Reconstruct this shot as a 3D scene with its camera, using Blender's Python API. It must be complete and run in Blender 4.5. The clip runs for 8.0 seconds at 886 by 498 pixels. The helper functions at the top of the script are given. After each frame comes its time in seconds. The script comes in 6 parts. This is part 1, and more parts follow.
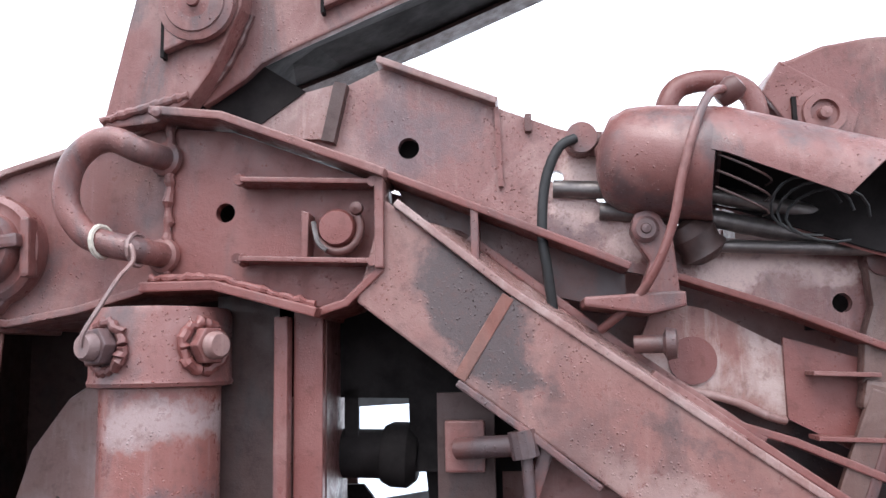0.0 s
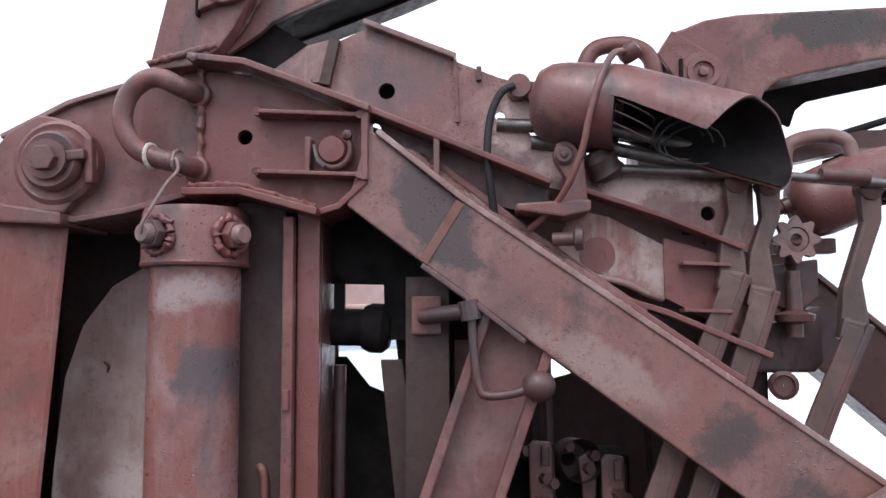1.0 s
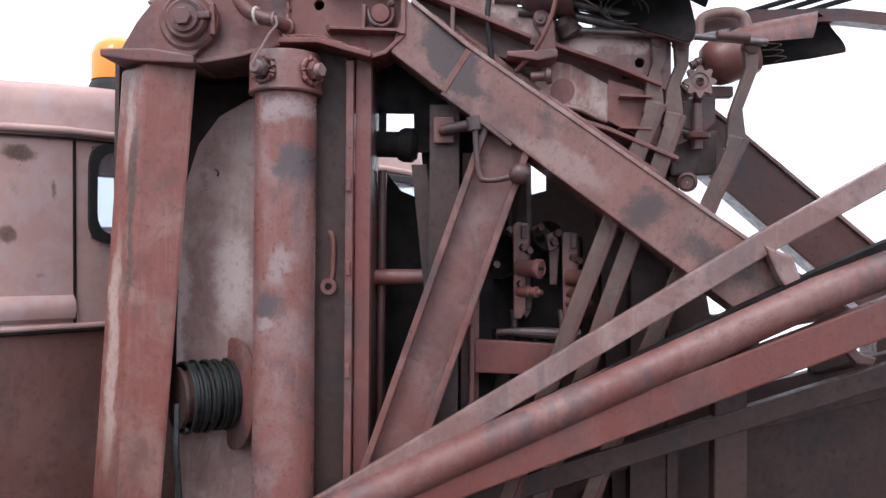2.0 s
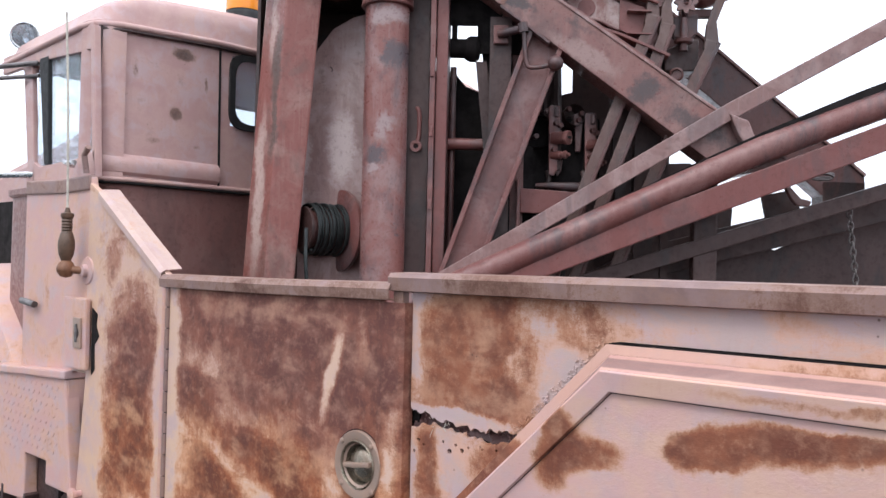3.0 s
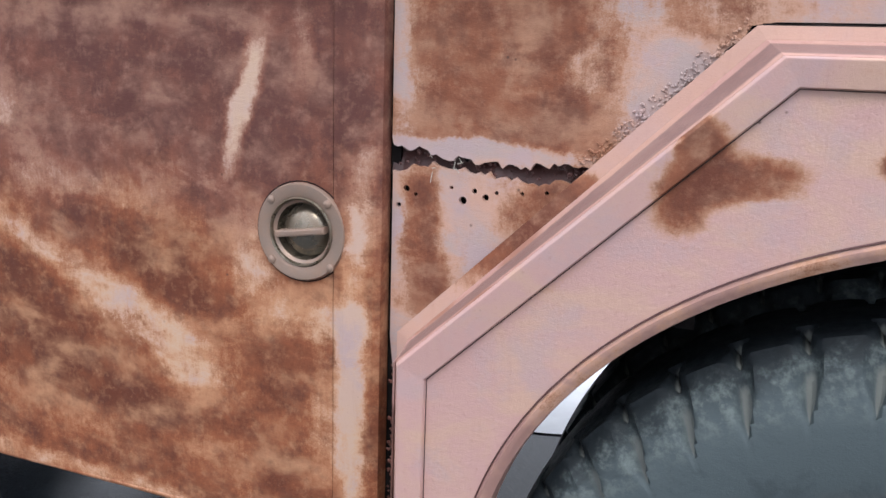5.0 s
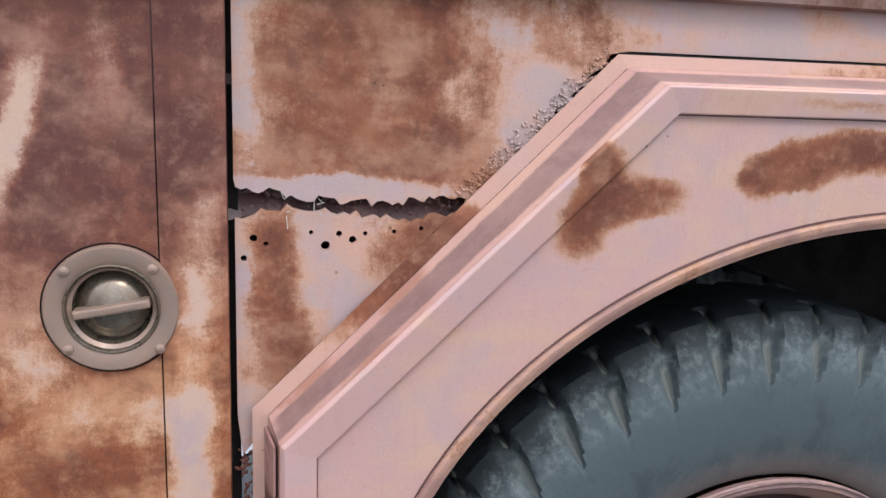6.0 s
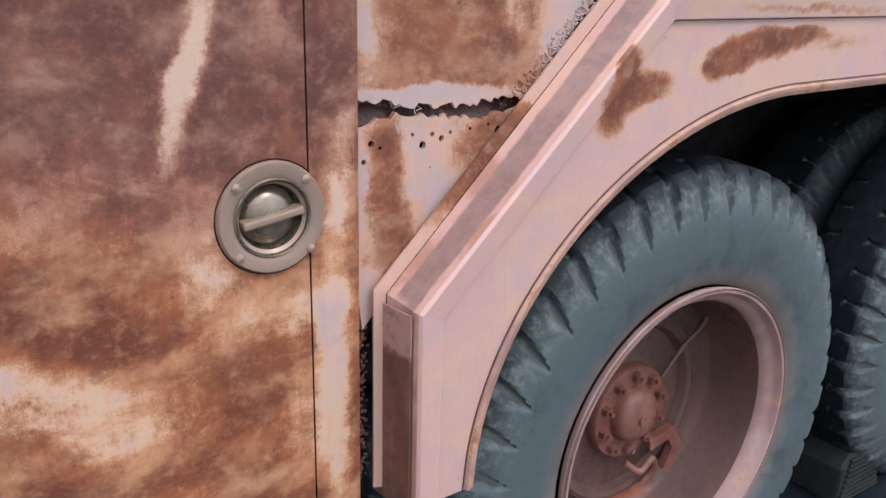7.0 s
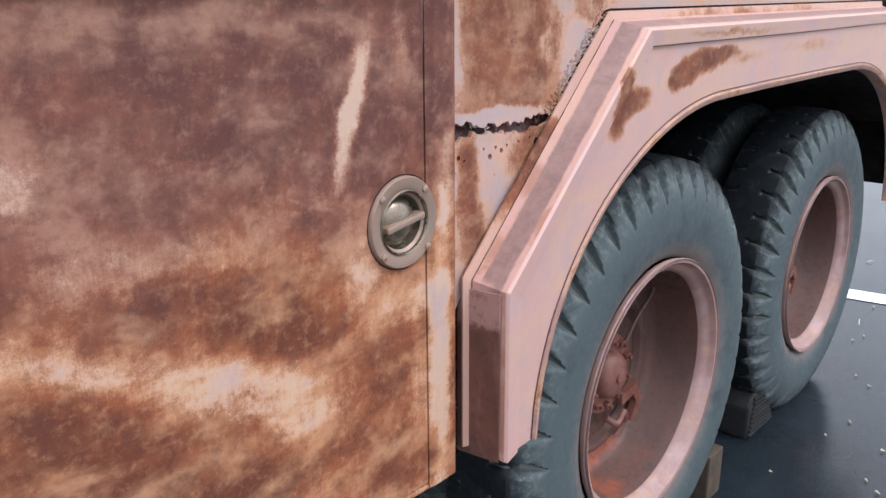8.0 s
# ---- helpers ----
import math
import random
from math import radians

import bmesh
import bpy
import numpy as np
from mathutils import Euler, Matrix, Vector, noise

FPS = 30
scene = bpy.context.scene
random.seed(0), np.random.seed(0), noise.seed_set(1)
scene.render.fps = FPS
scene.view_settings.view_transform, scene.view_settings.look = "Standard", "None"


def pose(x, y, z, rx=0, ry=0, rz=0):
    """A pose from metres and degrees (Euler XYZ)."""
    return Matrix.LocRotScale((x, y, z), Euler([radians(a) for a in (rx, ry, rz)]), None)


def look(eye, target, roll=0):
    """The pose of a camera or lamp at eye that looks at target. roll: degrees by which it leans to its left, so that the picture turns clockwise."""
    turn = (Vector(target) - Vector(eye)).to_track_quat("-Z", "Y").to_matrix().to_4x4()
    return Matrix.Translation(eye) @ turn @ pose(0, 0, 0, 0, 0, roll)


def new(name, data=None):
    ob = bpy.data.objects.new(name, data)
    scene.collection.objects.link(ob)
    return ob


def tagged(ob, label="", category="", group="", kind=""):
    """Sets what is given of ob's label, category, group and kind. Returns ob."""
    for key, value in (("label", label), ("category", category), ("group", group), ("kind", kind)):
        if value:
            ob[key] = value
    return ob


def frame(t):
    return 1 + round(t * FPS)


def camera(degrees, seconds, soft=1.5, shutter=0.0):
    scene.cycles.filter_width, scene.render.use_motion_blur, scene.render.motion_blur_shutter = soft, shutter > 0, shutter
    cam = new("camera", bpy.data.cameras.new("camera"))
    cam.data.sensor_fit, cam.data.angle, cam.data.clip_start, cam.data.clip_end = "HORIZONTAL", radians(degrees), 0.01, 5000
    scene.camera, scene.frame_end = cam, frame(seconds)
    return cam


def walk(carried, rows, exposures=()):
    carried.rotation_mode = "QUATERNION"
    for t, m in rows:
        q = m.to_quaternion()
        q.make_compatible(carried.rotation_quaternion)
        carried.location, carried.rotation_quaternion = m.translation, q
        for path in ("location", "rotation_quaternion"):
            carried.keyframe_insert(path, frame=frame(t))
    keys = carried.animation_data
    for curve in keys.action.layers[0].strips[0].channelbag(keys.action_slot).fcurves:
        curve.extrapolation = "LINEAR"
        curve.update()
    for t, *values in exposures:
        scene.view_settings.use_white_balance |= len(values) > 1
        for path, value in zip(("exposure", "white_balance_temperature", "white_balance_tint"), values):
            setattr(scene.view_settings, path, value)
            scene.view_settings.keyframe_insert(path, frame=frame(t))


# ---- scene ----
# ---- camera and walk ----
cam = camera(56.0, 8.0)
PATH = [
    (0, (.200, .178, 2.488), (-1.177, 1.602, 2.761), -1.0),
    (.5, (.333, .091, 2.468), (-1.013, 1.543, 2.754), -.9),
    (1, (.426, -.071, 2.367), (-.894, 1.421, 2.550), -.3),
    (1.5, (.570, -.309, 2.237), (-.722, 1.216, 2.317), .0),
    (1.7, (.664, -.393, 2.213), (-.652, 1.113, 2.217), .1),
    (2.8, (1.219, -1.176, 1.588), (-.125, .301, 1.692), 1.1),
    (3, (1.254, -1.256, 1.581), (-.095, .22, 1.624), 1.3),
    (3.5, (1.098, -1.19, 1.503), (-.257, .273, 1.351), 1.6),
    (4, (.934, -1.101, 1.44), (-.399, .331, 1.026), 1.2),
    (4.5, (.766, -1.064, 1.408), (-.341, .521, .895), 1.9),
    (5, (.501, -1.097, 1.404), (-.172, .733, .956), 1.9),
    (5.2, (.412, -1.09, 1.403), (-.071, .812, 1.016), 2.6),
    (6.3, (-.189, -.987, 1.453), (.597, .788, .971), 2.1),
    (6.5, (-.337, -.984, 1.474), (.602, .683, .893), 2.7),
    (7, (-.56, -.987, 1.46), (.541, .552, .811), 1.6),
    (7.5, (-.778, -.92, 1.474), (.55, .428, .827), .6),
    (8, (-1.061, -.912, 1.489), (.369, .359, .904), -.4),
]
EXPOSURES = [(0, .62), (.5, .12), (1, -.12), (1.5, .02), (3, -.05), (4, -.2), (5, -.15), (6.5, -.08), (8, .03)]
walk(cam, [(t, look(e, g, r)) for t, e, g, r in PATH], EXPOSURES)

# ---- sky and sun: bright overcast ----
world = bpy.data.worlds.new("overcast_sky")
scene.world = world
world.use_nodes = True
wt = world.node_tree
sky = wt.nodes.new("ShaderNodeTexSky")
sky.sky_type = "NISHITA"
sky.sun_disc = False
sky.sun_elevation = radians(52)
sky.sun_rotation = radians(200)
cloud = wt.nodes.new("ShaderNodeMix")
cloud.data_type = "RGBA"
cloud.inputs["Factor"].default_value = 0.93
cloud.inputs["B"].default_value = (17.2, 18.2, 20.6, 1)
wt.links.new(sky.outputs["Color"], cloud.inputs["A"])
# an overcast sky is brighter overhead than at the horizon
up = wt.nodes.new("ShaderNodeTexCoord")
height = wt.nodes.new("ShaderNodeSeparateXYZ")
gain = wt.nodes.new("ShaderNodeMapRange")
gain.inputs["From Min"].default_value, gain.inputs["From Max"].default_value = 0.0, 1.0
gain.inputs["To Min"].default_value, gain.inputs["To Max"].default_value = .72, 1.65
shade = wt.nodes.new("ShaderNodeVectorMath")
shade.operation = "SCALE"
wt.links.new(up.outputs["Generated"], height.inputs[0])
wt.links.new(height.outputs["Z"], gain.inputs["Value"])
wt.links.new(cloud.outputs["Result"], shade.inputs[0])
wt.links.new(gain.outputs["Result"], shade.inputs["Scale"])
wt.links.new(shade.outputs["Vector"], wt.nodes["Background"].inputs["Color"])
wt.nodes["Background"].inputs["Strength"].default_value = 0.1
sun_data = bpy.data.lights.new("sun", "SUN")
sun_data.energy, sun_data.angle, sun_data.color = 1.2, radians(16), (1, .97, .93)
sun = new("sun", sun_data)
sun.matrix_world = look((2.0, -5.0, 8.0), (0, 0, 1))

# ---- materials ----
def shader(name):
    m = bpy.data.materials.new(name)
    m.use_nodes = True
    return m, m.node_tree, m.node_tree.nodes["Principled BSDF"]


def node(t, kind, **inputs):
    n = t.nodes.new("ShaderNode" + kind)
    for key, value in inputs.items():
        n.inputs[key].default_value = value
    return n


def place_vector(t, stretch=(1, 1, 1), shift=(0, 0, 0)):
    g = node(t, "NewGeometry")
    m = node(t, "Mapping", Scale=stretch, Location=shift)
    t.links.new(g.outputs["Position"], m.inputs["Vector"])
    return m.outputs["Vector"]


def grain(t, vector, scale, detail=5.0, rough=.6, distort=0.0):
    n = node(t, "TexNoise", Scale=scale, Detail=detail, Roughness=rough, Distortion=distort)
    t.links.new(vector, n.inputs["Vector"])
    return n.outputs["Fac"]


def ramp(t, value, lo, hi, a=0.0, b=1.0):
    n = node(t, "MapRange", **{"From Min": lo, "From Max": hi, "To Min": a, "To Max": b})
    n.interpolation_type = "SMOOTHSTEP"
    t.links.new(value, n.inputs["Value"])
    return n.outputs["Result"]


def calc(t, op, a, b):
    n = node(t, "Math")
    n.operation = op
    for i, v in enumerate((a, b)):
        if isinstance(v, (int, float)):
            n.inputs[i].default_value = v
        else:
            t.links.new(v, n.inputs[i])
    return n.outputs[0]


def blend(t, fac, a, b):
    n = node(t, "Mix")
    n.data_type = "RGBA"
    if isinstance(fac, (int, float)):
        n.inputs["Factor"].default_value = fac
    else:
        t.links.new(fac, n.inputs["Factor"])
    for key, v in (("A", a), ("B", b)):
        if isinstance(v, tuple):
            n.inputs[key].default_value = (*v, 1)
        else:
            t.links.new(v, n.inputs[key])
    return n.outputs["Result"]


def relief(t, bsdf, height, strength, distance):
    b = node(t, "Bump", Strength=strength, Distance=distance)
    t.links.new(height, b.inputs["Height"])
    t.links.new(b.outputs["Normal"], bsdf.inputs["Normal"])


def spots(t, vector, places):
    """A mask of soft uneven patches: (x, z, half width, half height, lean in degrees, weight)."""
    total = None
    for x, z, rx, rz, lean, weight in places:
        m = node(t, "Mapping", Location=(x, 0, z), Rotation=(0, radians(lean), 0), Scale=(rx, 1000, rz))
        m.vector_type = "TEXTURE"
        t.links.new(vector, m.inputs["Vector"])
        d = node(t, "VectorMath")
        d.operation = "LENGTH"
        t.links.new(m.outputs["Vector"], d.inputs[0])
        one = ramp(t, d.outputs["Value"], 1.55, .25, 0.0, weight)
        total = one if total is None else calc(t, "ADD", total, one)
    return total


def ragged_vector(t, vector, amount, scale=9.0):
    n = node(t, "TexNoise", Scale=scale, Detail=6.0, Roughness=.7)
    t.links.new(vector, n.inputs["Vector"])
    s = node(t, "VectorMath")
    s.operation = "SUBTRACT"
    t.links.new(n.outputs["Color"], s.inputs[0])
    s.inputs[1].default_value = (.5, .5, .5)
    k = node(t, "VectorMath")
    k.operation = "SCALE"
    t.links.new(s.outputs["Vector"], k.inputs[0])
    k.inputs["Scale"].default_value = amount
    a = node(t, "VectorMath")
    a.operation = "ADD"
    t.links.new(vector, a.inputs[0])
    t.links.new(k.outputs["Vector"], a.inputs[1])
    return a.outputs["Vector"]


PINK, TAN, LILAC = (.55, .320, .285), (.57, .345, .265), (.47, .345, .350)


def steps(t, value, stops):
    """A colour ramp: (place, colour)."""
    n = t.nodes.new("ShaderNodeValToRGB")
    r = n.color_ramp
    while len(r.elements) < len(stops):
        r.elements.new(.5)
    for e, (at, c) in zip(r.elements, stops):
        e.position, e.color = at, (*c, 1)
    t.links.new(value, n.inputs["Fac"])
    return n.outputs["Color"]


def rusted_paint(name, rust_spots=(), bare_spots=(), general=.0, base=PINK, dark_top=None, rough=.55, mottle=1.0, across=False, tan=TAN, lilac=.75, tones=None):
    """Faded pink paint that turns through ochre and orange to brown rust where the spots lie; bare spots keep the paint."""
    m, t, b = shader(name)
    v = place_vector(t)
    flat = v
    if across:
        apart, join = node(t, "SeparateXYZ"), node(t, "CombineXYZ")
        t.links.new(v, apart.inputs[0])
        for a, o in zip("YXZ", "XYZ"):
            t.links.new(apart.outputs[a], join.inputs[o])
        flat = join.outputs[0]
    rv = ragged_vector(t, ragged_vector(t, flat, .07 if not across else .03, 6.0), .016, 34.0)
    fine = grain(t, v, 380, 3, .7)
    tiny = grain(t, v, 120, 5, .75)
    mid = grain(t, v, 26, 6, .70, .4)
    broad = grain(t, place_vector(t, (.8, 1, 1.3)), 8, 6, .64, .6)
    wide = grain(t, place_vector(t, (1, 1, 1), (3, 7, 2)), 12, 5, .6, .3)
    drip = grain(t, place_vector(t, (70, 70, 11)), 1.0, 6, .72, .5)
    paint = blend(t, ramp(t, broad, .38, .62), base, tan)
    paint = blend(t, ramp(t, wide, .47, .65, 0, lilac), paint, LILAC)
    paint = blend(t, ramp(t, drip, .52, .75, 0, .16), paint, (.40, .21, .165))
    paint = blend(t, ramp(t, tiny, .58, .75, 0, .30), paint, (.36, .17, .125))
    if dark_top:
        s = node(t, "SeparateXYZ")
        t.links.new(ragged_vector(t, v, .45, 4.0), s.inputs[0])
        high = ramp(t, s.outputs["Z"], dark_top[0], dark_top[1])
        deep = blend(t, high, (.138, .045, .027), (.122, .050, .042))
        warm = blend(t, high, (.325, .109, .052), (.238, .093, .064))
        ochre = blend(t, high, (.60, .318, .180), (.44, .240, .172))
    else:
        deep, warm, ochre = tones or ((.158, .056, .036), (.295, .108, .058), (.51, .285, .185))

    def off(value, k):
        return calc(t, "MULTIPLY", calc(t, "SUBTRACT", value, .5), k * mottle)

    level = general
    if rust_spots:
        level = calc(t, "ADD", spots(t, rv, rust_spots), general)
    if bare_spots:
        level = calc(t, "SUBTRACT", level, spots(t, rv, bare_spots))
    for value, k in ((broad, 1.5), (mid, .62), (tiny, .46), (drip, .42), (fine, .40)):
        level = calc(t, "ADD", off(value, k), level)
    c = blend(t, ramp(t, level, .06, .56), paint, ochre)
    c = blend(t, ramp(t, level, .30, .80), c, warm)
    c = blend(t, ramp(t, level, .58, 1.16), c, deep)
    inside = ramp(t, level, .3, .6)
    cloud_a = grain(t, place_vector(t, (.75, 1, 1.25), (2, 5, 8)), 9, 5, .58, .15)
    cloud_b = grain(t, place_vector(t, (.7, 1, 1.3), (6, 2, 3)), 7, 5, .58, .15)
    c = blend(t, calc(t, "MULTIPLY", inside, ramp(t, cloud_b, .45, .69, 0, .68)), c, deep)
    c = blend(t, calc(t, "MULTIPLY", inside, ramp(t, cloud_a, .45, .70, 0, .72)), c, ochre)
    c = blend(t, calc(t, "MULTIPLY", inside, ramp(t, wide, .45, .71, 0, .6)), c, warm)
    c = blend(t, calc(t, "MULTIPLY", inside, ramp(t, grain(t, v, 34, 5, .66), .48, .76, 0, .45)), c, ochre)
    c = blend(t, calc(t, "MULTIPLY", inside, ramp(t, grain(t, place_vector(t, (1, 1, 1), (9, 1, 4)), 20, 5, .64), .48, .70, 0, .50)), c, (.10, .040, .032))
    flake = grain(t, place_vector(t, (1, 1, 1.2), (4, 4, 7)), 64, 6, .74)
    c = blend(t, calc(t, "MULTIPLY", inside, ramp(t, flake, .50, .66, 0, .26)), c, deep)
    c = blend(t, calc(t, "MULTIPLY", inside, ramp(t, flake, .47, .34, 0, .16)), c, ochre)
    c = blend(t, ramp(t, fine, .60, .85, 0, .20), c, (.46, .28, .21))
    dot = node(t, "TexVoronoi", Scale=38.0, Randomness=1.0)
    t.links.new(v, dot.inputs["Vector"])
    chip = calc(t, "MULTIPLY", ramp(t, dot.outputs["Distance"], .11, .05), ramp(t, grain(t, v, 9, 3, .6), .55, .62))
    c = blend(t, calc(t, "MULTIPLY", chip, .8), c, (.11, .058, .045))
    t.links.new(c, b.inputs["Base Color"])
    t.links.new(ramp(t, level, 0, 1, rough - .08, rough + .15), b.inputs["Roughness"])
    t.links.new(ramp(t, level, .1, .7, .45, .16), b.inputs["Specular IOR Level"])
    height = calc(t, "ADD", calc(t, "MULTIPLY", fine, .35), calc(t, "MULTIPLY", tiny, .8))
    relief(t, b, calc(t, "ADD", height, calc(t, "MULTIPLY", level, .12)), .34, .003)
    return m


def oxide_paint(name, base=(.185, .070, .062), pale=(.29, .165, .15), dark=(.070, .062, .070), pale_amount=.55, dark_amount=.75, drops=.5, rough=.38, dark_spots=(), pale_spots=()):
    """Red oxide paint, wet, with pale dusty and blue-grey worn areas and water drops."""
    m, t, b = shader(name)
    v = place_vector(t)
    broad = grain(t, v, 6, 6, .64, .5)
    other = grain(t, place_vector(t, (1, 1, .45), (5, 3, 1)), 8, 6, .66, .6)
    mid = grain(t, v, 48, 6, .72)
    fine = grain(t, v, 360, 3, .7)
    streak = grain(t, place_vector(t, (70, 70, 5)), 1.0, 5, .7)
    c = blend(t, ramp(t, broad, .44, .66, 0, pale_amount), base, pale)
    c = blend(t, ramp(t, streak, .52, .72, 0, pale_amount * .5), c, pale)
    c = blend(t, ramp(t, other, .48, .64, 0, dark_amount), c, dark)
    rv = ragged_vector(t, ragged_vector(t, v, .10, 7.0), .03, 40.0)
    shake = calc(t, "MULTIPLY", calc(t, "SUBTRACT", mid, .5), .9)
    if pale_spots:
        c = blend(t, ramp(t, calc(t, "ADD", spots(t, rv, pale_spots), shake), .25, .75), c, pale)
    if dark_spots:
        c = blend(t, ramp(t, calc(t, "ADD", spots(t, rv, dark_spots), shake), .25, .80, 0, .92), c, dark)
    c = blend(t, ramp(t, mid, .50, .72, 0, .55), c, tuple(.55 * k for k in base))
    c = blend(t, ramp(t, fine, .58, .8, 0, .3), c, tuple(min(.6, k * 1.7) for k in base))
    t.links.new(c, b.inputs["Base Color"])
    dull = ramp(t, mid, .3, .7, rough - .12, rough + .20)
    h = calc(t, "ADD", calc(t, "MULTIPLY", mid, .6), calc(t, "MULTIPLY", fine, .25))
    if drops:
        vor = node(t, "TexVoronoi", Scale=175.0, Randomness=1.0)
        t.links.new(v, vor.inputs["Vector"])
        size = grain(t, v, 300, 2, .5)
        where = calc(t, "MULTIPLY", ramp(t, grain(t, v, 9, 4, .65), .47, .60), ramp(t, size, .46, .56))
        bead_mask = calc(t, "MULTIPLY", ramp(t, vor.outputs["Distance"], .34, .06), where)
        h = calc(t, "ADD", h, calc(t, "MULTIPLY", bead_mask, drops * 2.4))
        wet = calc(t, "MULTIPLY", bead_mask, min(1.0, drops))
        dull = calc(t, "MULTIPLY", dull, calc(t, "SUBTRACT", 1.0, calc(t, "MULTIPLY", wet, .8)))
    t.links.new(dull, b.inputs["Roughness"])
    relief(t, b, h, .5, .003)
    return m


def banded_paint():
    """Pink edges with a worn purple-brown band between them, broken by peach patches."""
    m, t, b = shader("purple_brown_banded_paint")
    v = place_vector(t)
    apart = node(t, "SeparateXYZ")
    t.links.new(ragged_vector(t, v, .010, 30.0), apart.inputs[0])
    broad, mid, fine = grain(t, v, 7, 5, .62, .4), grain(t, v, 42, 6, .72), grain(t, v, 320, 3, .7)
    y = apart.outputs["Y"]
    band = calc(t, "MULTIPLY", ramp(t, y, -.012, -.018), ramp(t, y, -.060, -.054))
    along = ramp(t, calc(t, "ADD", apart.outputs["X"], calc(t, "MULTIPLY", calc(t, "SUBTRACT", broad, .5), .12)), .02, .05)
    c = blend(t, ramp(t, broad, .38, .64), (.54, .315, .275), (.57, .345, .27))
    c = blend(t, ramp(t, mid, .52, .76, 0, .35), c, (.33, .175, .14))
    low = ramp(t, apart.outputs["X"], .250, .228)
    c = blend(t, calc(t, "MULTIPLY", low, ramp(t, broad, .40, .56, .1, .8)), c, (.36, .165, .115))
    dull = blend(t, ramp(t, mid, .36, .66), (.205, .122, .112), (.285, .172, .155))
    dull = blend(t, ramp(t, broad, .46, .68, 0, .55), dull, (.36, .225, .20))
    c = blend(t, calc(t, "MULTIPLY", calc(t, "MULTIPLY", band, along), .92), c, dull)
    c = blend(t, ramp(t, fine, .60, .85, 0, .2), c, (.44, .28, .22))
    t.links.new(c, b.inputs["Base Color"])
    t.links.new(ramp(t, mid, .3, .7, .42, .68), b.inputs["Roughness"])
    b.inputs["Specular IOR Level"].default_value = .35
    relief(t, b, calc(t, "ADD", mid, calc(t, "MULTIPLY", fine, .4)), .25, .003)
    return m


def plain(name, color, rough=.5, metal=0.0, vary=.35, scale=20, bump=.15, other=None):
    m, t, b = shader(name)
    v = place_vector(t)
    n1, n2 = grain(t, v, scale, 5, .65), grain(t, v, scale * 9, 3, .7)
    c2 = other or tuple(k * (1 - vary) for k in color)
    c = blend(t, ramp(t, n1, .35, .7), color, c2)
    c = blend(t, ramp(t, n2, .5, .8, 0, vary * .6), c, tuple(min(1, k * 1.5) for k in color))
    t.links.new(c, b.inputs["Base Color"])
    b.inputs["Metallic"].default_value = metal
    t.links.new(ramp(t, n1, .3, .7, max(.05, rough - .1), rough + .1), b.inputs["Roughness"])
    relief(t, b, calc(t, "ADD", n1, calc(t, "MULTIPLY", n2, .5)), bump, .003)
    return m


door_paint = rusted_paint(
    "rusted_door_paint",
    [(-.82, 1.23, .08, .05, 0, .45), (-.68, .92, .15, .10, 30, .45), (-.50, .80, .16, .06, 20, .25), (-.45, 1.06, .20, .05, 22, .30), (-.40, 1.38, .30, .12, 0, .22), (-.15, .80, .06, .14, 0, .15),
     (-.20, 1.30, .10, .10, 0, .15), (-.60, 1.46, .34, .05, 0, .1), (-.05, 1.36, .035, .16, 0, .2)],
    [(-.955, 1.12, .045, .60, 2, .95), (-.895, 1.04, .065, .15, 0, .50), (-.234, 1.335, .022, .105, 15, 1.15), (-.135, 1.40, .020, .07, 0, .45),
     (-.66, 1.045, .15, .040, 28, .42), (-.43, .945, .16, .055, 30, .62), (-.36, .88, .08, .05, 30, .25), (-.56, 1.175, .22, .040, 4, .34), (-.74, 1.28, .06, .06, 0, .40), (-.84, 1.33, .05, .07, 0, .30), (-.55, 1.29, .10, .04, 10, .18), (-.80, 1.12, .10, .05, 10, .15),
     (-.045, .86, .026, .28, 0, .72), (-.10, .80, .025, .22, 0, .22), (-.215, 1.10, .055, .085, 0, .48), (-.11, 1.00, .10, .04, 0, .45), (-.03, 1.20, .020, .10, 0, .40),
     (-.55, .755, .26, .045, 6, .14), (-.92, .72, .07, .12, 0, .36), (-.55, .640, .6, .020, 2, .3)],
    .85, dark_top=(1.05, 1.28), base=(.58, .395, .315), tan=(.60, .41, .29))
front_paint = rusted_paint(
    "rusted_front_panel_paint",
    [(-1.19, 1.03, .17, .36, 0, .80), (-1.15, 1.34, .14, .15, 0, .55), (-1.17, 1.12, .12, .12, 0, .25), (-1.31, 1.60, .05, .09, 20, .35), (-1.24, .70, .12, .05, 0, .25)],
    [(-1.000, 1.0, .040, .7, 0, .5), (-1.5, 1.0, .11, .6, 0, .6), (-1.18, .85, .13, .035, 0, .35)], .16, dark_top=(1.05, 1.3), base=(.56, .365, .295), tan=(.60, .395, .275))
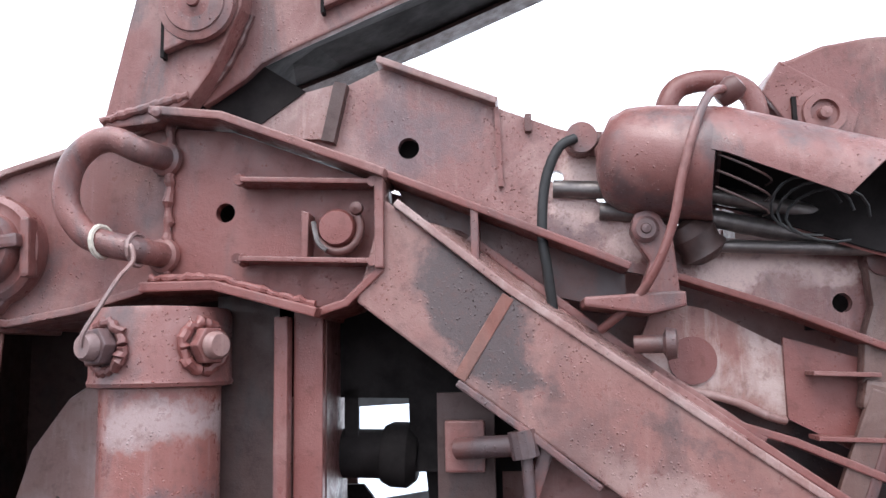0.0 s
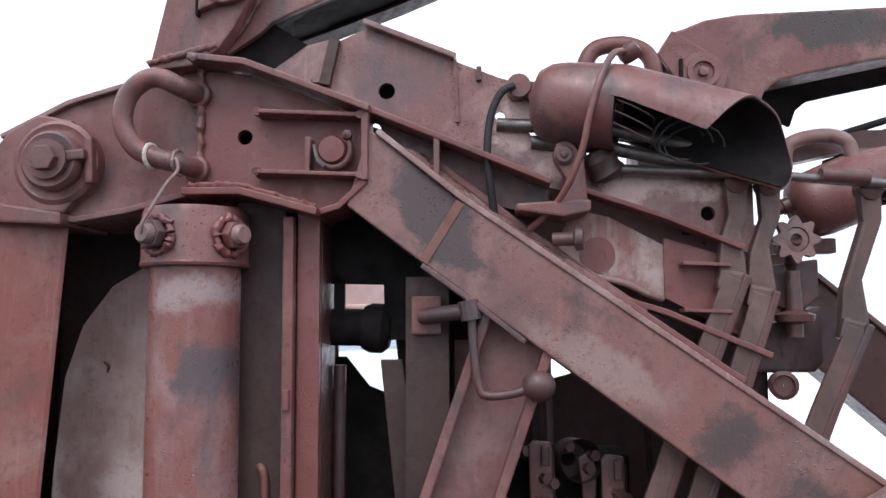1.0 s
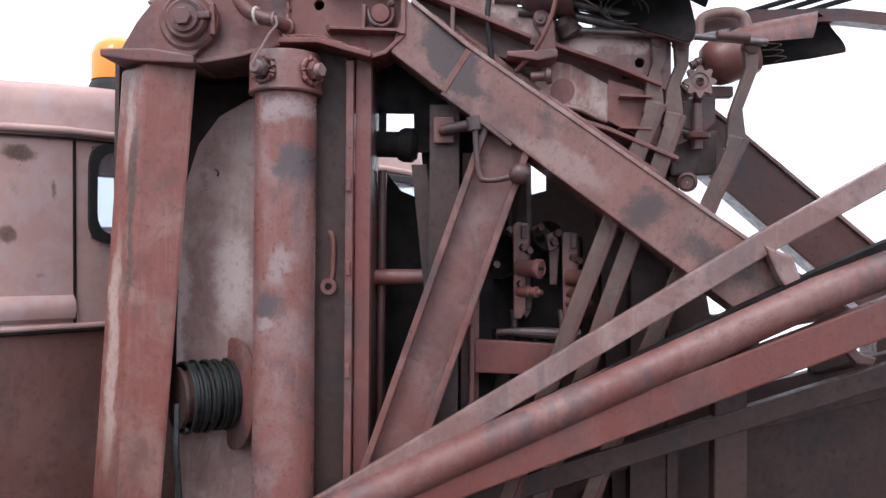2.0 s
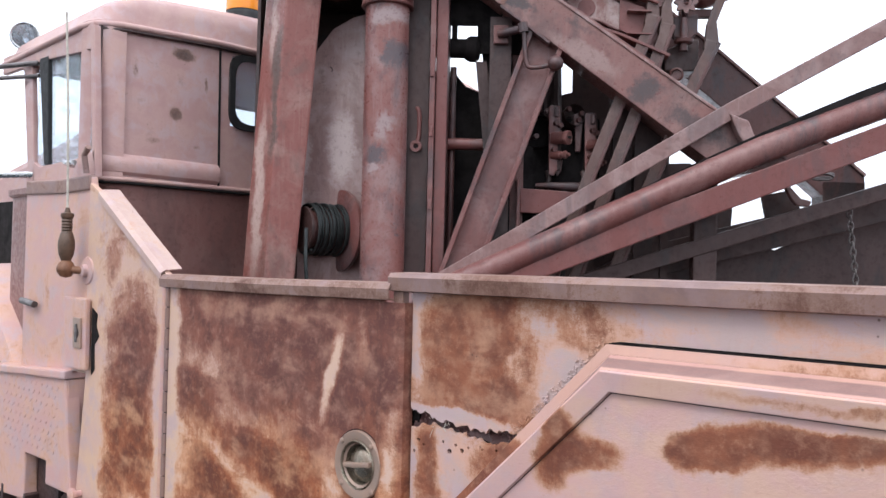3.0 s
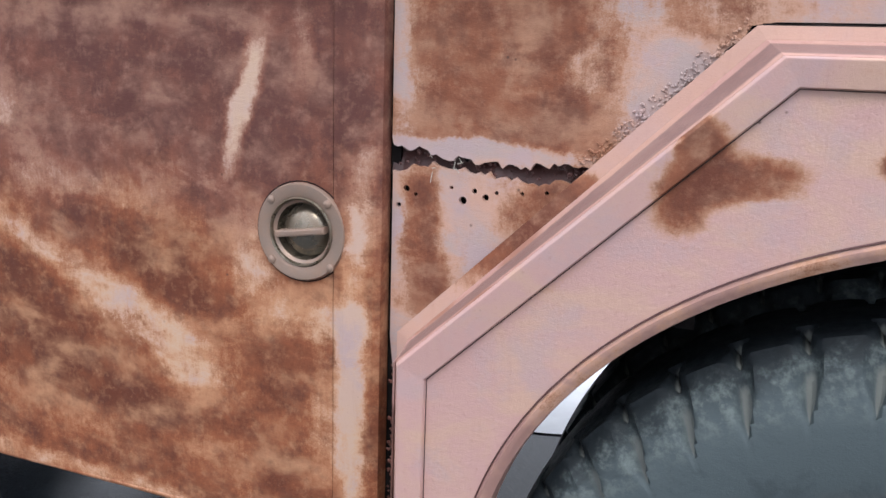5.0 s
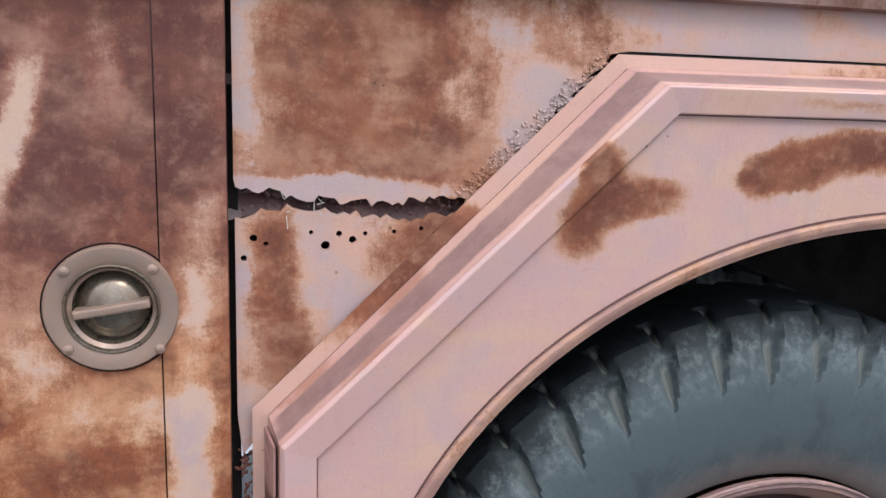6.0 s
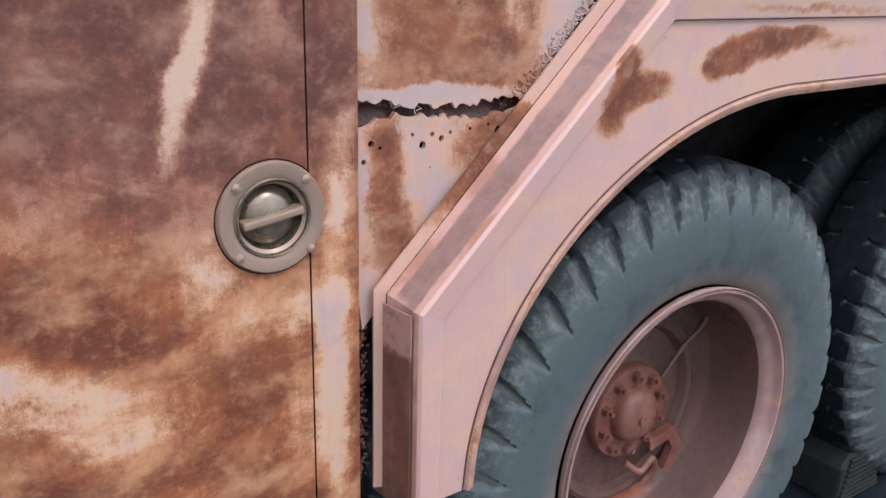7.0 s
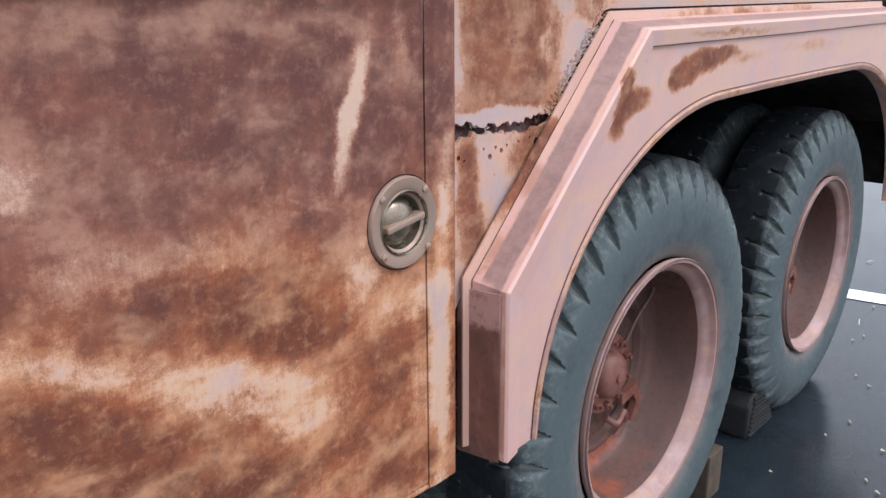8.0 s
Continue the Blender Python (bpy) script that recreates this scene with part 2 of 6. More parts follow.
rear_paint = rusted_paint(
    "rusted_rear_panel_paint",
    [(.18, 1.46, .26, .10, 0, .55), (.14, 1.36, .19, .10, 0, .50), (.31, 1.48, .14, .06, 0, .35), (.055, 1.13, .035, .11, 0, .75), (.27, 1.305, .07, .045, 0, .65), (.10, 1.31, .14, .04, 0, .3), (.10, 1.06, .05, .10, 0, .40), (.20, 1.185, .09, .028, -42, .50), (.045, 1.22, .03, .03, 0, .4)],
    [(.285, 1.41, .03, .05, 0, .45), (.185, 1.415, .03, .045, 0, .45), (.42, 1.37, .045, .17, -42, .75), (.022, 1.40, .022, .10, 0, .55), (.13, 1.272, .18, .014, 0, .7), (.16, 1.12, .07, .10, -40, .4)],
    .10, base=(.45, .345, .325))
fender_paint = rusted_paint(
    "rusted_fender_paint",
    [(.438, 1.262, .048, .075, 18, 1.38), (.515, 1.272, .060, .030, -8, 1.23), (.44, 1.325, .024, .03, 0, 0.87), (.69, 1.306, .055, .032, -10, 1.38),
     (.77, 1.330, .13, .034, -4, 1.01), (.98, 1.335, .20, .030, 0, 0.60), (.86, 1.352, .13, .022, 0, 0.95), (1.25, 1.34, .14, .025, 0, 0.36), (1.6, 1.34, .25, .03, 0, 0.65), (.95, 1.402, .35, .012, 0, 0.72), (.175, 1.00, .035, .012, -55, 0.43), (.30, 1.135, .09, .010, -38, 0.58)],
    [], -.30, base=(.56, .342, .312), mottle=.55, tan=(.58, .370, .290), lilac=.5)
flange_paint = rusted_paint("sun_bleached_flange_paint", [(.20, 1.155, .10, .035, -44, 1.0), (.27, 1.215, .06, .03, -44, .8), (1.00, 1.43, .32, .035, 0, .50), (1.6, 1.43, .40, .035, 0, .40), (.62, 1.42, .10, .012, 0, .30)], [], -.02, base=(.56, .335, .270), mottle=.8, lilac=.25)
pink_paint = rusted_paint("faded_pink_paint", [], [], .07, base=(.53, .315, .285))
rail_paint = rusted_paint("worn_rail_paint", [(-.5, 1.52, .7, .06, 0, .22), (.9, 1.55, .14, .06, 0, .3), (.25, 1.55, .2, .06, 0, .25)], [], .22, base=(.21, .130, .118), tan=(.26, .165, .14), lilac=.2, tones=((.085, .045, .036), (.15, .075, .055), (.27, .165, .13)))
bleached_rail = rusted_paint("bleached_lilac_rail_paint", [], [], .04, base=(.44, .30, .265), mottle=.9, tan=(.50, .36, .31))
lip_paint = rusted_paint("stained_lip_paint", [], [], .22, base=(.36, .205, .175), mottle=1.2, lilac=.2)
cab_wall_paint = rusted_paint("smudged_cab_wall_paint", [(0.367, 2.35, 0.042, 0.022, 0, 1.05), (0.344, 2.126, 0.026, 0.024, 0, .95), (0.116, 2.359, 0.012, 0.03, 0, 0.9), (0.264, 2.015, 0.03, 0.012, 0, 0.35), (0.465, 2.257, 0.008, 0.03, 0, 0.45), (0.134, 2.068, 0.02, 0.05, 0, 0.35), (0.437, 2.011, 0.02, 0.01, 0, 0.5), (0.18, 2.247, 0.01, 0.03, 0, 0.3)], [], -.02, base=(.44, .268, .250), mottle=.9, across=True, tan=(.49, .315, .285), tones=((.12, .085, .075), (.19, .12, .10), (.30, .19, .165)))
cab_paint = rusted_paint("faded_cab_paint", [], [], -.02, base=(.44, .266, .246), mottle=.9, tan=(.49, .315, .280))
slope_paint = banded_paint()
end_paint = oxide_paint("dark_end_plate_paint", (.155, .060, .042), (.36, .20, .175), (.075, .036, .028), .35, .6, .0, .5, [], [(.045, .95, .2, .05, 0, 1.2)])
oxide = oxide_paint("red_oxide_paint", (.165, .060, .053), (.25, .14, .128), (.062, .050, .054), drops=1.0)
# Cab pink darkened to red-brown to carry the shade on its back.
cab_back_shade = oxide_paint("shaded_cab_back_red", (.235, .110, .096), (.31, .18, .16), (.13, .078, .072), .5, .4, .0, .45)
oxide_dark = oxide_paint("grimy_oxide_paint", (.095, .038, .034), (.155, .085, .078), (.05, .045, .05), .35, .7, .4)
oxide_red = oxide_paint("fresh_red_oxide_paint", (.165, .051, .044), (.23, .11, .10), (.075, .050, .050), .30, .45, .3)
oxide_pale = oxide_paint("pale_dusty_oxide_paint", (.21, .115, .104), (.34, .235, .22), (.11, .09, .095), .7, .5, .4)
wet_oxide = oxide_paint("wet_dusty_oxide_paint", (.23, .125, .112), (.42, .32, .30), (.10, .08, .08), .6, .3, 1.2, .20)
scraped = oxide_paint("scraped_red_paint", (.22, .095, .080), (.46, .37, .345), (.11, .06, .055), .75, .35, .2, .35)
primer = oxide_paint("pale_primer", (.36, .255, .245), (.50, .40, .39), (.20, .135, .13), .6, .5, .0)
# Black for greasy parts and for shade painted into hollows and undersides.
grime_shade = plain("black_grease_and_shade", (.018, .015, .015), .8, 0, .5, 14)
grime_shade.node_tree.nodes["Principled BSDF"].inputs["Specular IOR Level"].default_value = .12
# Near-black oxide for dark parts and for shade coloured into inner plates.
dark_shade_oxide = oxide_paint("near_black_shade_oxide_paint", (.05, .024, .021), (.09, .05, .045), (.022, .02, .021), .4, .6, .0, .5)


def tyre_shader():
    """Black rubber, dusty blue-grey on the sidewall and shoulders, brown dust towards the rim."""
    m, t, b = shader("dusty_tyre_rubber")
    g = node(t, "TexCoord")
    geo = node(t, "NewGeometry")
    sep = node(t, "SeparateXYZ")
    t.links.new(g.outputs["Object"], sep.inputs[0])
    r = calc(t, "SQRT", calc(t, "ADD", calc(t, "MULTIPLY", sep.outputs["X"], sep.outputs["X"]), calc(t, "MULTIPLY", sep.outputs["Z"], sep.outputs["Z"])), 0)
    v = place_vector(t)
    broad, mid, fine = grain(t, v, 10, 6, .68, .4), grain(t, v, 50, 6, .72), grain(t, v, 300, 3, .7)
    r = calc(t, "ADD", calc(t, "MULTIPLY", calc(t, "SUBTRACT", r, .352), .678), .345)
    rr = calc(t, "ADD", r, calc(t, "MULTIPLY", calc(t, "SUBTRACT", broad, .5), .06))
    c = blend(t, ramp(t, rr, .470, .516), (.080, .101, .108), (.009, .012, .015))
    dust = calc(t, "MULTIPLY", ramp(t, rr, .44, .475), ramp(t, rr, .515, .49))
    c = blend(t, calc(t, "MULTIPLY", dust, ramp(t, mid, .42, .70)), c, (.15, .178, .174))
    c = blend(t, ramp(t, broad, .48, .70, 0, .5), c, (.035, .044, .050))
    c = blend(t, ramp(t, rr, .395, .350, 0, .75), c, (.20, .165, .150))
    c = blend(t, ramp(t, geo.outputs["Pointiness"], .495, .45, 0, .7), c, (.24, .25, .23))
    t.links.new(c, b.inputs["Base Color"])
    t.links.new(ramp(t, mid, .3, .7, .5, .75), b.inputs["Roughness"])
    b.inputs["Specular IOR Level"].default_value = .18
    relief(t, b, calc(t, "ADD", mid, calc(t, "MULTIPLY", fine, .5)), .3, .003)
    return m


rubber = tyre_shader()
black_rubber = plain("black_rubber", (.013, .013, .014), .65, 0, .3, 30)
barrel_paint = oxide_paint("rusty_dish_paint", (.105, .054, .044), (.27, .075, .042), (.062, .038, .031), .12, .5, .0, .5, [], [(.74, .225, .10, .035, -6, .8), (.88, .235, .06, .03, -14, .6), (2.20, .30, .05, .07, 0, .9)])
hub_red = oxide_paint("brown_hub_paint", (.16, .055, .04), (.27, .13, .105), (.07, .05, .045), .5, .4, .0, .45)
rim_pink = rusted_paint("rim_pink_paint", [], [], .04, base=(.31, .185, .175), mottle=.9, tan=(.35, .215, .185), lilac=.4)
patina = plain("dark_brass_patina", (.15, .128, .095), .30, .55, .4, 40, .1, (.24, .19, .14))
worn_metal = plain("worn_grey_brass", (.31, .225, .18), .42, .30, .4, 34, .12, (.36, .235, .175))
dome_metal = plain("polished_cap_dome", (.30, .265, .215), .24, .75, .35, 22, .06, (.22, .165, .12))
bright_steel = plain("bright_steel", (.6, .6, .6), .25, 1.0, .2, 40, .05)
dull_steel = plain("dull_steel", (.17, .15, .145), .42, .7, .4, 40, .1)
wire_rope = plain("steel_wire_rope", (.04, .046, .046), .5, .5, .5, 60, .3)
rust_orange = plain("rust_orange_metal", (.20, .085, .042), .6, 0, .4, 40, .2)
antenna_brown = plain("brown_spring_rubber", (.11, .062, .038), .5, 0, .4, 40, .2)
cord_white = plain("dirty_white_cord", (.55, .50, .43), .8, 0, .3, 60, .3)
wood = plain("weathered_wood", (.085, .060, .042), .8, 0, .4, 12, .4)
amber, at, ab = shader("amber_lens")
ab.inputs["Base Color"].default_value = (.85, .28, .03, 1)
ab.inputs["Roughness"].default_value = .2
line_white = plain("road_line_paint", (.92, .92, .94), .6, 0, .15, 30, .2)
glass, gt, gb = shader("window_glass")
gb.inputs["Base Color"].default_value = (.80, .90, 1.0, 1)
gb.inputs["Roughness"].default_value = .03
gb.inputs["Transmission Weight"].default_value = .85
gb.inputs["IOR"].default_value = 1.45


def asphalt_shader():
    """Dark asphalt under a thin film of rain."""
    m, t, b = shader("wet_asphalt")
    v = place_vector(t)
    broad, stones = grain(t, v, 1.3, 5, .65), grain(t, v, 130, 4, .78)
    c = blend(t, ramp(t, broad, .35, .7), (.008, .012, .017), (.015, .022, .029))
    c = blend(t, ramp(t, stones, .55, .75, 0, .8), c, (.075, .092, .102))
    t.links.new(c, b.inputs["Base Color"])
    b.inputs["Roughness"].default_value = .65
    b.inputs["Specular IOR Level"].default_value = .04
    b.inputs["Coat Weight"].default_value = .9
    b.inputs["Coat IOR"].default_value = 1.33
    t.links.new(ramp(t, grain(t, v, 2.2, 6, .7), .40, .64, .06, .18), b.inputs["Coat Roughness"])
    relief(t, b, stones, .6, .006)
    slow = node(t, "Bump", Strength=.12, Distance=.003)
    t.links.new(stones, slow.inputs["Height"])
    t.links.new(slow.outputs["Normal"], b.inputs["Coat Normal"])
    return m


asphalt = asphalt_shader()
# Pale colour of the sky's reflection on wet asphalt.
glare_pale = plain("pale_sky_reflection", (.80, .81, .83), .35, 0, .12, 3, .1)
chips = plain("pale_leaf_litter", (.62, .58, .46), .8, 0, .3, 40, .2)


def leaf_shader():
    m, t, b = shader("tree_leaves")
    g = node(t, "NewGeometry")
    c = blend(t, g.outputs["Random Per Island"], (.03, .075, .016), (.085, .16, .035))
    t.links.new(c, b.inputs["Base Color"])
    b.inputs["Roughness"].default_value = .6
    return m


leaf_green = leaf_shader()
bark = plain("tree_bark", (.10, .075, .055), .85, 0, .4, 14, .5)

# ---- mesh helpers ----
BASE = {}
CRANE = Matrix(((.8827, -.7123, 0, -.2807), (.7123, .8827, 0, 1.1153), (0, 0, 1.1342, -.1535), (0, 0, 0, 1)))


def on_crane(v, places):
    """Paint patches given in the crane's own axes, at depth v, turned into the truck's axes."""
    out = []
    for u, z, ru, rz, lean, weight in places:
        p = CRANE @ Vector((u, v, z))
        out.append((p.x, p.z, ru * .8827, rz * 1.1342, lean, weight))
    return out



WORLD = Matrix.Identity(4)


def thing(name, base, label, category, spot=WORLD, group="", kind=""):
    """An empty at the base of a thing, in the truck's or the crane's own axes."""
    ob = new(name)
    ob.empty_display_size = .05
    ob.matrix_world = spot @ Matrix.Translation(base)
    BASE[ob.name] = Vector(base)
    return tagged(ob, label, category, group, kind)


def part(name, bm, material, parent, label="", bevel=0.0, smooth=False):
    """Links a bmesh, given in the axes of its thing's frame, as one mesh under a thing or a part."""
    bmesh.ops.remove_doubles(bm, verts=bm.verts, dist=1e-6)
    bmesh.ops.recalc_face_normals(bm, faces=bm.faces)
    if bevel:
        sharp = [e for e in bm.edges if len(e.link_faces) == 2 and e.calc_face_angle(0) > .6]
        bmesh.ops.bevel(bm, geom=sharp, offset=bevel, segments=2, affect="EDGES", profile=.6, clamp_overlap=True)
    base = BASE[parent.name]
    bmesh.ops.translate(bm, verts=bm.verts, vec=-base)
    me = bpy.data.meshes.new(name)
    bm.to_mesh(me)
    bm.free()
    me.materials.append(material)
    if smooth:
        me.shade_smooth()
        me.set_sharp_from_angle(angle=radians(38))
    ob = new(name, me)
    ob.parent = parent
    BASE[ob.name] = base
    return tagged(ob, label)


def prism(bm, points, y0, y1):
    """A flat plate: a polygon in x and z, from y0 to y1."""
    a = [bm.verts.new((x, y0, z)) for x, z in points]
    b = [bm.verts.new((x, y1, z)) for x, z in points]
    bm.faces.new(a)
    bm.faces.new(b[::-1])
    for i in range(len(a)):
        j = (i + 1) % len(a)
        bm.faces.new((a[i], b[i], b[j], a[j]))
    return bm


def box(bm, x0, x1, y0, y1, z0, z1):
    return prism(bm, [(x0, z0), (x1, z0), (x1, z1), (x0, z1)], y0, y1)


def holed(bm, points, holes, y0, y1, seg=20):
    """A plate with round holes (x, z, radius)."""
    loops = [[(x, z) for x, z in points]] + [[(x + r * math.cos(i * math.tau / seg), z + r * math.sin(i * math.tau / seg)) for i in range(seg)] for x, z, r in holes]
    edges, rings = [], []
    for loop in loops:
        vs = [bm.verts.new((x, y0, z)) for x, z in loop]
        rings.append(vs)
        edges += [bm.edges.new((vs[i], vs[(i + 1) % len(vs)])) for i in range(len(vs))]
    made = bmesh.ops.triangle_fill(bm, edges=edges, use_beauty=True, use_dissolve=False)
    faces = [f for f in made["geom"] if isinstance(f, bmesh.types.BMFace)]
    out = bmesh.ops.extrude_face_region(bm, geom=faces, use_keep_orig=True)
    bmesh.ops.translate(bm, verts=[v for v in out["geom"] if isinstance(v, bmesh.types.BMVert)], vec=(0, y1 - y0, 0))
    return bm


def bar(bm, points, width, y0, y1):
    """A bar of constant width that follows a line in x and z."""
    pts = [Vector((x, z)) for x, z in points]
    left, right = [], []
    for i, p in enumerate(pts):
        a = (p - pts[i - 1]).normalized() if i else None
        b = (pts[i + 1] - p).normalized() if i < len(pts) - 1 else None
        d = ((a or b) + (b or a)).normalized()
        k = width / 2 / max(.3, d.dot(a or b))
        n = Vector((-d.y, d.x)) * k
        left.append(p + n)
        right.append(p - n)
    return prism(bm, [tuple(v) for v in left + right[::-1]], y0, y1)


def tube(bm, points, radius, seg=12, caps=True):
    """A round pipe along points; radius may be one number or one a point."""
    seg = 12 if seg in (8, 10) else seg
    pts = [Vector(p) for p in points]
    radii = radius if isinstance(radius, (list, tuple)) else [radius] * len(pts)
    rings, side = [], None
    for i, p in enumerate(pts):
        d = (pts[min(i + 1, len(pts) - 1)] - pts[max(i - 1, 0)]).normalized()
        if side is None:
            side = d.orthogonal().normalized()
        side = (side - d * side.dot(d)).normalized()
        up = d.cross(side)
        rings.append([bm.verts.new(p + (side * math.cos(k * math.tau / seg) + up * math.sin(k * math.tau / seg)) * radii[i]) for k in range(seg)])
    for a, b in zip(rings, rings[1:]):
        for k in range(seg):
            bm.faces.new((a[k], a[(k + 1) % seg], b[(k + 1) % seg], b[k]))
    if caps:
        bm.faces.new(rings[0][::-1])
        bm.faces.new(rings[-1])
    return bm


def curve_points(points, steps=6):
    """A smooth line through points."""
    pts = [Vector(p) for p in points]
    out = []
    for i in range(len(pts) - 1):
        a, b, c, d = pts[max(i - 1, 0)], pts[i], pts[i + 1], pts[min(i + 2, len(pts) - 1)]
        for s in range(steps):
            t = s / steps
            out.append(.5 * ((2 * b) + (c - a) * t + (2 * a - 5 * b + 4 * c - d) * t * t + (3 * b - a - 3 * c + d) * t ** 3))
    return out + [pts[-1]]


def lathe(bm, profile, centre, axis=(0, 1, 0), seg=32, cap=True):
    """A turned body: profile of (radius, way along the axis)."""
    ax = Vector(axis).normalized()
    s = ax.orthogonal().normalized()
    q = ax.cross(s)
    c = Vector(centre)
    rings = []
    for r, h in profile:
        rings.append([bm.verts.new(c + ax * h + (s * math.cos(k * math.tau / seg) + q * math.sin(k * math.tau / seg)) * max(r, 1e-4)) for k in range(seg)])
    for a, b in zip(rings, rings[1:]):
        for k in range(seg):
            bm.faces.new((a[k], a[(k + 1) % seg], b[(k + 1) % seg], b[k]))
    if cap:
        bm.faces.new(rings[0][::-1])
        bm.faces.new(rings[-1])
    return bm


def hexnut(bm, centre, axis, radius, height, turn=0.0):
    ax = Vector(axis).normalized()
    s = ax.orthogonal().normalized()
    s.rotate(Matrix.Rotation(turn, 3, ax))
    q = ax.cross(s)
    c = Vector(centre)
    a, b = ([bm.verts.new(c + ax * h + (s * math.cos(k * math.tau / 6) + q * math.sin(k * math.tau / 6)) * radius) for k in range(6)] for h in (0, height))
    for k in range(6):
        bm.faces.new((a[k], a[(k + 1) % 6], b[(k + 1) % 6], b[k]))
    bm.faces.new(a[::-1])
    bm.faces.new(b)
    return bm


def sheet(bm, lines, thick):
    """A bent sheet between lines of equal length, thickened."""
    grid = [[bm.verts.new(p) for p in line] for line in lines]
    faces = []
    for a, b in zip(grid, grid[1:]):
        for i in range(len(a) - 1):
            faces.append(bm.faces.new((a[i], a[i + 1], b[i + 1], b[i])))
    bmesh.ops.recalc_face_normals(bm, faces=faces)
    bmesh.ops.solidify(bm, geom=faces, thickness=thick)
    return bm


def B():
    return bmesh.new()


def bead(points, r=.005, wobble=.002, seed=1):
    """An uneven weld bead along points."""
    rng = random.Random(seed)
    pts = [Vector(p) for p in points]
    line, radii = [], []
    for a, b in zip(pts, pts[1:]):
        k = max(2, int((b - a).length / .006))
        for i in range(k):
            line.append(a.lerp(b, i / k) + Vector([rng.uniform(-wobble, wobble) * .5 for _ in range(3)]))
            radii.append(r * rng.uniform(.75, 1.3))
    return tube(B(), line + [pts[-1]], radii + [r], 9)

# ---- ground ----
GROUND = -.060
ground_bm = B()
for i, j in ((-1, -1), (1, -1), (1, 1), (-1, 1)):
    ground_bm.verts.new((i * 900, j * 900, GROUND))
ground_bm.verts.ensure_lookup_table()
ground_bm.faces.new(ground_bm.verts)
ground_me = bpy.data.meshes.new("ground")
ground_bm.to_mesh(ground_me)
ground_me.materials.append(asphalt)
ground = tagged(new("ground", ground_me), "damp dark asphalt of an open car park", "ground", kind="structure")
for x in (-2.76, 3.55):
    stripe = thing("parking_line", (x - .2, 1.2, GROUND), "worn white parking line painted on asphalt", "road marking", kind="structure", group="parking lines")
    line_bm = B()
    line_bm.faces.new([line_bm.verts.new((x + dx - .16 * y, y, GROUND + .004)) for dx, y in ((-.08, -2.2), (.08, -2.2), (.08, 1.1 if x < 0 else 3.0), (-.08, 1.1 if x < 0 else 3.0))])
    part("paint", line_bm, line_white, stripe)
# Pale sheet stands for the sky's bright reflection on the wet asphalt.
glare = thing("pavement", (0, 30, GROUND), "wet asphalt with the sky reflection painted pale", "pavement", kind="structure")
glare_bm = B()
edge_rng = random.Random(3)
edge = [(x, 2.06 + .291 * x + .04 * math.sin(x * 5.1) + .03 * math.sin(x * 13.7) + edge_rng.uniform(-.008, .008), GROUND + .006) for x in [-5 + k * .07 for k in range(88)]]
glare_bm.faces.new([glare_bm.verts.new(p) for p in [(-60, -15.5, GROUND + .006)] + edge + [(1.3, 14, GROUND + .006), (60, 19.5, GROUND + .006), (60, 300, GROUND + .006), (-60, 300, GROUND + .006)]])
part("sky_reflection", glare_bm, glare_pale, glare)
litter = B()
lrng = random.Random(21)
for k in range(150):
    p = Vector((lrng.uniform(1.0, 4.5), lrng.uniform(-1.6, 1.0) if k < 90 else lrng.uniform(-1.1, .1), GROUND + .004))
    q = Vector((lrng.uniform(-1, 1), lrng.uniform(-1, 1), .15)).normalized() * (lrng.uniform(.010, .020) if k % 9 else lrng.uniform(.04, .09))
    tube(litter, [p, p + q * .6 + Vector((0, .002, .003)), p + q], [.001, .004, .001] if k % 9 else .0018, 5)
litter_me = bpy.data.meshes.new("leaf_litter")
litter.to_mesh(litter_me)
litter_me.materials.append(chips)
tagged(new("leaf_litter", litter_me), "scattered pale petals and needles on wet asphalt", "leaf litter", kind="stuff")

# ---- the truck's near side ----
truck = thing("recovery_truck", (0, .6, 0), "old rusted pink recovery truck parked on asphalt", "truck")

# locker door with its edge strip
door = part("locker_door", holed(B(), [(-.962, .634), (-.080, .632), (-.080, 1.506), (-.962, 1.506)], [(-.133, 1.137, .0495)], 0, .02, 32), door_paint, truck, "rust-stained pink steel locker door")
strip_bm = sheet(B(), [[(-.078, -.002, z), (-.060, -.005, z), (-.012, -.003, z), (-.001, .002, z), (0, .03, z)] for z in (.620, .9, 1.2, 1.502)], .004)
part("edge_strip", strip_bm, door_paint, door)
part("bottom_lip", tube(B(), [(-.962, .008, .634), (-.5, .006, .630), (-.002, .008, .618)], .007, 8), door_paint, door)
pin = part("hinge_pin", tube(B(), [(-.970, .001, .645), (-.970, .001, 1.512)], .006, 8), grime_shade, door, "rusty long hinge down the door edge", smooth=True)
for k in range(14):
    z = .655 + k * .061
    part("hinge_knuckle", tube(B(), [(-.970, -.002, z), (-.970, -.002, z + .058)], .0075, 8), rail_paint, pin, smooth=True)
part("top_rail", sheet(B(), [[(-1.0, y, z), (-.5, y, z - .001), (-.036, y, z + .003)] for y, z in ((.004, 1.503), (-.014, 1.505), (-.017, 1.528), (-.008, 1.541), (.05, 1.543))], .004), rail_paint, truck, "rolled brown top rail")

tuft = B()
trng = random.Random(5)
for k in range(14):
    a = Vector((-.395 + trng.uniform(-.012, .012), .006, .640))
    tube(tuft, [a, a + Vector((trng.uniform(-.012, .012), trng.uniform(-.006, .006), -.016)), a + Vector((trng.uniform(-.02, .02), trng.uniform(-.01, .01), -.034))], .0014, 5)
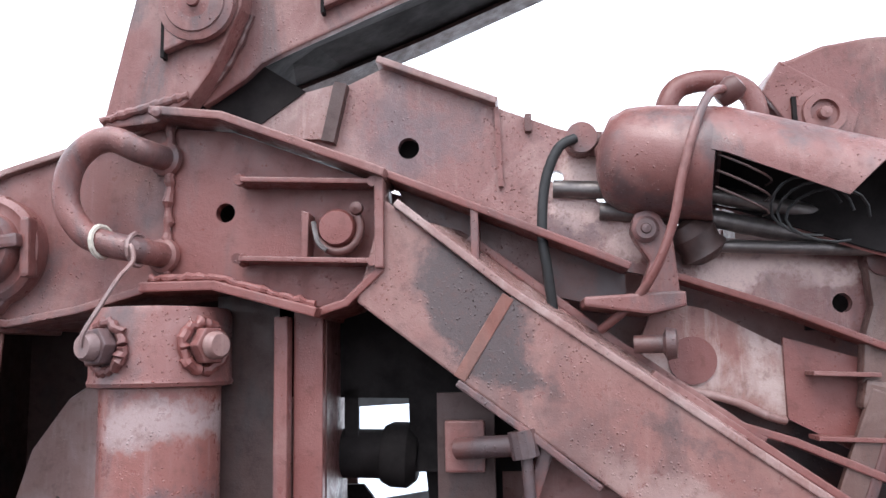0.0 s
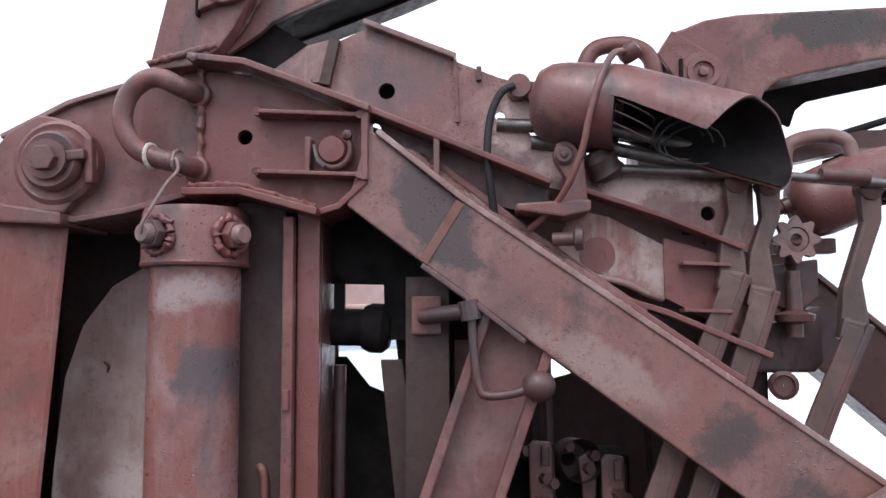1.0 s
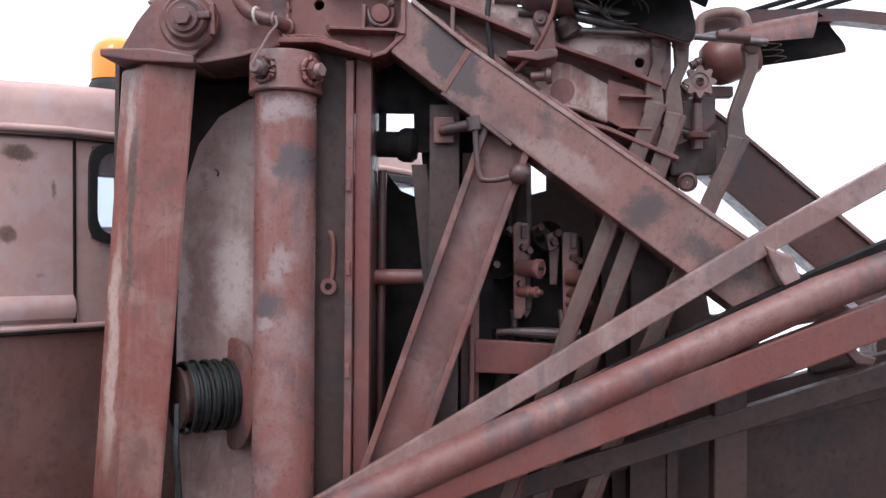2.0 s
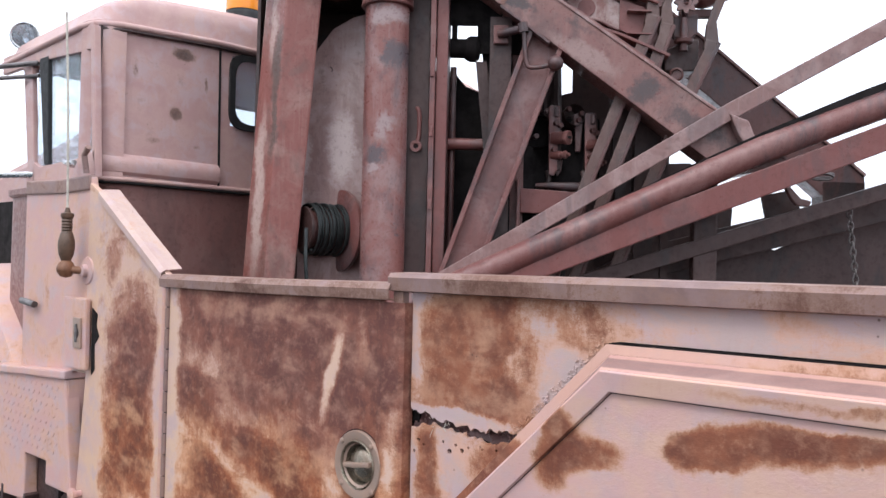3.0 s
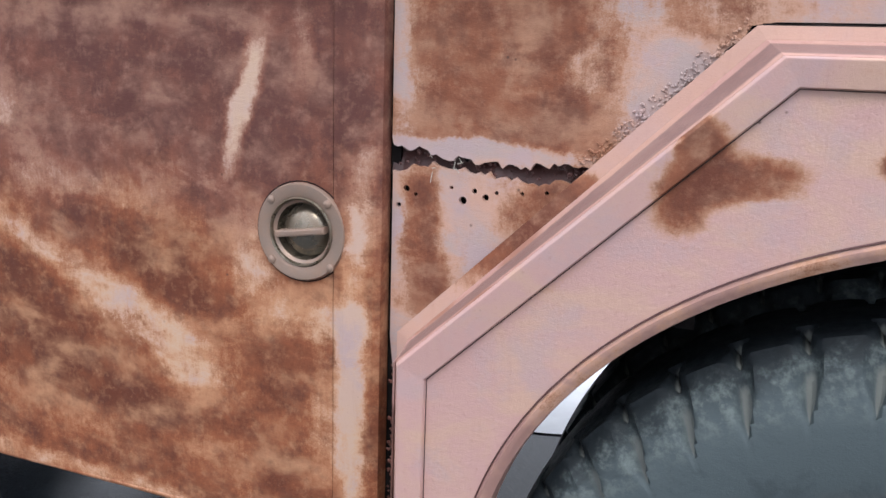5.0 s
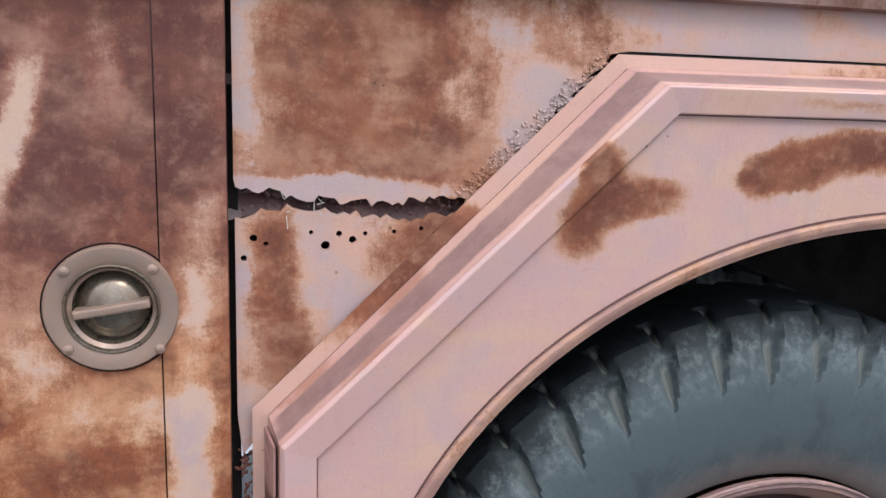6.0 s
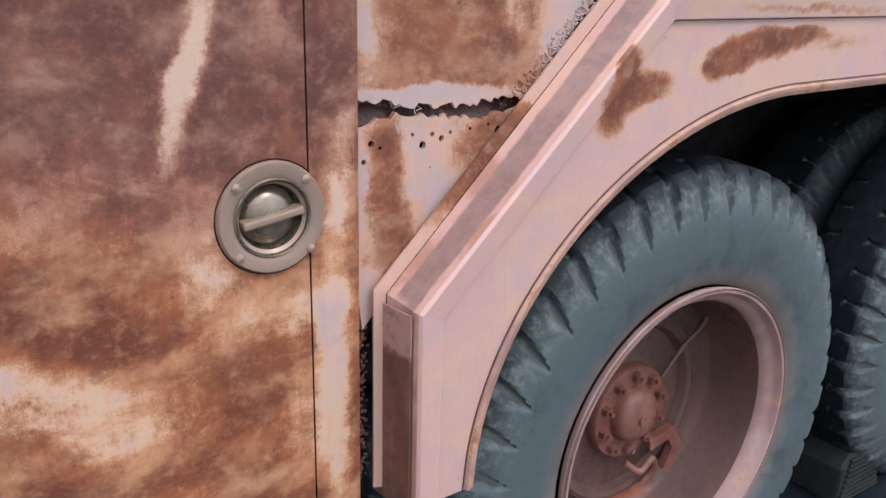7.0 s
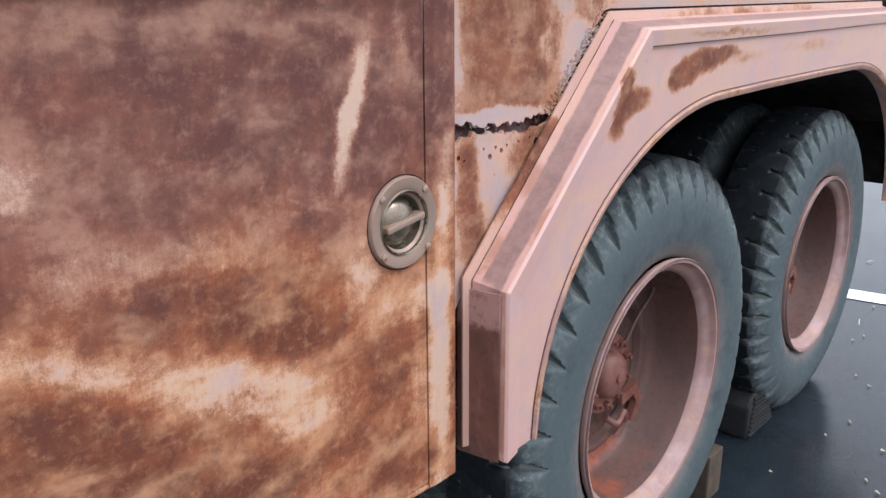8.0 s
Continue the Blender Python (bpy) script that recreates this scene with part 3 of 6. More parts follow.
tagged(part("dry_tuft", tuft, wood, door, "dry plant tuft caught under the door"), kind="stuff")

# fuel filler cap, set into the door
CAPC = (-.133, 0, 1.137)
cap = part("fuel_cap", lathe(B(), [(.045, .002), (.052, -.004), (.060, -.007), (.074, -.007), (.0765, -.003), (.0765, .001)], CAPC, seg=48, cap=False), worn_metal, door, "grey worn metal flange", smooth=True)
part("cup", lathe(B(), [(.050, -.006), (.049, .004), (.046, .016), (.040, .022), (.001, .024)], CAPC, seg=40, cap=False), patina, cap, smooth=True)
part("dome", lathe(B(), [(.042, .018), (.038, .010), (.027, .002), (.012, -.002), (.0005, -.003)], CAPC, seg=32, cap=False), dome_metal, cap, smooth=True)
grip = bar(B(), [(CAPC[0] - .043, CAPC[2] - .006), (CAPC[0], CAPC[2] + .0), (CAPC[0] + .043, CAPC[2] + .007)], .011, -.011, .012)
part("seat_ring", lathe(B(), [(.0505, -.0055), (.0525, -.0085), (.0545, -.0055)], CAPC, seg=40, cap=False), patina, cap, smooth=True)
part("shadow_ring", lathe(B(), [(.0765, .0005), (.0785, -.001), (.0795, .0005)], CAPC, seg=48, cap=False), grime_shade, cap, smooth=True)
part("grip_bar", grip, worn_metal, cap, bevel=.003)
for dx, dz in ((-.05, .047), (.047, .048), (.052, -.050), (-.05, -.047)):
    part("screw", lathe(B(), [(.0065, 0), (.0062, -.003), (.003, -.0045), (.0005, -.0048)], (CAPC[0] + dx, -.006, CAPC[2] + dz), seg=12, cap=False), worn_metal, cap, smooth=True)

# side panel ahead of the door, with its sloping top
front_pts = [(-.978, .648), (-.978, 1.536), (-1.405, 1.790), (-1.50, 1.835), (-1.50, 1.45), (-1.60, 1.45), (-1.60, 1.2), (-1.49, 1.2), (-1.55, .70), (-1.50, .668), (-1.2, .652)]
front = part("front_side_panel", prism(B(), front_pts, .0, .02), front_paint, truck, "pink and orange rusted side panel", .002)
slope = sheet(B(), [[(-.995, y, 1.540 + z), (-1.405, y, 1.795 + z)] for y, z in ((-.004, -.022), (-.016, -.018), (-.016, .004), (.0, .014), (.055, .018))], .004)
part("sloping_rail", slope, bleached_rail, front, "pale worn sloping rail")
part("front_flange", tube(B(), [(-.984, -.004, .65), (-.984, -.005, 1.535)], .008, 8), pink_paint, front)
latch = part("latch_plate", prism(B(), [(-1.628, 1.452), (-1.455, 1.448), (-1.450, 1.215), (-1.60, 1.212)], -.022, -.006), pink_paint, front, "pink plate with a recessed latch", .004)
part("latch_frame", holed(B(), [(-1.535, 1.385), (-1.480, 1.385), (-1.475, 1.285), (-1.53, 1.285)], [(-1.505, 1.335, .018)], -.030, -.020), worn_metal, latch, "grey metal latch frame", .003)
part("latch_grip", box(B(), -1.512, -1.497, -.034, -.020, 1.305, 1.365), dull_steel, latch, bevel=.003)
part("rust_hole", prism(B(), [(-1.452, 1.42), (-1.415, 1.40), (-1.42, 1.36), (-1.40, 1.33), (-1.43, 1.30), (-1.425, 1.22), (-1.446, 1.20)], -.003, .001), grime_shade, front, "jagged dark rust hole")
part("towing_eye", lathe(B(), [(.012, 0), (.012, -.018), (.022, -.022), (.024, -.034), (.012, -.038), (.001, -.038)], (-1.50, .0, .80), seg=16, cap=False), pink_paint, front, smooth=True)

# panel behind the door: upper and lower parts with a torn gap between
rng = random.Random(4)
upper_edge = [(.007, 1.288)]
for k in range(46):
    x = .009 + k * .00665
    upper_edge.append((x, 1.284 - .024 * math.sin(min(1, x / .16) * 1.5) + (.008 if x > .2 else 0) * (x - .2) * 8 + rng.uniform(-.006, .006)))
for k in range(24):
    s = k / 23
    upper_edge.append((.318 + .165 * s + rng.uniform(-.003, .003), 1.278 + .172 * s + rng.uniform(-.003, .004)))
upper_pts = upper_edge + [(.51, 1.4585), (3.3, 1.4585), (3.3, 1.527), (.007, 1.527)]
rear_upper = part("upper_rear_panel", prism(B(), upper_pts, .018, .026), rear_paint, truck, "rust-patched panel with a torn lower edge")
lower_edge = []
for k in range(40):
    x = .008 + k * .0078
    lower_edge.append((x, 1.240 + .010 * math.sin(x * 21) + .012 * x / .32 + rng.uniform(-.005, .005)))
lower_pts = [(.008, .985), (.014, .93), (.035, .955), (.06, .985), (.33, 1.255)] + lower_edge[::-1]
rear_lower = part("lower_rear_panel", holed(B(), lower_pts, [(.262, 1.214, .009), (.276, 1.205, .004), (.118, 1.205, .006), (.135, 1.220, .004), (.152, 1.212, .005), (.168, 1.220, .003), (.03, 1.215, .005), (.045, 1.208, .003), (.018, 1.19, .004), (.205, 1.222, .003), (.24, 1.226, .003), (.10, 1.222, .003)], .020, .028, 9), rear_paint, truck, "torn corroded lower panel")
# Plain black sheet fills the hollow behind the torn gap.
part("gap_backing", box(B(), -.01, .45, .05, .056, 1.05, 1.45), grime_shade, truck, "black sheet behind the torn gap")
def scale(count, place, y, size):
    bm = B()
    for k in range(count):
        x, z = place()
        m = Matrix.Translation((x + rng.uniform(-.006, .006), y + rng.uniform(-.001, .002), z + rng.uniform(-.006, .006))) @ Matrix.Rotation(rng.random() * 6, 4, "Y")
        bmesh.ops.create_icosphere(bm, subdivisions=1, radius=1, matrix=m @ Matrix.Diagonal((rng.uniform(.0012, size), .0022, rng.uniform(.0012, size * .9), 1)))
    return bm


def by_slope():
    s, near = rng.random(), rng.random() ** 2 * .020
    return .30 + .19 * s - near * .7, 1.262 + .19 * s + near * .7


tagged(part("flaking_scale", scale(330, by_slope, .016, .0032), rear_paint, rear_upper, "crumbling pale scale along the gap"), kind="stuff")
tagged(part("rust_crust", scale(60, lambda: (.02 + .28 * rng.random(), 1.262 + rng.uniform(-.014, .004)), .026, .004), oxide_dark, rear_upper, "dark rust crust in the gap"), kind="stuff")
tagged(part("edge_crust", scale(120, lambda: (.012 + rng.uniform(-.004, .010), .66 + .28 * rng.random()), .026, .005), hub_red, rear_lower, "red-brown rust crust beside the door"), kind="stuff")
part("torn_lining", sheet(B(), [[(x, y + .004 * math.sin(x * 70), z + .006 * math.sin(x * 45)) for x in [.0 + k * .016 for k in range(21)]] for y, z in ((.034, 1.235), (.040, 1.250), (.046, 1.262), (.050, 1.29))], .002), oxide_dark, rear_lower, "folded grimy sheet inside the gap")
straw = B()
for k in range(9):
    a = Vector((.075 + rng.uniform(-.02, .04), .014 + rng.uniform(0, .01), 1.258 + rng.uniform(-.014, .012)))
    d = Vector((rng.uniform(-1, 1), rng.uniform(-.5, .2), rng.uniform(-.5, .6))).normalized() * rng.uniform(.008, .022)
    tube(straw, [a, a + d * .5 + Vector((0, 0, rng.uniform(-.003, .003))), a + d], .0006, 4)
tagged(part("dry_straw", straw, cord_white, rear_lower, "bits of dry straw caught in the gap"), kind="stuff")
part("seam_backing", box(B(), .44, 3.3, .034, .040, 1.42, 1.48), grime_shade, truck, "black sealed seam backing")
part("seam_flange", box(B(), -.040, -.010, .004, .024, 1.24, 1.527), rail_paint, truck, bevel=.003)
part("dark_seam", box(B(), -.012, .012, .040, .046, .64, 1.50), grime_shade, truck)
part("rear_top_rail", sheet(B(), [[(-.044, y, z), (1.2, y, z), (3.3, y, z)] for y, z in ((.012, 1.525), (-.006, 1.528), (-.010, 1.556), (-.002, 1.566), (.06, 1.568))], .004), rail_paint, truck, "worn pink and brown top rail")
part("rear_seam", tube(B(), [(.495 + k * .07, .016, 1.4545 + .0006 * math.sin(k * 2.3)) for k in range(40)], .0022, 6), grime_shade, rear_upper, "dark sealed seam")

# flared mudguard over the two rear wheels
MID = 1.46


def both_ways(half):
    return half + [(2 * MID - x, z) for x, z in half[::-1]]


def lift(points, y):
    return [(x, y, z) for x, z in points]


b0 = both_ways([(.026, .655), (.026, .998), (.489, 1.454), (MID - .01, 1.4545)])
b1 = both_ways([(.046, .652), (.046, .990), (.501, 1.437), (MID - .01, 1.437)])
r0 = both_ways([(.058, .636), (.057, .979), (.521, 1.419), (MID - .01, 1.4185)])
r1 = both_ways([(.063, .634), (.062, .977), (.524, 1.4165), (MID - .01, 1.416)])
i0 = both_ways([(.100, .640), (.100, .960), (.541, 1.384), (MID - .01, 1.3815)])
i1 = both_ways([(.102, .640), (.102, .959), (.542, 1.3825), (MID - .01, 1.380)])
fender = part("mudguard", sheet(B(), [lift(r0, -.068), lift(r1, -.074), lift(i0, -.070), lift(i1, -.062)], .004), fender_paint, truck, "flared pink steel mudguard over two wheels", .0015)
part("mudguard_flange", sheet(B(), [lift(b0, .006), lift(b1, .003)], .004), flange_paint, fender)
part("mudguard_slope", sheet(B(), [lift(b1, .001), lift(r0, -.068)], .003), slope_paint, fender, "brown rusted sloping band")


def arch(n=36):
    half = []
    for k in range(n + 1):
        c = math.cos(k / n * math.pi / 2)
        half.append((.95 - .775 * c, .62 + .621 * (1 - c ** 2.06) ** (1 / 2.06)))
    half[0] = (.175, .640)
    return both_ways([p for p in half if p[0] < .945 and (p[1] > .70 or p[1] < .649)] + [(1.2, 1.243)])


def matched(line, count):
    """Points of the inner outline, as many as the arch has."""
    knots = [(0, .100, .640), (.30, .100, .960), (.70, .541, 1.384), (1.0, MID - .01, 1.380)]
    out = []
    half = count // 2
    for k in range(half):
        s = k / (half - 1)
        for (s0, x0, z0), (s1, x1, z1) in zip(knots, knots[1:]):
            if s <= s1:
                w = (s - s0) / (s1 - s0)
                out.append((x0 + (x1 - x0) * w, z0 + (z1 - z0) * w))
                break
    for s, x, z in knots[1:-1]:
        out[round(s * (half - 1))] = (x, z)
    return out + [(2 * MID - x, z) for x, z in out[::-1]]


arch_line = arch()
face_line = matched(i1, len(arch_line))
centre = Vector((MID, .6))


def shrink(points, d):
    out = []
    for i, (x, z) in enumerate(points):
        a, b = Vector(points[max(i - 1, 0)]), Vector(points[min(i + 1, len(points) - 1)])
        t = (b - a).normalized()
        out.append((x + t.y * d, z - t.x * d))
    return out


part("mudguard_face", sheet(B(), [lift(face_line, -.062), lift(arch_line, -.060)], .003), fender_paint, fender, smooth=False)
lip_lines = [(-.017, -.061), (-.014, -.067), (-.008, -.067), (-.004, -.064), (.001, -.062), (.003, -.056), (.004, -.02)]


def lip_line(d):
    line = shrink(arch_line, d)
    return [(line[0][0], .640)] + line[1:-1] + [(line[-1][0], .640)]


part("arch_lip", sheet(B(), [lift(lip_line(d), y) for d, y in lip_lines], .003), lip_paint, fender, "rust-stained rolled lip round the wheel arch", smooth=True)
liner_line = [p for p in shrink(arch_line, -.006) if p[1] > .98]
# Black liner puts the shade under the mudguard into its colour.
part("arch_liner", sheet(B(), [lift(liner_line, -.050), lift(liner_line, .30), lift(liner_line, .62)], .003), grime_shade, fender, "underside of the mudguard, its shade painted black")
part("lip_seam", tube(B(), lift(shrink(arch_line, -.020), -.0615), .0014, 6), oxide_dark, fender, "brown seam beside the rolled lip")
# Dark tube draws the fold's seam and the shade in its recess.
part("face_seam_shade", tube(B(), lift(i1, -.0605), .0020, 6), dark_shade_oxide, fender, "folded seam of the mudguard face with its recess shade")
part("end_plate", sheet(B(), [[(.040, .03, z), (.052, -.06, z)] for z in (.636, .8, .975)], .003), end_paint, fender, "dark brown front plate of the mudguard")

# wheel well, chassis and axles
part("inner_panel", box(B(), -.05, 1.05, .62, .63, .95, 1.42), oxide_dark, truck, "dark brown riveted inner panel")
# Black wall paints in the deep shade of the wheel well.
part("rear_well", box(B(), 1.05, 3.2, .66, .67, .60, 1.42), grime_shade, truck, "wheel well with its shade painted black")
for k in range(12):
    part("rivet", lathe(B(), [(.010, 0), (.008, -.006), (.001, -.008)], (.5 + k * .07, .62, 1.20 + .07 * (k % 2)), seg=8, cap=False), dark_shade_oxide, truck)
# Added plate keeps light out of the well's open rear end.
part("rear_closing", box(B(), 2.80, 2.81, -.02, .66, .70, 1.30), grime_shade, truck, "added black plate closing the wheel well against light")
part("well_roof", box(B(), -.02, 3.2, .03, 2.3, 1.40, 1.412), dark_shade_oxide, truck)
part("well_front", box(B(), -.02, -.01, .06, .56, .64, 1.40), dark_shade_oxide, truck)
for y in (.72, 1.52):
    part("chassis_rail", box(B(), -4.22, 3.2, y, y + .08, .74, .98), grime_shade, truck, bevel=.004)
for x in (.785, 2.14):
    part("axle", tube(B(), [(x, .2, .495), (x, 2.1, .495)], .07, 14), dark_shade_oxide, truck)
    part("spring", box(B(), x - .4, x + .4, .66, .72, .62, .70), dark_shade_oxide, truck, bevel=.004)
part("hook", tube(B(), curve_points([(.118, .63, .83), (.128, .63, .77), (.122, .63, .735), (.104, .63, .735), (.098, .63, .755)]), .008, 8), grime_shade, truck)
part("hanger", prism(B(), [(-.03, .95), (.125, .95), (.118, .80), (.11, .726), (.064, .677), (-.03, .670)], .64, .70), grime_shade, truck, bevel=.012)
# Unseen: far side lowered and step box added to block reflected sky.
part("far_side", prism(B(), [(-1.5, .65), (-.02, .63), (-.02, .92), (3.3, .92), (3.3, 1.50), (-1.5, 1.50)], 2.30, 2.33), pink_paint, truck)
part("added_far_step_box", prism(B(), [(-1.54, .79), (-1.60, 1.17), (-2.22, 1.14), (-2.20, .68)], 2.0, 2.30), pink_paint, truck, bevel=.006)
part("deck", box(B(), -1.55, -.03, .03, 2.3, 1.10, 1.13), dark_shade_oxide, truck)
part("rear_deck", box(B(), -.03, 3.3, .66, 2.3, 1.10, 1.13), dark_shade_oxide, truck)
part("cab_floor", box(B(), -2.56, -1.56, .06, 2.2, 1.04, 1.08), grime_shade, truck)
part("engine", box(B(), -4.05, -2.5, .55, 1.8, .72, 1.46), grime_shade, truck, bevel=.05)
part("under_tank", box(B(), -2.3, -1.62, .32, .70, .66, 1.03), grime_shade, truck, bevel=.05)
part("locker_floor", box(B(), -1.5, -.02, .03, .8, .68, .70), dark_shade_oxide, truck)
part("locker_back", box(B(), -1.5, -.02, .78, .80, .70, 1.1), dark_shade_oxide, truck)


# ---- wheels ----
TYRE_R, AXLE_Z = .61, .495


def tyre_mesh(outer=.52, width=.25, bead_r=.345, lugs=42):
    """A worn truck tyre lying round the y axis: a plain centre rib, slit tread and scalloped shoulder lugs."""
    half = width / 2
    flank = [(bead_r, -half + .020), (bead_r + .010, -half + .006), (.375, -half - .004), (.40, -half - .009), (.425, -half - .010), (.442, -half - .009), (.452, -half - .007), (.462, -half - .003),
             (.472, -half + .002), (.482, -half + .008), (.492, -half + .015), (.501, -half + .023), (.508, -half + .032)]
    crown = [(outer - .001 - .008 * (abs(s) / half) ** 2, s) for s in [(-.088 + .176 * k / 24) for k in range(25)]]
    prof = flank + crown + [(r, -s) for r, s in flank[::-1]]
    cuts = (-.5, -.34, -.24, -.16, -.09, -.05, .0, .05, .09, .16, .24, .34)
    bm = B()
    rings = []
    for lug in range(lugs):
        for f in cuts:
            a = (lug + f) / lugs * math.tau
            line = []
            for r, s in prof:
                inner = half - abs(s)
                shift = .0
                if r > .508 - 1e-6:
                    w, d = .07, .014
                    if abs(s) < .040:
                        d = .0
                    elif abs(s) < .050:
                        w = .13
                    elif abs(s) > .075:
                        w = .07 + (abs(s) - .075) * 9
                    shift = (abs(s) - .05) * 3.0
                else:
                    q = max(0, (r - .447) / .061)
                    w, d = .21 * min(1, q * 1.6) + .001, .023 * min(1, q * 1.5)
                    shift = .15 + (.508 - r) * 9
                fall = max(0.0, 1 - (abs(f) / w) ** 1.6) if w > .01 else 0.0
                k = .352 + (r - d * fall - bead_r) * (TYRE_R - .352) / (outer - bead_r)
                out = 1 if s > 0 else -1
                sy = s - out * d * fall * .5 if r < .508 else s
                an = a + shift / lugs * math.tau * .45
                line.append(bm.verts.new((k * math.cos(an), sy, k * math.sin(an))))
            rings.append(line)
    steps = len(rings)
    for k in range(steps):
        a, b = rings[k], rings[(k + 1) % steps]
        for i in range(len(a) - 1):
            bm.faces.new((a[i], a[i + 1], b[i + 1], b[i]))
    me = bpy.data.meshes.new("tyre")
    bmesh.ops.recalc_face_normals(bm, faces=bm.faces)
    bm.to_mesh(me)
    bm.free()
    me.materials.append(rubber)
    me.shade_smooth()
    me.set_sharp_from_angle(angle=radians(40))
    return me


TYRE = tyre_mesh()


def mesh_of(bm, name, material, smooth=True):
    bmesh.ops.recalc_face_normals(bm, faces=bm.faces)
    me = bpy.data.meshes.new(name)
    bm.to_mesh(me)
    bm.free()
    me.materials.append(material)
    if smooth:
        me.shade_smooth()
        me.set_sharp_from_angle(angle=radians(35))
    return me


RIM = mesh_of(lathe(B(), [(.350, -.112), (.353, -.124), (.349, -.131), (.342, -.130), (.338, -.122), (.336, -.116), (.331, -.111), (.322, -.106), (.314, -.097), (.312, -.088)], (0, 0, 0), seg=72, cap=False), "rim", rim_pink)
RIM_EDGE = mesh_of(lathe(B(), [(.3515, -.128), (.3535, -.132), (.352, -.1345), (.349, -.133), (.348, -.129)], (0, 0, 0), seg=72, cap=False), "rim_edge", oxide_pale)
BARREL = mesh_of(lathe(B(), [(.312, -.088), (.304, -.05), (.294, .03), (.284, .045), (.262, .056), (.20, .060), (.12, .054), (.10, .050), (.300, .12), (.345, .125)], (0, 0, 0), seg=64, cap=False), "barrel", barrel_paint)
HUB = mesh_of(lathe(B(), [(.116, .055), (.116, .032), (.112, .026), (.070, .024), (.066, .012), (.062, .002), (.050, -.008), (.030, -.012), (.016, -.013), (.015, -.019), (.0005, -.020)], (0, 0, 0), seg=40, cap=False), "hub", hub_red)
nut = B()
hexnut(nut, (0, 0, 0), (0, -1, 0), .0125, .016)
lathe(nut, [(.006, 0), (.006, -.026), (.0005, -.027)], (0, 0, 0), seg=8, cap=False)
NUT = mesh_of(nut, "wheel_nut", hub_red, False)
ROD = mesh_of(tube(B(), curve_points([(.10, .030, .06), (.16, .024, .13), (.215, .020, .17), (.235, .024, .20)]), .006, 8), "brake_rod", barrel_paint)
LEVER = mesh_of(bar(B(), [(.06, -.10), (.13, -.085), (.16, -.13), (.13, -.19)], .030, .006, .026), "brake_lever", hub_red)
DRUM = mesh_of(lathe(B(), [(.235, .058), (.232, .040), (.222, .036), (.21, .040), (.20, .058)], (0, 0, 0), seg=48, cap=False), "drum_ring", barrel_paint)
CLIP = mesh_of(tube(B(), curve_points([(-.02, .012, -.12), (.02, -.002, -.15), (.06, .0, -.13), (.085, .01, -.17), (.06, .02, -.21)]), .009, 8), "clip", hub_red)


def child(name, data, parent, m=Matrix.Identity(4), label=""):
    ob = new(name, data)
    ob.parent = parent
    ob.matrix_local = m
    return tagged(ob, label)


def wheel(x, y, turn, full=True, size=1.0):
    w = child("wheel", TYRE, truck, Matrix.Translation(Vector((x, y, AXLE_Z)) - BASE[truck.name]) @ Matrix.Rotation(turn, 4, "Y") @ Matrix.Scale(size, 4), "dusty black tyre on a brown and pink steel rim")
    rim = child("rim", RIM, w, label="pink painted rim edge")
    child("edge", RIM_EDGE, rim, label="worn grey steel rim edge")
    child("barrel", BARREL, w, label="rusty brown wheel dish")
    if full:
        child("hub", HUB, w)
        child("drum_ring", DRUM, w)
        back = Matrix.Rotation(-turn, 4, "Y")
        child("brake_rod", ROD, w, back)
        child("brake_lever", LEVER, w, back)
        child("clip", CLIP, w, back)
        for k in range(10):
            a = k * math.tau / 10
            child("wheel_nut", NUT, w, Matrix.Translation((.092 * math.cos(a), .026, .092 * math.sin(a))))
    return w


for x, y, turn, size in ((.785, .108, .35, 1.0), (2.14, .140, 1.1, .96)):
    wheel(x, y, turn, True, size)
    wheel(x, y + .297, turn + .5, False, size)
    wheel(x, 1.98, turn + .2, False, size)
    wheel(x, 2.25, turn + .7, False, size)
wheel(-3.28, .16, .2)
wheel(-3.28, 2.1, .9, False)

chock = thing("wheel_chock", (1.78, .15, GROUND), "black ribbed rubber chock against a truck tyre", "wheel chock")
part("body", prism(B(), [(1.66, GROUND), (1.90, GROUND), (1.89, GROUND + .05), (1.80, .095), (1.71, .11), (1.665, .06)], .050, .26), black_rubber, chock, bevel=.012)
for k in range(9):
    part("rib", bar(B(), [(1.668 + k * .0035, GROUND + .014 + k * .017), (1.888 - k * .011, GROUND + .008 + k * .017)], .009, .042, .052), black_rubber, chock, bevel=.002)
block = thing("wooden_block", (1.30, .0, GROUND), "weathered square timber block beside a tyre", "wood block")
part("timber", box(B(), 1.20, 1.30, -.01, .11, GROUND, .10), wood, block, bevel=.006)


# ---- the cab ----
def rounded(points, radius, steps=5):
    out = []
    n = len(points)
    for i in range(n):
        p, a, b = Vector(points[i]), Vector(points[i - 1]), Vector(points[(i + 1) % n])
        da, db = (a - p).normalized(), (b - p).normalized()
        for k in range(steps + 1):
            t = k / steps
            q = (p + da * radius) * (1 - t) ** 2 + p * 2 * t * (1 - t) + (p + db * radius) * t * t
            out.append(tuple(q))
    return out


def ring_walls(bm, outline, heights):
    """Walls of a closed outline in x and y, at rising heights with a scale about the middle."""
    cx, cy = sum(p[0] for p in outline) / len(outline), sum(p[1] for p in outline) / len(outline)
    rings = [[bm.verts.new((cx + (x - cx) * s, cy + (y - cy) * s, z)) for x, y in outline] for z, s in heights]
    for a, b in zip(rings, rings[1:]):
        for k in range(len(a)):
            j = (k + 1) % len(a)
            bm.faces.new((a[k], a[j], b[j], b[k]))
    return rings


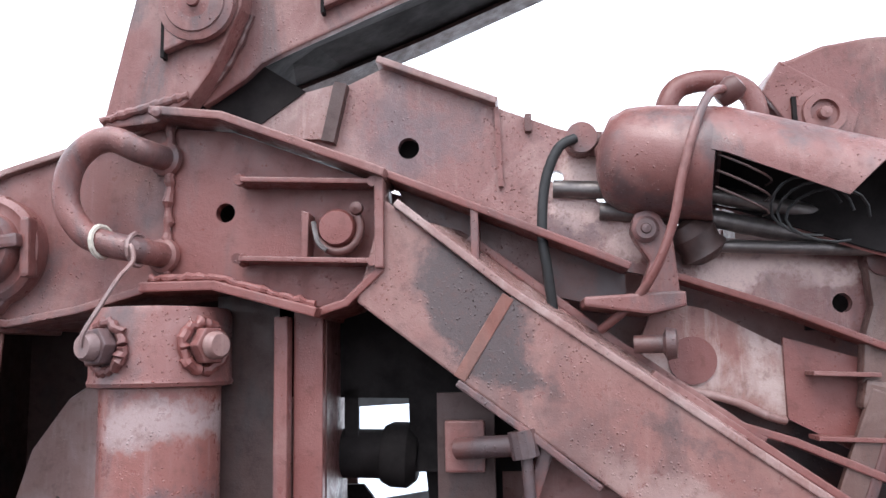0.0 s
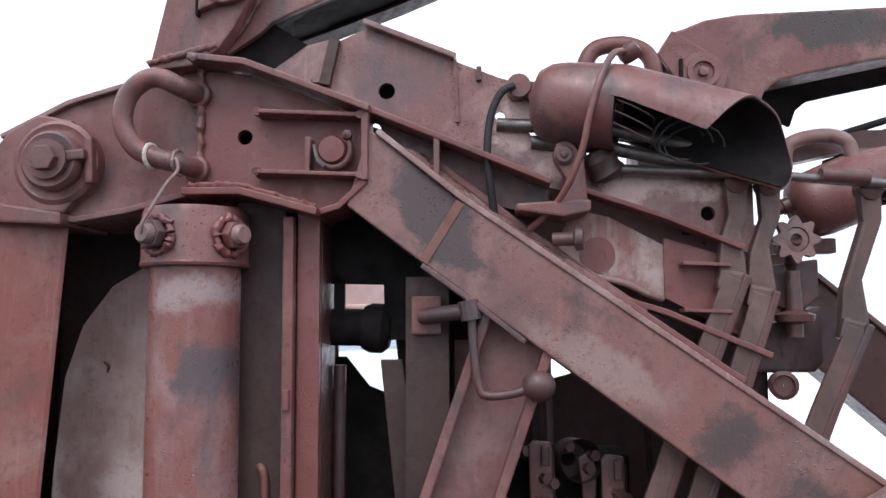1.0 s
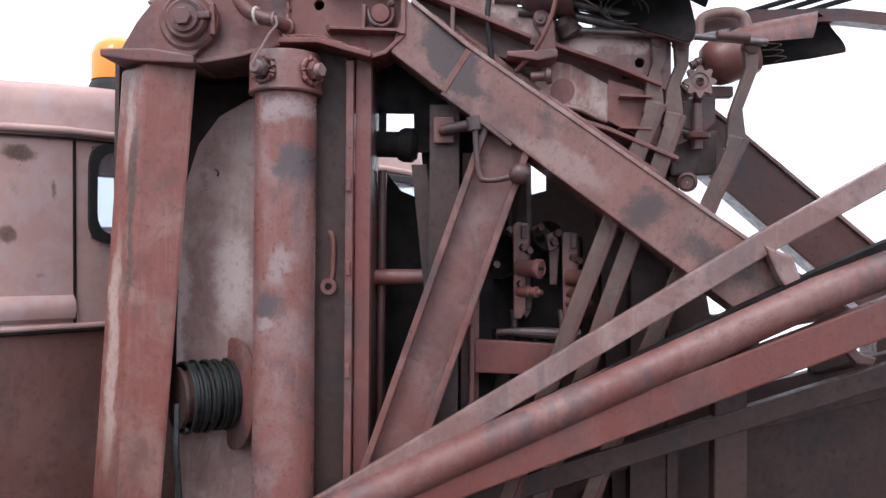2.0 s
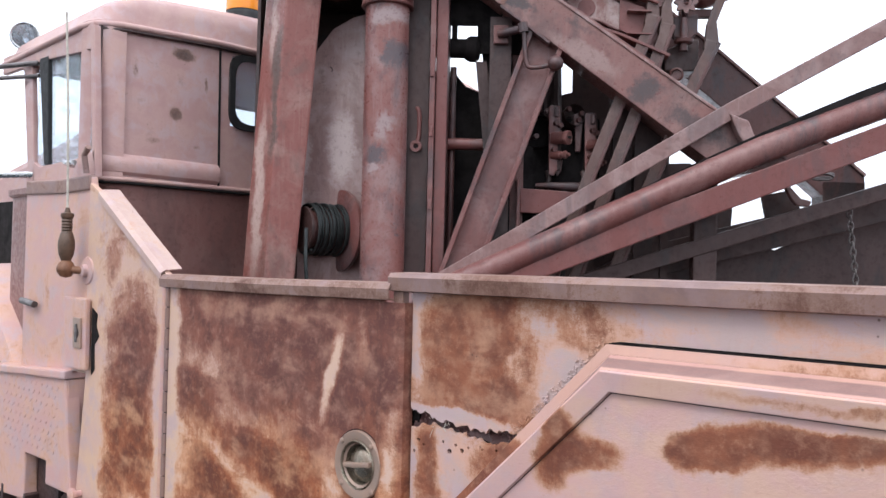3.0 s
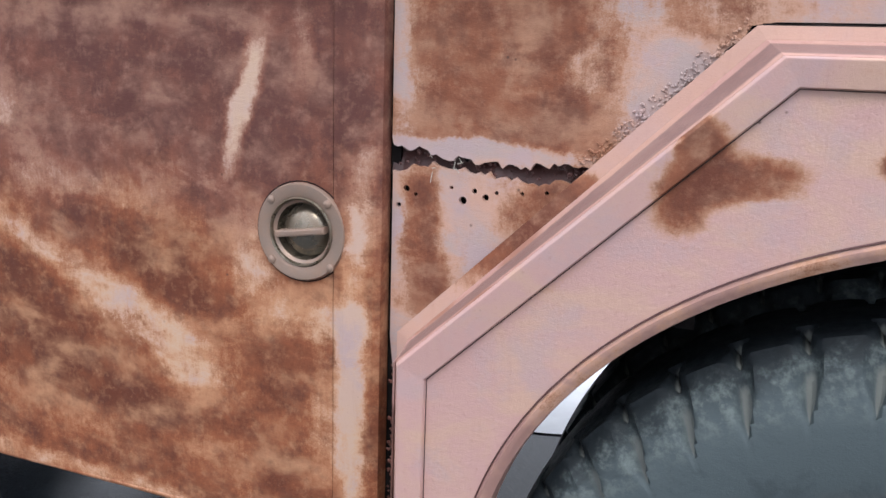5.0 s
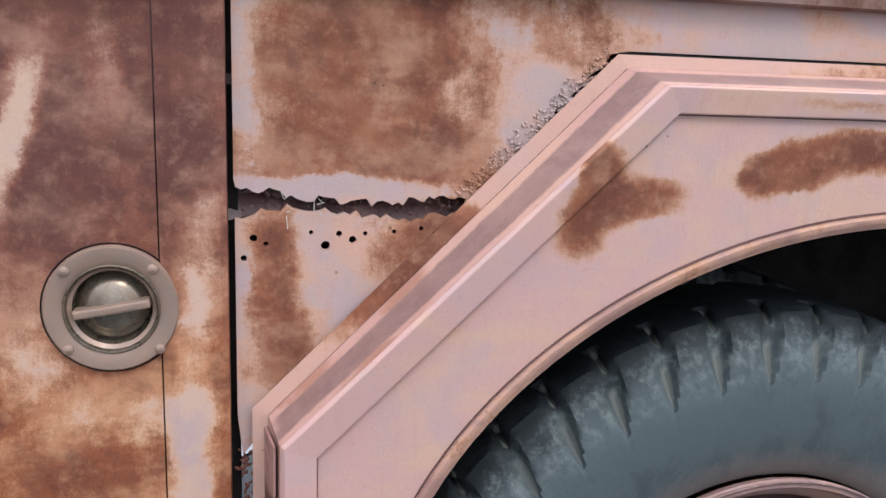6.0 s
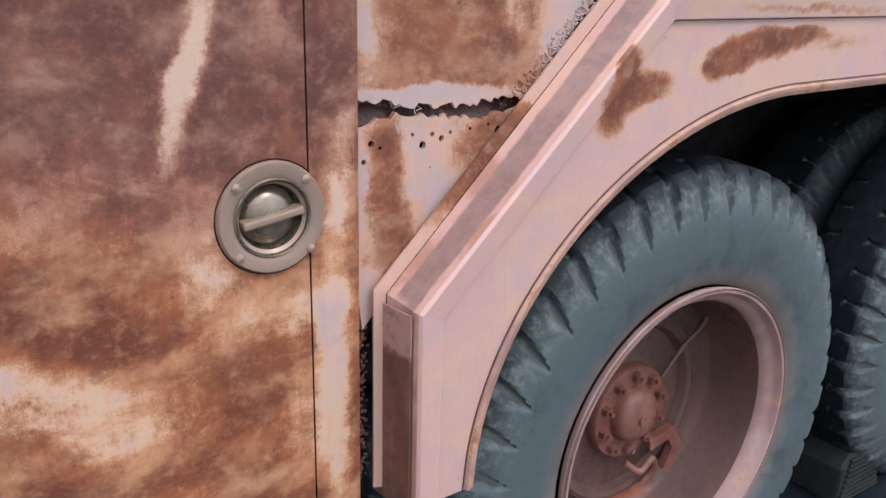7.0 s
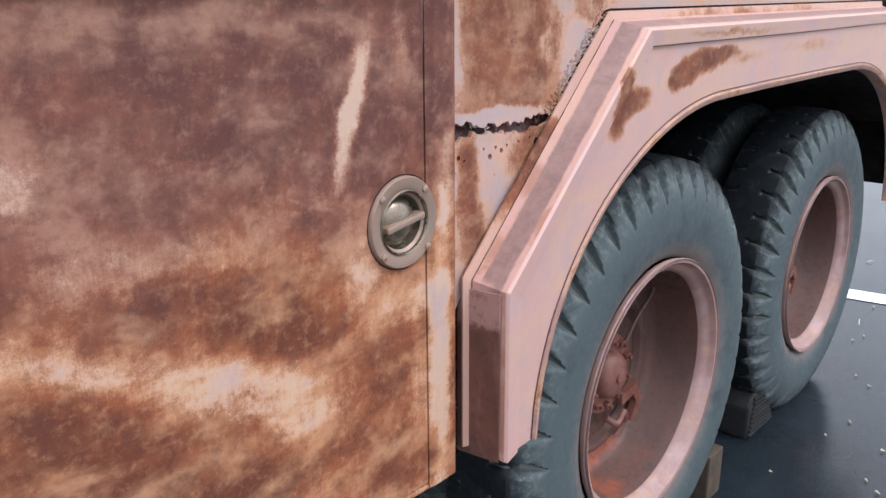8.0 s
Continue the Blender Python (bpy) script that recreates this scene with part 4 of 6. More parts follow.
cab_outline = rounded([(-1.57, .045), (-1.57, .5), (-1.57, .9), (-1.57, 1.3), (-1.57, 1.8), (-1.57, 2.26), (-2.55, 2.20), (-2.55, .10)], .10)
cab_bm = B()
ring_walls(cab_bm, cab_outline, [(1.10, .985), (1.83, .985), (1.84, 1.0), (1.862, 1.0)])
part("cab_lower", cab_bm, cab_back_shade, truck, "lower back of the cab, darkened red for its shade", smooth=True)
roof_bm = B()
rings = ring_walls(roof_bm, cab_outline, [(2.395, 1.0), (2.405, 1.012), (2.418, 1.012), (2.428, 1.0), (2.47, .985), (2.505, .94), (2.528, .85), (2.54, .6)])
roof_bm.faces.new(rings[-1])
for v in roof_bm.verts:
    v.co.z += .06 * max(0, 1 - ((v.co.y - 1.15) / 1.05) ** 2) * max(0, min(1, (v.co.z - 2.425) / .07))
part("roof", roof_bm, cab_paint, truck, "dented faded pink cab roof", smooth=True)
# back wall with its rear window, built of strips round the opening
wall_bm = B()


def back_strip(y0, y1, z0, z1):
    prism_pts = [(-1.585, z0), (-1.565, z0), (-1.565, z1), (-1.585, z1)]
    prism(wall_bm, prism_pts, y0, y1)


for a in ((.14, .575, 1.86, 2.40), (.575, 1.02, 1.86, 2.115), (.575, 1.02, 2.39, 2.40), (1.02, 1.14, 1.86, 2.40), (1.14, 2.00, 1.86, 2.115), (1.14, 2.00, 2.39, 2.40), (2.00, 2.17, 1.86, 2.40)):
    back_strip(*a)
part("back_wall", wall_bm, cab_wall_paint, truck, "faded pink cab back wall")
for y in (.14, 2.17):
    corner = B()
    s = 1 if y > 1 else -1
    sheet(corner, [[(-1.665 + .1 * math.sin(k / 6 * math.pi / 2), y + s * .1 * math.cos(k / 6 * math.pi / 2), z) for k in range(7)] for z in (1.86, 2.40)], .012)
    part("corner", corner, cab_paint, truck, smooth=True)
part("belt_swage", sheet(B(), [[(x + d, y, z) for x, y in ((-1.602, .056), (-1.582, .080), (-1.568, .12), (-1.565, .35), (-1.565, .525))] for d, z in ((.0, 1.878), (.016, 1.890), (.022, 1.915), (.017, 1.940), (.002, 1.955))], .004), cab_wall_paint, truck, "pressed belt moulding of the cab wall", smooth=True)
# Dark tubes outline the wall's corner, the gutter's underside and the wall's foot.
part("corner_outline", tube(B(), [(-1.580, .058, 1.865), (-1.582, .056, 2.10), (-1.584, .058, 2.395)], .007, 8), dark_shade_oxide, truck, smooth=True)
part("gutter_outline", tube(B(), [(-1.60, .040, 2.386), (-1.556, .12, 2.389), (-1.556, .5, 2.409), (-1.556, 2.2, 2.40)], .007, 6), dark_shade_oxide, truck)
part("wall_foot_outline", tube(B(), [(-1.60, .036, 1.850), (-1.566, .078, 1.850), (-1.554, .16, 1.852), (-1.554, 2.2, 1.858)], .006, 6), grime_shade, truck)
part("gutter", tube(B(), [(-2.4, .035, 2.37), (-1.68, .030, 2.398), (-1.60, .045, 2.402), (-1.556, .12, 2.405), (-1.556, .5, 2.425), (-1.556, 1.8, 2.425), (-1.556, 2.2, 2.405)], .012, 8), cab_paint, truck, smooth=True)
part("wall_seam", tube(B(), [(-1.564, .530, 1.87), (-1.564, .522, 2.40)], .005, 6), grime_shade, truck)
part("bottom_bead", tube(B(), [(-1.60, .038, 1.862), (-1.566, .08, 1.862), (-1.556, .16, 1.864), (-1.556, 2.2, 1.87)], .009, 8), cab_paint, truck, smooth=True)
for y0, y1 in ((.575, 1.02), (1.14, 2.00)):
    win = part("rear_window", sheet(B(), [[(-1.562, y, z) for y, z in rounded([(y0 - g, 2.115 - g), (y1 + g, 2.115 - g), (y1 + g, 2.39 + g), (y0 - g, 2.39 + g)], .07) + [rounded([(y0 - g, 2.115 - g), (y1 + g, 2.115 - g), (y1 + g, 2.39 + g), (y0 - g, 2.39 + g)], .07)[0]]] for g in (.012, -.012)], .012), black_rubber, truck, "rounded cab window in black rubber")
    part("pane", box(B(), -1.578, -1.573, y0, y1, 2.115, 2.39), glass, win).visible_shadow = False
# near side of the cab: door skin below, side window above
side = part("cab_side", prism(B(), [(-2.06, 1.16), (-1.62, 1.18), (-1.50, 1.44), (-1.50, 1.80), (-1.52, 1.86), (-2.06, 1.84)], .012, .035), pink_paint, truck, "faded pink cab side", .004)
part("window_sill", prism(B(), [(-2.06, 1.84), (-1.53, 1.86), (-1.545, 1.955), (-1.62, 1.935), (-2.0, 1.925), (-2.06, 1.95)], .03, .05), cab_paint, side, bevel=.004)
part("door_pillar", prism(B(), [(-1.53, 1.86), (-1.575, 2.39), (-1.605, 2.39), (-1.565, 1.95)], .03, .055), cab_paint, side, bevel=.004)
part("window_head", prism(B(), [(-1.66, 2.31), (-1.60, 2.31), (-1.58, 2.40), (-2.4, 2.40), (-2.4, 2.33), (-2.0, 2.33)], .032, .052), cab_paint, side, bevel=.004)
part("front_pillar", prism(B(), [(-1.96, 1.93), (-1.92, 1.93), (-1.95, 2.34), (-2.03, 2.34)], .03, .05), black_rubber, side, bevel=.004)
part("quarter_pillar", prism(B(), [(-2.10, 1.86), (-2.04, 1.86), (-2.10, 2.34), (-2.18, 2.34)], .03, .05), cab_paint, side, bevel=.004)
part("side_pane", box(B(), -2.06, -1.57, .044, .048, 1.93, 2.33), glass, side).visible_shadow = False
part("belt_moulding", bar(B(), [(-2.05, 1.845), (-1.75, 1.835), (-1.52, 1.84)], .05, .004, .03), rail_paint, side, bevel=.006)
part("door_handle", tube(B(), [(-1.66, .01, 1.905), (-1.63, -.03, 1.91), (-1.56, -.03, 1.905)], .009, 8), bright_steel, side, "bright metal door handle", smooth=True)
part("door_hinge", tube(B(), [(-1.53, .0, 1.87), (-1.53, -.01, 1.93), (-1.50, -.01, 1.955)], .010, 8), rail_paint, side)
part("side_hinge", tube(B(), [(-2.03, -.005, 1.42), (-1.90, -.01, 1.41)], .012, 8), dull_steel, side)
# bonnet, wing and the open dark engine bay ahead of the cab
part("bonnet", prism(B(), [(-2.56, 1.85), (-2.56, 2.2), (-2.7, 2.16), (-4.1, 1.96), (-4.1, 1.5), (-2.56, 1.5)], .45, 1.85), cab_paint, truck, bevel=.04)
part("bay_shadow", box(B(), -3.4, -2.12, .36, .40, 1.30, 1.86), grime_shade, truck)
wing = sheet(B(), [[(-3.05 + .80 * math.cos(a) * k, y, .56 + .66 * math.sin(a) * k + .1) for a in [math.radians(d) for d in range(-5, 186, 10)]] for y, k in ((.06, 1.18), (.02, 1.22), (.04, 1.30), (.10, 1.34), (.45, 1.36))], .006)
part("front_wing", wing, pink_paint, truck, "rounded pink front wing", smooth=True)
far_wing = sheet(B(), [[(-3.05 + .80 * math.cos(a) * k, y, .56 + .66 * math.sin(a) * k + .1) for a in [math.radians(d) for d in range(-5, 186, 10)]] for y, k in ((1.85, 1.36), (2.20, 1.34), (2.26, 1.30), (2.28, 1.22))], .006)
part("far_wing", far_wing, pink_paint, truck, smooth=True)
# Unseen nose and bumper, added to darken the asphalt's reflection.
part("added_nose_panel", box(B(), -4.14, -4.10, .42, 1.88, .70, 1.96), cab_paint, truck, bevel=.012)
part("added_front_bumper", box(B(), -4.34, -4.22, .05, 2.25, .52, .78), rail_paint, truck, bevel=.02)
part("bonnet_side", box(B(), -4.10, -2.56, .44, .46, 1.0, 1.52), dark_shade_oxide, truck)
part("kick_panel", box(B(), -2.06, -1.60, .05, .07, 1.12, 1.42), pink_paint, truck, bevel=.004)
part("mirror_arm", tube(B(), [(-2.06, .04, 1.90), (-2.5, -.12, 1.905), (-2.75, -.2, 1.91)], .012, 8), bright_steel, truck, "bright mirror arm")
part("upper_arm", tube(B(), [(-2.05, .04, 2.33), (-2.6, -.12, 2.34)], .010, 8), dull_steel, truck)
part("lower_arm", tube(B(), [(-2.05, .04, 2.28), (-2.6, -.12, 2.30)], .008, 8), dull_steel, truck)
lampu = part("work_lamp", lathe(B(), [(.0005, -.07), (.03, -.06), (.055, -.02), (.06, .0), (.055, .006), (.05, .004)], (-2.42, .12, 2.515), (.8, -.5, -.1), 20, False), bright_steel, truck, "small bright round work lamp", smooth=True)
part("stem", tube(B(), [(-2.42, .12, 2.47), (-2.36, .14, 2.34)], .01, 8), dull_steel, lampu)
part("lamp_glass", lathe(B(), [(.053, 0), (.03, .010), (.0005, .013)], (-2.42, .12, 2.515), (.8, -.5, -.1), 20, False), glass, lampu, smooth=True)

beacon = thing("amber_beacon", (-1.70, .72, 2.57), "amber warning beacon on a black base, on the cab roof", "beacon")
part("base", lathe(B(), [(.085, 0), (.085, .03), (.075, .05), (.0005, .05)], (-1.70, .72, 2.570), (0, 0, 1), 28, False), black_rubber, beacon, smooth=True)
part("dome", lathe(B(), [(.078, .05), (.078, .13), (.07, .16), (.04, .185), (.0005, .19)], (-1.70, .72, 2.570), (0, 0, 1), 28, False), amber, beacon, "orange plastic dome", smooth=True)
vent = thing("roof_vent", (-2.0, .9, 2.54), "small grey dome vent on the cab roof", "vent")
part("dome", lathe(B(), [(.07, 0), (.07, .03), (.05, .06), (.0005, .07)], (-2.0, .9, 2.525), (0, 0, 1), 20, False), primer, vent, smooth=True)

antenna = thing("whip_antenna", (-1.49, -.03, 1.53), "whip antenna with a ribbed spring base on the side panel", "antenna")
part("bracket", lathe(B(), [(.050, .03), (.050, .004), (.044, -.004), (.022, -.008), (.020, -.022), (.0005, -.024)], (-1.500, -.0, 1.541), (0, 1, 0), 24, False), pink_paint, antenna, "round pink mounting plate", smooth=True)
part("elbow", lathe(B(), [(.0005, -.030), (.018, -.025), (.028, -.010), (.030, .002), (.024, .018), (.014, .028)], (-1.552, -.05, 1.546), (0, 0, 1), 20, False), rust_orange, antenna, "rust-orange ball joint", smooth=True)
part("arm", tube(B(), [(-1.500, -.012, 1.541), (-1.545, -.045, 1.545)], .013, 12), rust_orange, antenna, smooth=True)
profile = [(.012, .022), (.016, .030), (.024, .050), (.027, .075), (.026, .095), (.020, .118), (.015, .128)] + [(.0185 - .003 * (k % 2), .131 + k * .005) for k in range(9)] + [(.021, .177), (.021, .186), (.010, .190), (.006, .206)]
part("spring", lathe(B(), profile, (-1.553, -.05, 1.545), (0, 0, 1), 20), antenna_brown, antenna, "brown bulging spring with a ribbed neck", smooth=True)
part("whip", tube(B(), [(-1.553, -.05, 1.74), (-1.575, -.05, 2.1), (-1.61, -.05, 2.42)], .004, 6), cord_white, antenna)

step_box = thing("step_box", (-1.9, .0, .72), "tread-plate tool box step below the cab door", "tool box")
part("body", prism(B(), [(-1.60, 1.17), (-1.54, .79), (-1.74, .79), (-1.74, .87), (-1.92, .87), (-1.92, .70), (-2.20, .68), (-2.22, 1.14)], -.018, .03), pink_paint, step_box, bevel=.006)
part("lid", prism(B(), [(-1.585, 1.200), (-1.585, 1.172), (-2.24, 1.135), (-2.24, 1.165)], -.03, .30), pink_paint, step_box, "worn pink lid", .006)
part("side", box(B(), -1.605, -1.59, -.01, .30, .82, 1.17), pink_paint, step_box)
pocket = box(B(), -1.92, -1.74, .03, .04, .69, .88)
part("pocket", pocket, dark_shade_oxide, step_box, "dark square step pocket")
for r in range(9):
    for c in range(11):
        x, z = -1.66 - c * .045 - (r % 2) * .022, 1.13 - r * .032
        if x > -2.15 and not (z < .90 and x > -1.94):
            part("tread_lug", bar(B(), [(x - .008, z - .004), (x + .008, z + .004)], .006, -.0195, -.012), pink_paint, step_box)
stirrup = thing("stirrup_step", (-2.02, .0, .60), "dark bent steel stirrup step hanging under a box", "step")
part("loop", bar(B(), [(-2.12, .72), (-2.13, .59), (-1.93, .625), (-1.91, .72)], .02, -.02, .06), dark_shade_oxide, stirrup, bevel=.003)
part("stay", tube(B(), [(-1.93, .02, .63), (-1.80, .05, .72), (-1.72, .1, .82)], .012, 8), dark_shade_oxide, stirrup)


# ---- the crane on the deck, in its own axes ----
head = thing("recovery_crane", (-.45, .06, 1.13), "red oxide steel crane head on a post standing on the deck", "crane", CRANE)
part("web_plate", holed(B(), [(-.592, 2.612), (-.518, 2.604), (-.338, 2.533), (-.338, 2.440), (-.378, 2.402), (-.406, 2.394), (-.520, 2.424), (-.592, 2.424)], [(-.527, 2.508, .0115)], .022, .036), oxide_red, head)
part("hole_shadow", lathe(B(), [(.014, 0), (.014, .05), (.0005, .05)], (-.527, .037, 2.508), seg=16, cap=False), grime_shade, head)
part("top_flange", bar(B(), [(-.602, 2.621), (-.590, 2.620), (-.518, 2.611), (-.332, 2.538)], .010, -.028, .06), oxide, head, bevel=.002)
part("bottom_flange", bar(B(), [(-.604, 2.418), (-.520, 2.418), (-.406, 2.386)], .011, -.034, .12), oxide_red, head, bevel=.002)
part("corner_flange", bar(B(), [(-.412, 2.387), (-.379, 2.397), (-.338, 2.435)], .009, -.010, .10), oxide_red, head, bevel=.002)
part("end_plate", box(B(), -.345, -.335, -.016, .05, 2.434, 2.540), oxide, head, bevel=.002)
for z0, z1 in ((2.539, 2.531), (2.449, 2.442)):
    part("rib", bar(B(), [(-.498, z0), (-.344, z1)], .006, -.016, .024), oxide, head, bevel=.0015)
    part("rib_weld", bead([(-.500, .018, z0 + .001), (-.500, -.014, z0)], .0065, .003, seed=int(z0 * 100)), oxide, head)
    part("end_weld", bead([(-.347, .012, z1), (-.347, -.016, z1)], .006, .002, seed=int(z1 * 100)), oxide, head)
part("gusset", prism(B(), [(-.430, 2.449), (-.423, 2.449), (-.421, 2.500), (-.430, 2.503)], -.004, .024), oxide, head, bevel=.0015)
part("pin", lathe(B(), [(.0215, .022), (.0215, -.002), (.019, -.007), (.0005, -.008)], (-.390, 0, 2.482), seg=24, cap=False), oxide_red, head, "round pin end", smooth=True)
part("pin_ring", tube(B(), [(-.388 + .025 * math.cos(a), -.001, 2.481 + .026 * math.sin(a)) for a in [radians(-150 + 10 * i) for i in range(19)]], .005, 8), oxide_dark, head, "dark split ring round the pin", smooth=True)
part("pin_clip", tube(B(), curve_points([(-.416, -.004, 2.489), (-.410, -.008, 2.466), (-.400, -.008, 2.456)]), .003, 6), dull_steel, head)
part("ring_knot", lathe(B(), [(.0005, -.008), (.007, -.005), (.008, .002), (.004, .007), (.0005, .008)], (-.367, -.004, 2.503), (0, 1, 0), 12, False), oxide_dark, head, smooth=True)
# beam to the left with its pivot
left_pts = [(-.594, 2.618), (-.724, 2.584), (-.800, 2.562), (-.900, 2.512), (-.93, 2.46), (-.875, 2.404), (-.784, 2.388), (-.700, 2.402), (-.598, 2.428)]
part("side_beam", prism(B(), left_pts, .026, .05), oxide, head, bevel=.002)
part("side_beam_back", prism(B(), left_pts, .15, .17), dark_shade_oxide, head)
part("side_top", bar(B(), [(-.592, 2.622), (-.724, 2.588), (-.800, 2.566), (-.905, 2.514)], .008, .016, .18), oxide_pale, head, bevel=.002)
part("side_bottom", bar(B(), [(-.88, 2.402), (-.784, 2.384), (-.700, 2.398), (-.604, 2.424)], .009, .012, .18), oxide, head, bevel=.002)
# Black plate draws the shade beneath the head.
part("belly_plate", prism(B(), [(-.60, 2.424), (-.412, 2.386), (-.412, 2.392), (-.60, 2.430)], .10, .30), grime_shade, head, "underside of the head with its shade in black")
part("corner_weld", bead([(-.594, .018, 2.618), (-.595, .018, 2.420)], .0055, .0022, 3), oxide, head)
part("lower_weld", bead([(-.598, -.02, 2.428), (-.522, -.02, 2.428), (-.47, -.015, 2.413), (-.412, -.01, 2.396)], .0045, .0028, 5), oxide_red, head)
part("flange_knot", lathe(B(), [(.0005, -.006), (.006, -.004), (.007, .002), (.0005, .006)], (-.592, -.026, 2.618), (0, 1, 0), 10, False), oxide, head, smooth=True)
boss = part("pivot_boss", lathe(B(), [(.066, .026), (.065, .006), (.058, .0), (.052, .003), (.046, .002), (.045, -.012), (.040, -.018), (.030, -.016), (.030, -.026), (.0005, -.027)], (-.810, 0, 2.470), seg=40, cap=False), oxide, head, "round pivot boss", smooth=True)
part("pivot_nut", hexnut(B(), (-.810, -.026, 2.470), (0, -1, 0), .020, .013, .3), oxide, boss, bevel=.002)
part("keeper_bar", bar(B(), [(-.795, 2.474), (-.755, 2.478)], .016, -.022, .010), oxide, boss, bevel=.004)
part("keeper_foot", bar(B(), [(-.755, 2.506), (-.752, 2.436)], .012, -.010, .010), oxide, boss, bevel=.004)
# lifting loop and cord
part("lifting_loop", tube(B(), curve_points([(-.594, .03, 2.574), (-.614, -.018, 2.576), (-.640, -.028, 2.587), (-.664, -.030, 2.583), (-.686, -.030, 2.562), (-.694, -.030, 2.530), (-.687, -.030, 2.502), (-.667, -.030, 2.478), (-.640, -.028, 2.467), (-.612, -.020, 2.461), (-.594, .03, 2.459)]), .0148, 16), oxide, head, "bent steel lifting loop", smooth=True)
for z in (2.574, 2.459):
    part("loop_weld", lathe(B(), [(.016, 0), (.021, -.004), (.020, -.010), (.015, -.013)], (-.598, .024, z), (.2, 1, 0), 18, False), oxide, head, smooth=True)
part("cord_ring", tube(B(), [(-.650 + .004 * math.cos(a), -.029 + .0175 * math.cos(a), 2.470 + .0175 * math.sin(a)) for a in [i * math.tau / 14 for i in range(15)]], .0032, 6), cord_white, head, "dirty white cord")
part("rope_ring", tube(B(), [(-.612 + .003 * math.cos(a), -.022 + .018 * math.cos(a), 2.461 + .018 * math.sin(a)) for a in [i * math.tau / 14 for i in range(15)]], .0030, 6), oxide_pale, head)
part("cord", tube(B(), curve_points([(-.612, -.038, 2.452), (-.606, -.050, 2.462), (-.602, -.052, 2.445), (-.614, -.060, 2.425), (-.630, -.072, 2.390), (-.640, -.080, 2.366), (-.642, -.080, 2.352)]), .0026, 6), oxide_pale, head, "brown cord down to a bolt")
# post below the head
part("post_face", box(B(), -.447, -.413, .030, .046, 1.13, 2.40), oxide_red, head, bevel=.002)
part("post_strip", box(B(), -.465, -.449, .012, .034, 1.13, 2.385), oxide, head, bevel=.002)
part("post_web", box(B(), -.545, -.470, .052, .062, 1.13, 2.42), dark_shade_oxide, head)
part("post_side", box(B(), -.420, -.412, .046, .16, 1.13, 2.40), oxide_dark, head)
for z in (2.10, 1.92, 1.70):
    part("strip_lug", box(B(), -.462, -.452, .004, .014, z, z + .03), oxide, head, bevel=.002)

handle = thing("hook_handle", (-.518, .04, 1.92), "small bent rod handle hanging on a post", "handle", CRANE @ Matrix.Translation((0.015, 0.04, -0.017)))
part("rod", tube(B(), curve_points([(-.535, .05, 2.028), (-.520, .015, 2.030), (-.512, .010, 2.010), (-.512, .010, 1.950), (-.516, .010, 1.925)]), .007, 8), oxide, handle, smooth=True)
part("socket", lathe(B(), [(.008, -.014), (.018, -.014), (.018, .03), (.0005, .03)], (-.520, .012, 1.912), (0, 1, 0), 14, False), oxide, handle, smooth=True)

cyl = thing("hydraulic_cylinder", (-.588, .04, 1.13), "thick worn hydraulic ram with a bolted collar under the crane head", "hydraulic ram", CRANE)
part("barrel", tube(B(), [(-.597, .02, 1.13), (-.598, .02, 2.32)], .0665, 48), oxide_paint("worn_ram_paint", (.215, .082, .070), (.31, .225, .220), (.085, .070, .078), .55, .6, .8, .34, on_crane(-.04, [(-.575, 2.16, .03, .05, 0, .8), (-.612, 1.86, .04, .03, 0, .9), (-.54, 1.68, .012, .10, 0, 1.0)]), on_crane(-.04, [(-.60, 2.27, .06, .03, 0, .8), (-.588, 1.94, .03, .06, 0, .7), (-.625, 1.82, .02, .025, 0, 1.0)])), cyl, "streaked red and grey barrel", smooth=True)
collar = part("collar", lathe(B(), [(.068, 0), (.0785, .002), (.0800, .006), (.078, .011), (.0775, .080), (.074, .088), (.0005, .089)], (-.598, .02, 2.308), (0, 0, 1), 48, False), oxide, cyl, "bolted steel collar", smooth=True)
for k, a in enumerate((-114, -33)):
    d = Vector((math.cos(radians(a)), math.sin(radians(a)), 0))
    c = Vector((-.598, .02, 2.353)) + d * .074
    part("weld_ring", bead([c + d * .004 + Vector((-d.y * math.cos(a), d.x * math.cos(a), math.sin(a))) * .026 for a in [i * math.tau / 20 for i in range(21)]], .0058, .004, 11 + k), oxide_red, collar, smooth=True)
    part("bolt", hexnut(B(), c + d * .006, d, .0215, .016, .4 + k), oxide, collar, bevel=.002)
    part("bolt_tip", lathe(B(), [(.015, 0), (.015, .022), (.012, .026), (.0005, .026)], c + d * .008, d, 18, False), oxide_pale, collar, smooth=True)

leg = thing("support_leg", (-.95, .05, 1.13), "tapered square steel leg with a pivot at its top", "crane leg", CRANE)
leg_bm = B()
sections = []
for z, l, m, r in ((2.380, -.992, -.902, -.802), (1.13, -1.066, -.972, -.892)):
    sections.append([leg_bm.verts.new(p) for p in ((l, .085, z), (m, .0, z), (r, .04, z), (r - .07, .14, z))])
for k in range(4):
    leg_bm.faces.new((sections[0][k], sections[0][(k + 1) % 4], sections[1][(k + 1) % 4], sections[1][k]))
leg_bm.faces.new(sections[0])
leg_bm.faces.new(sections[1][::-1])
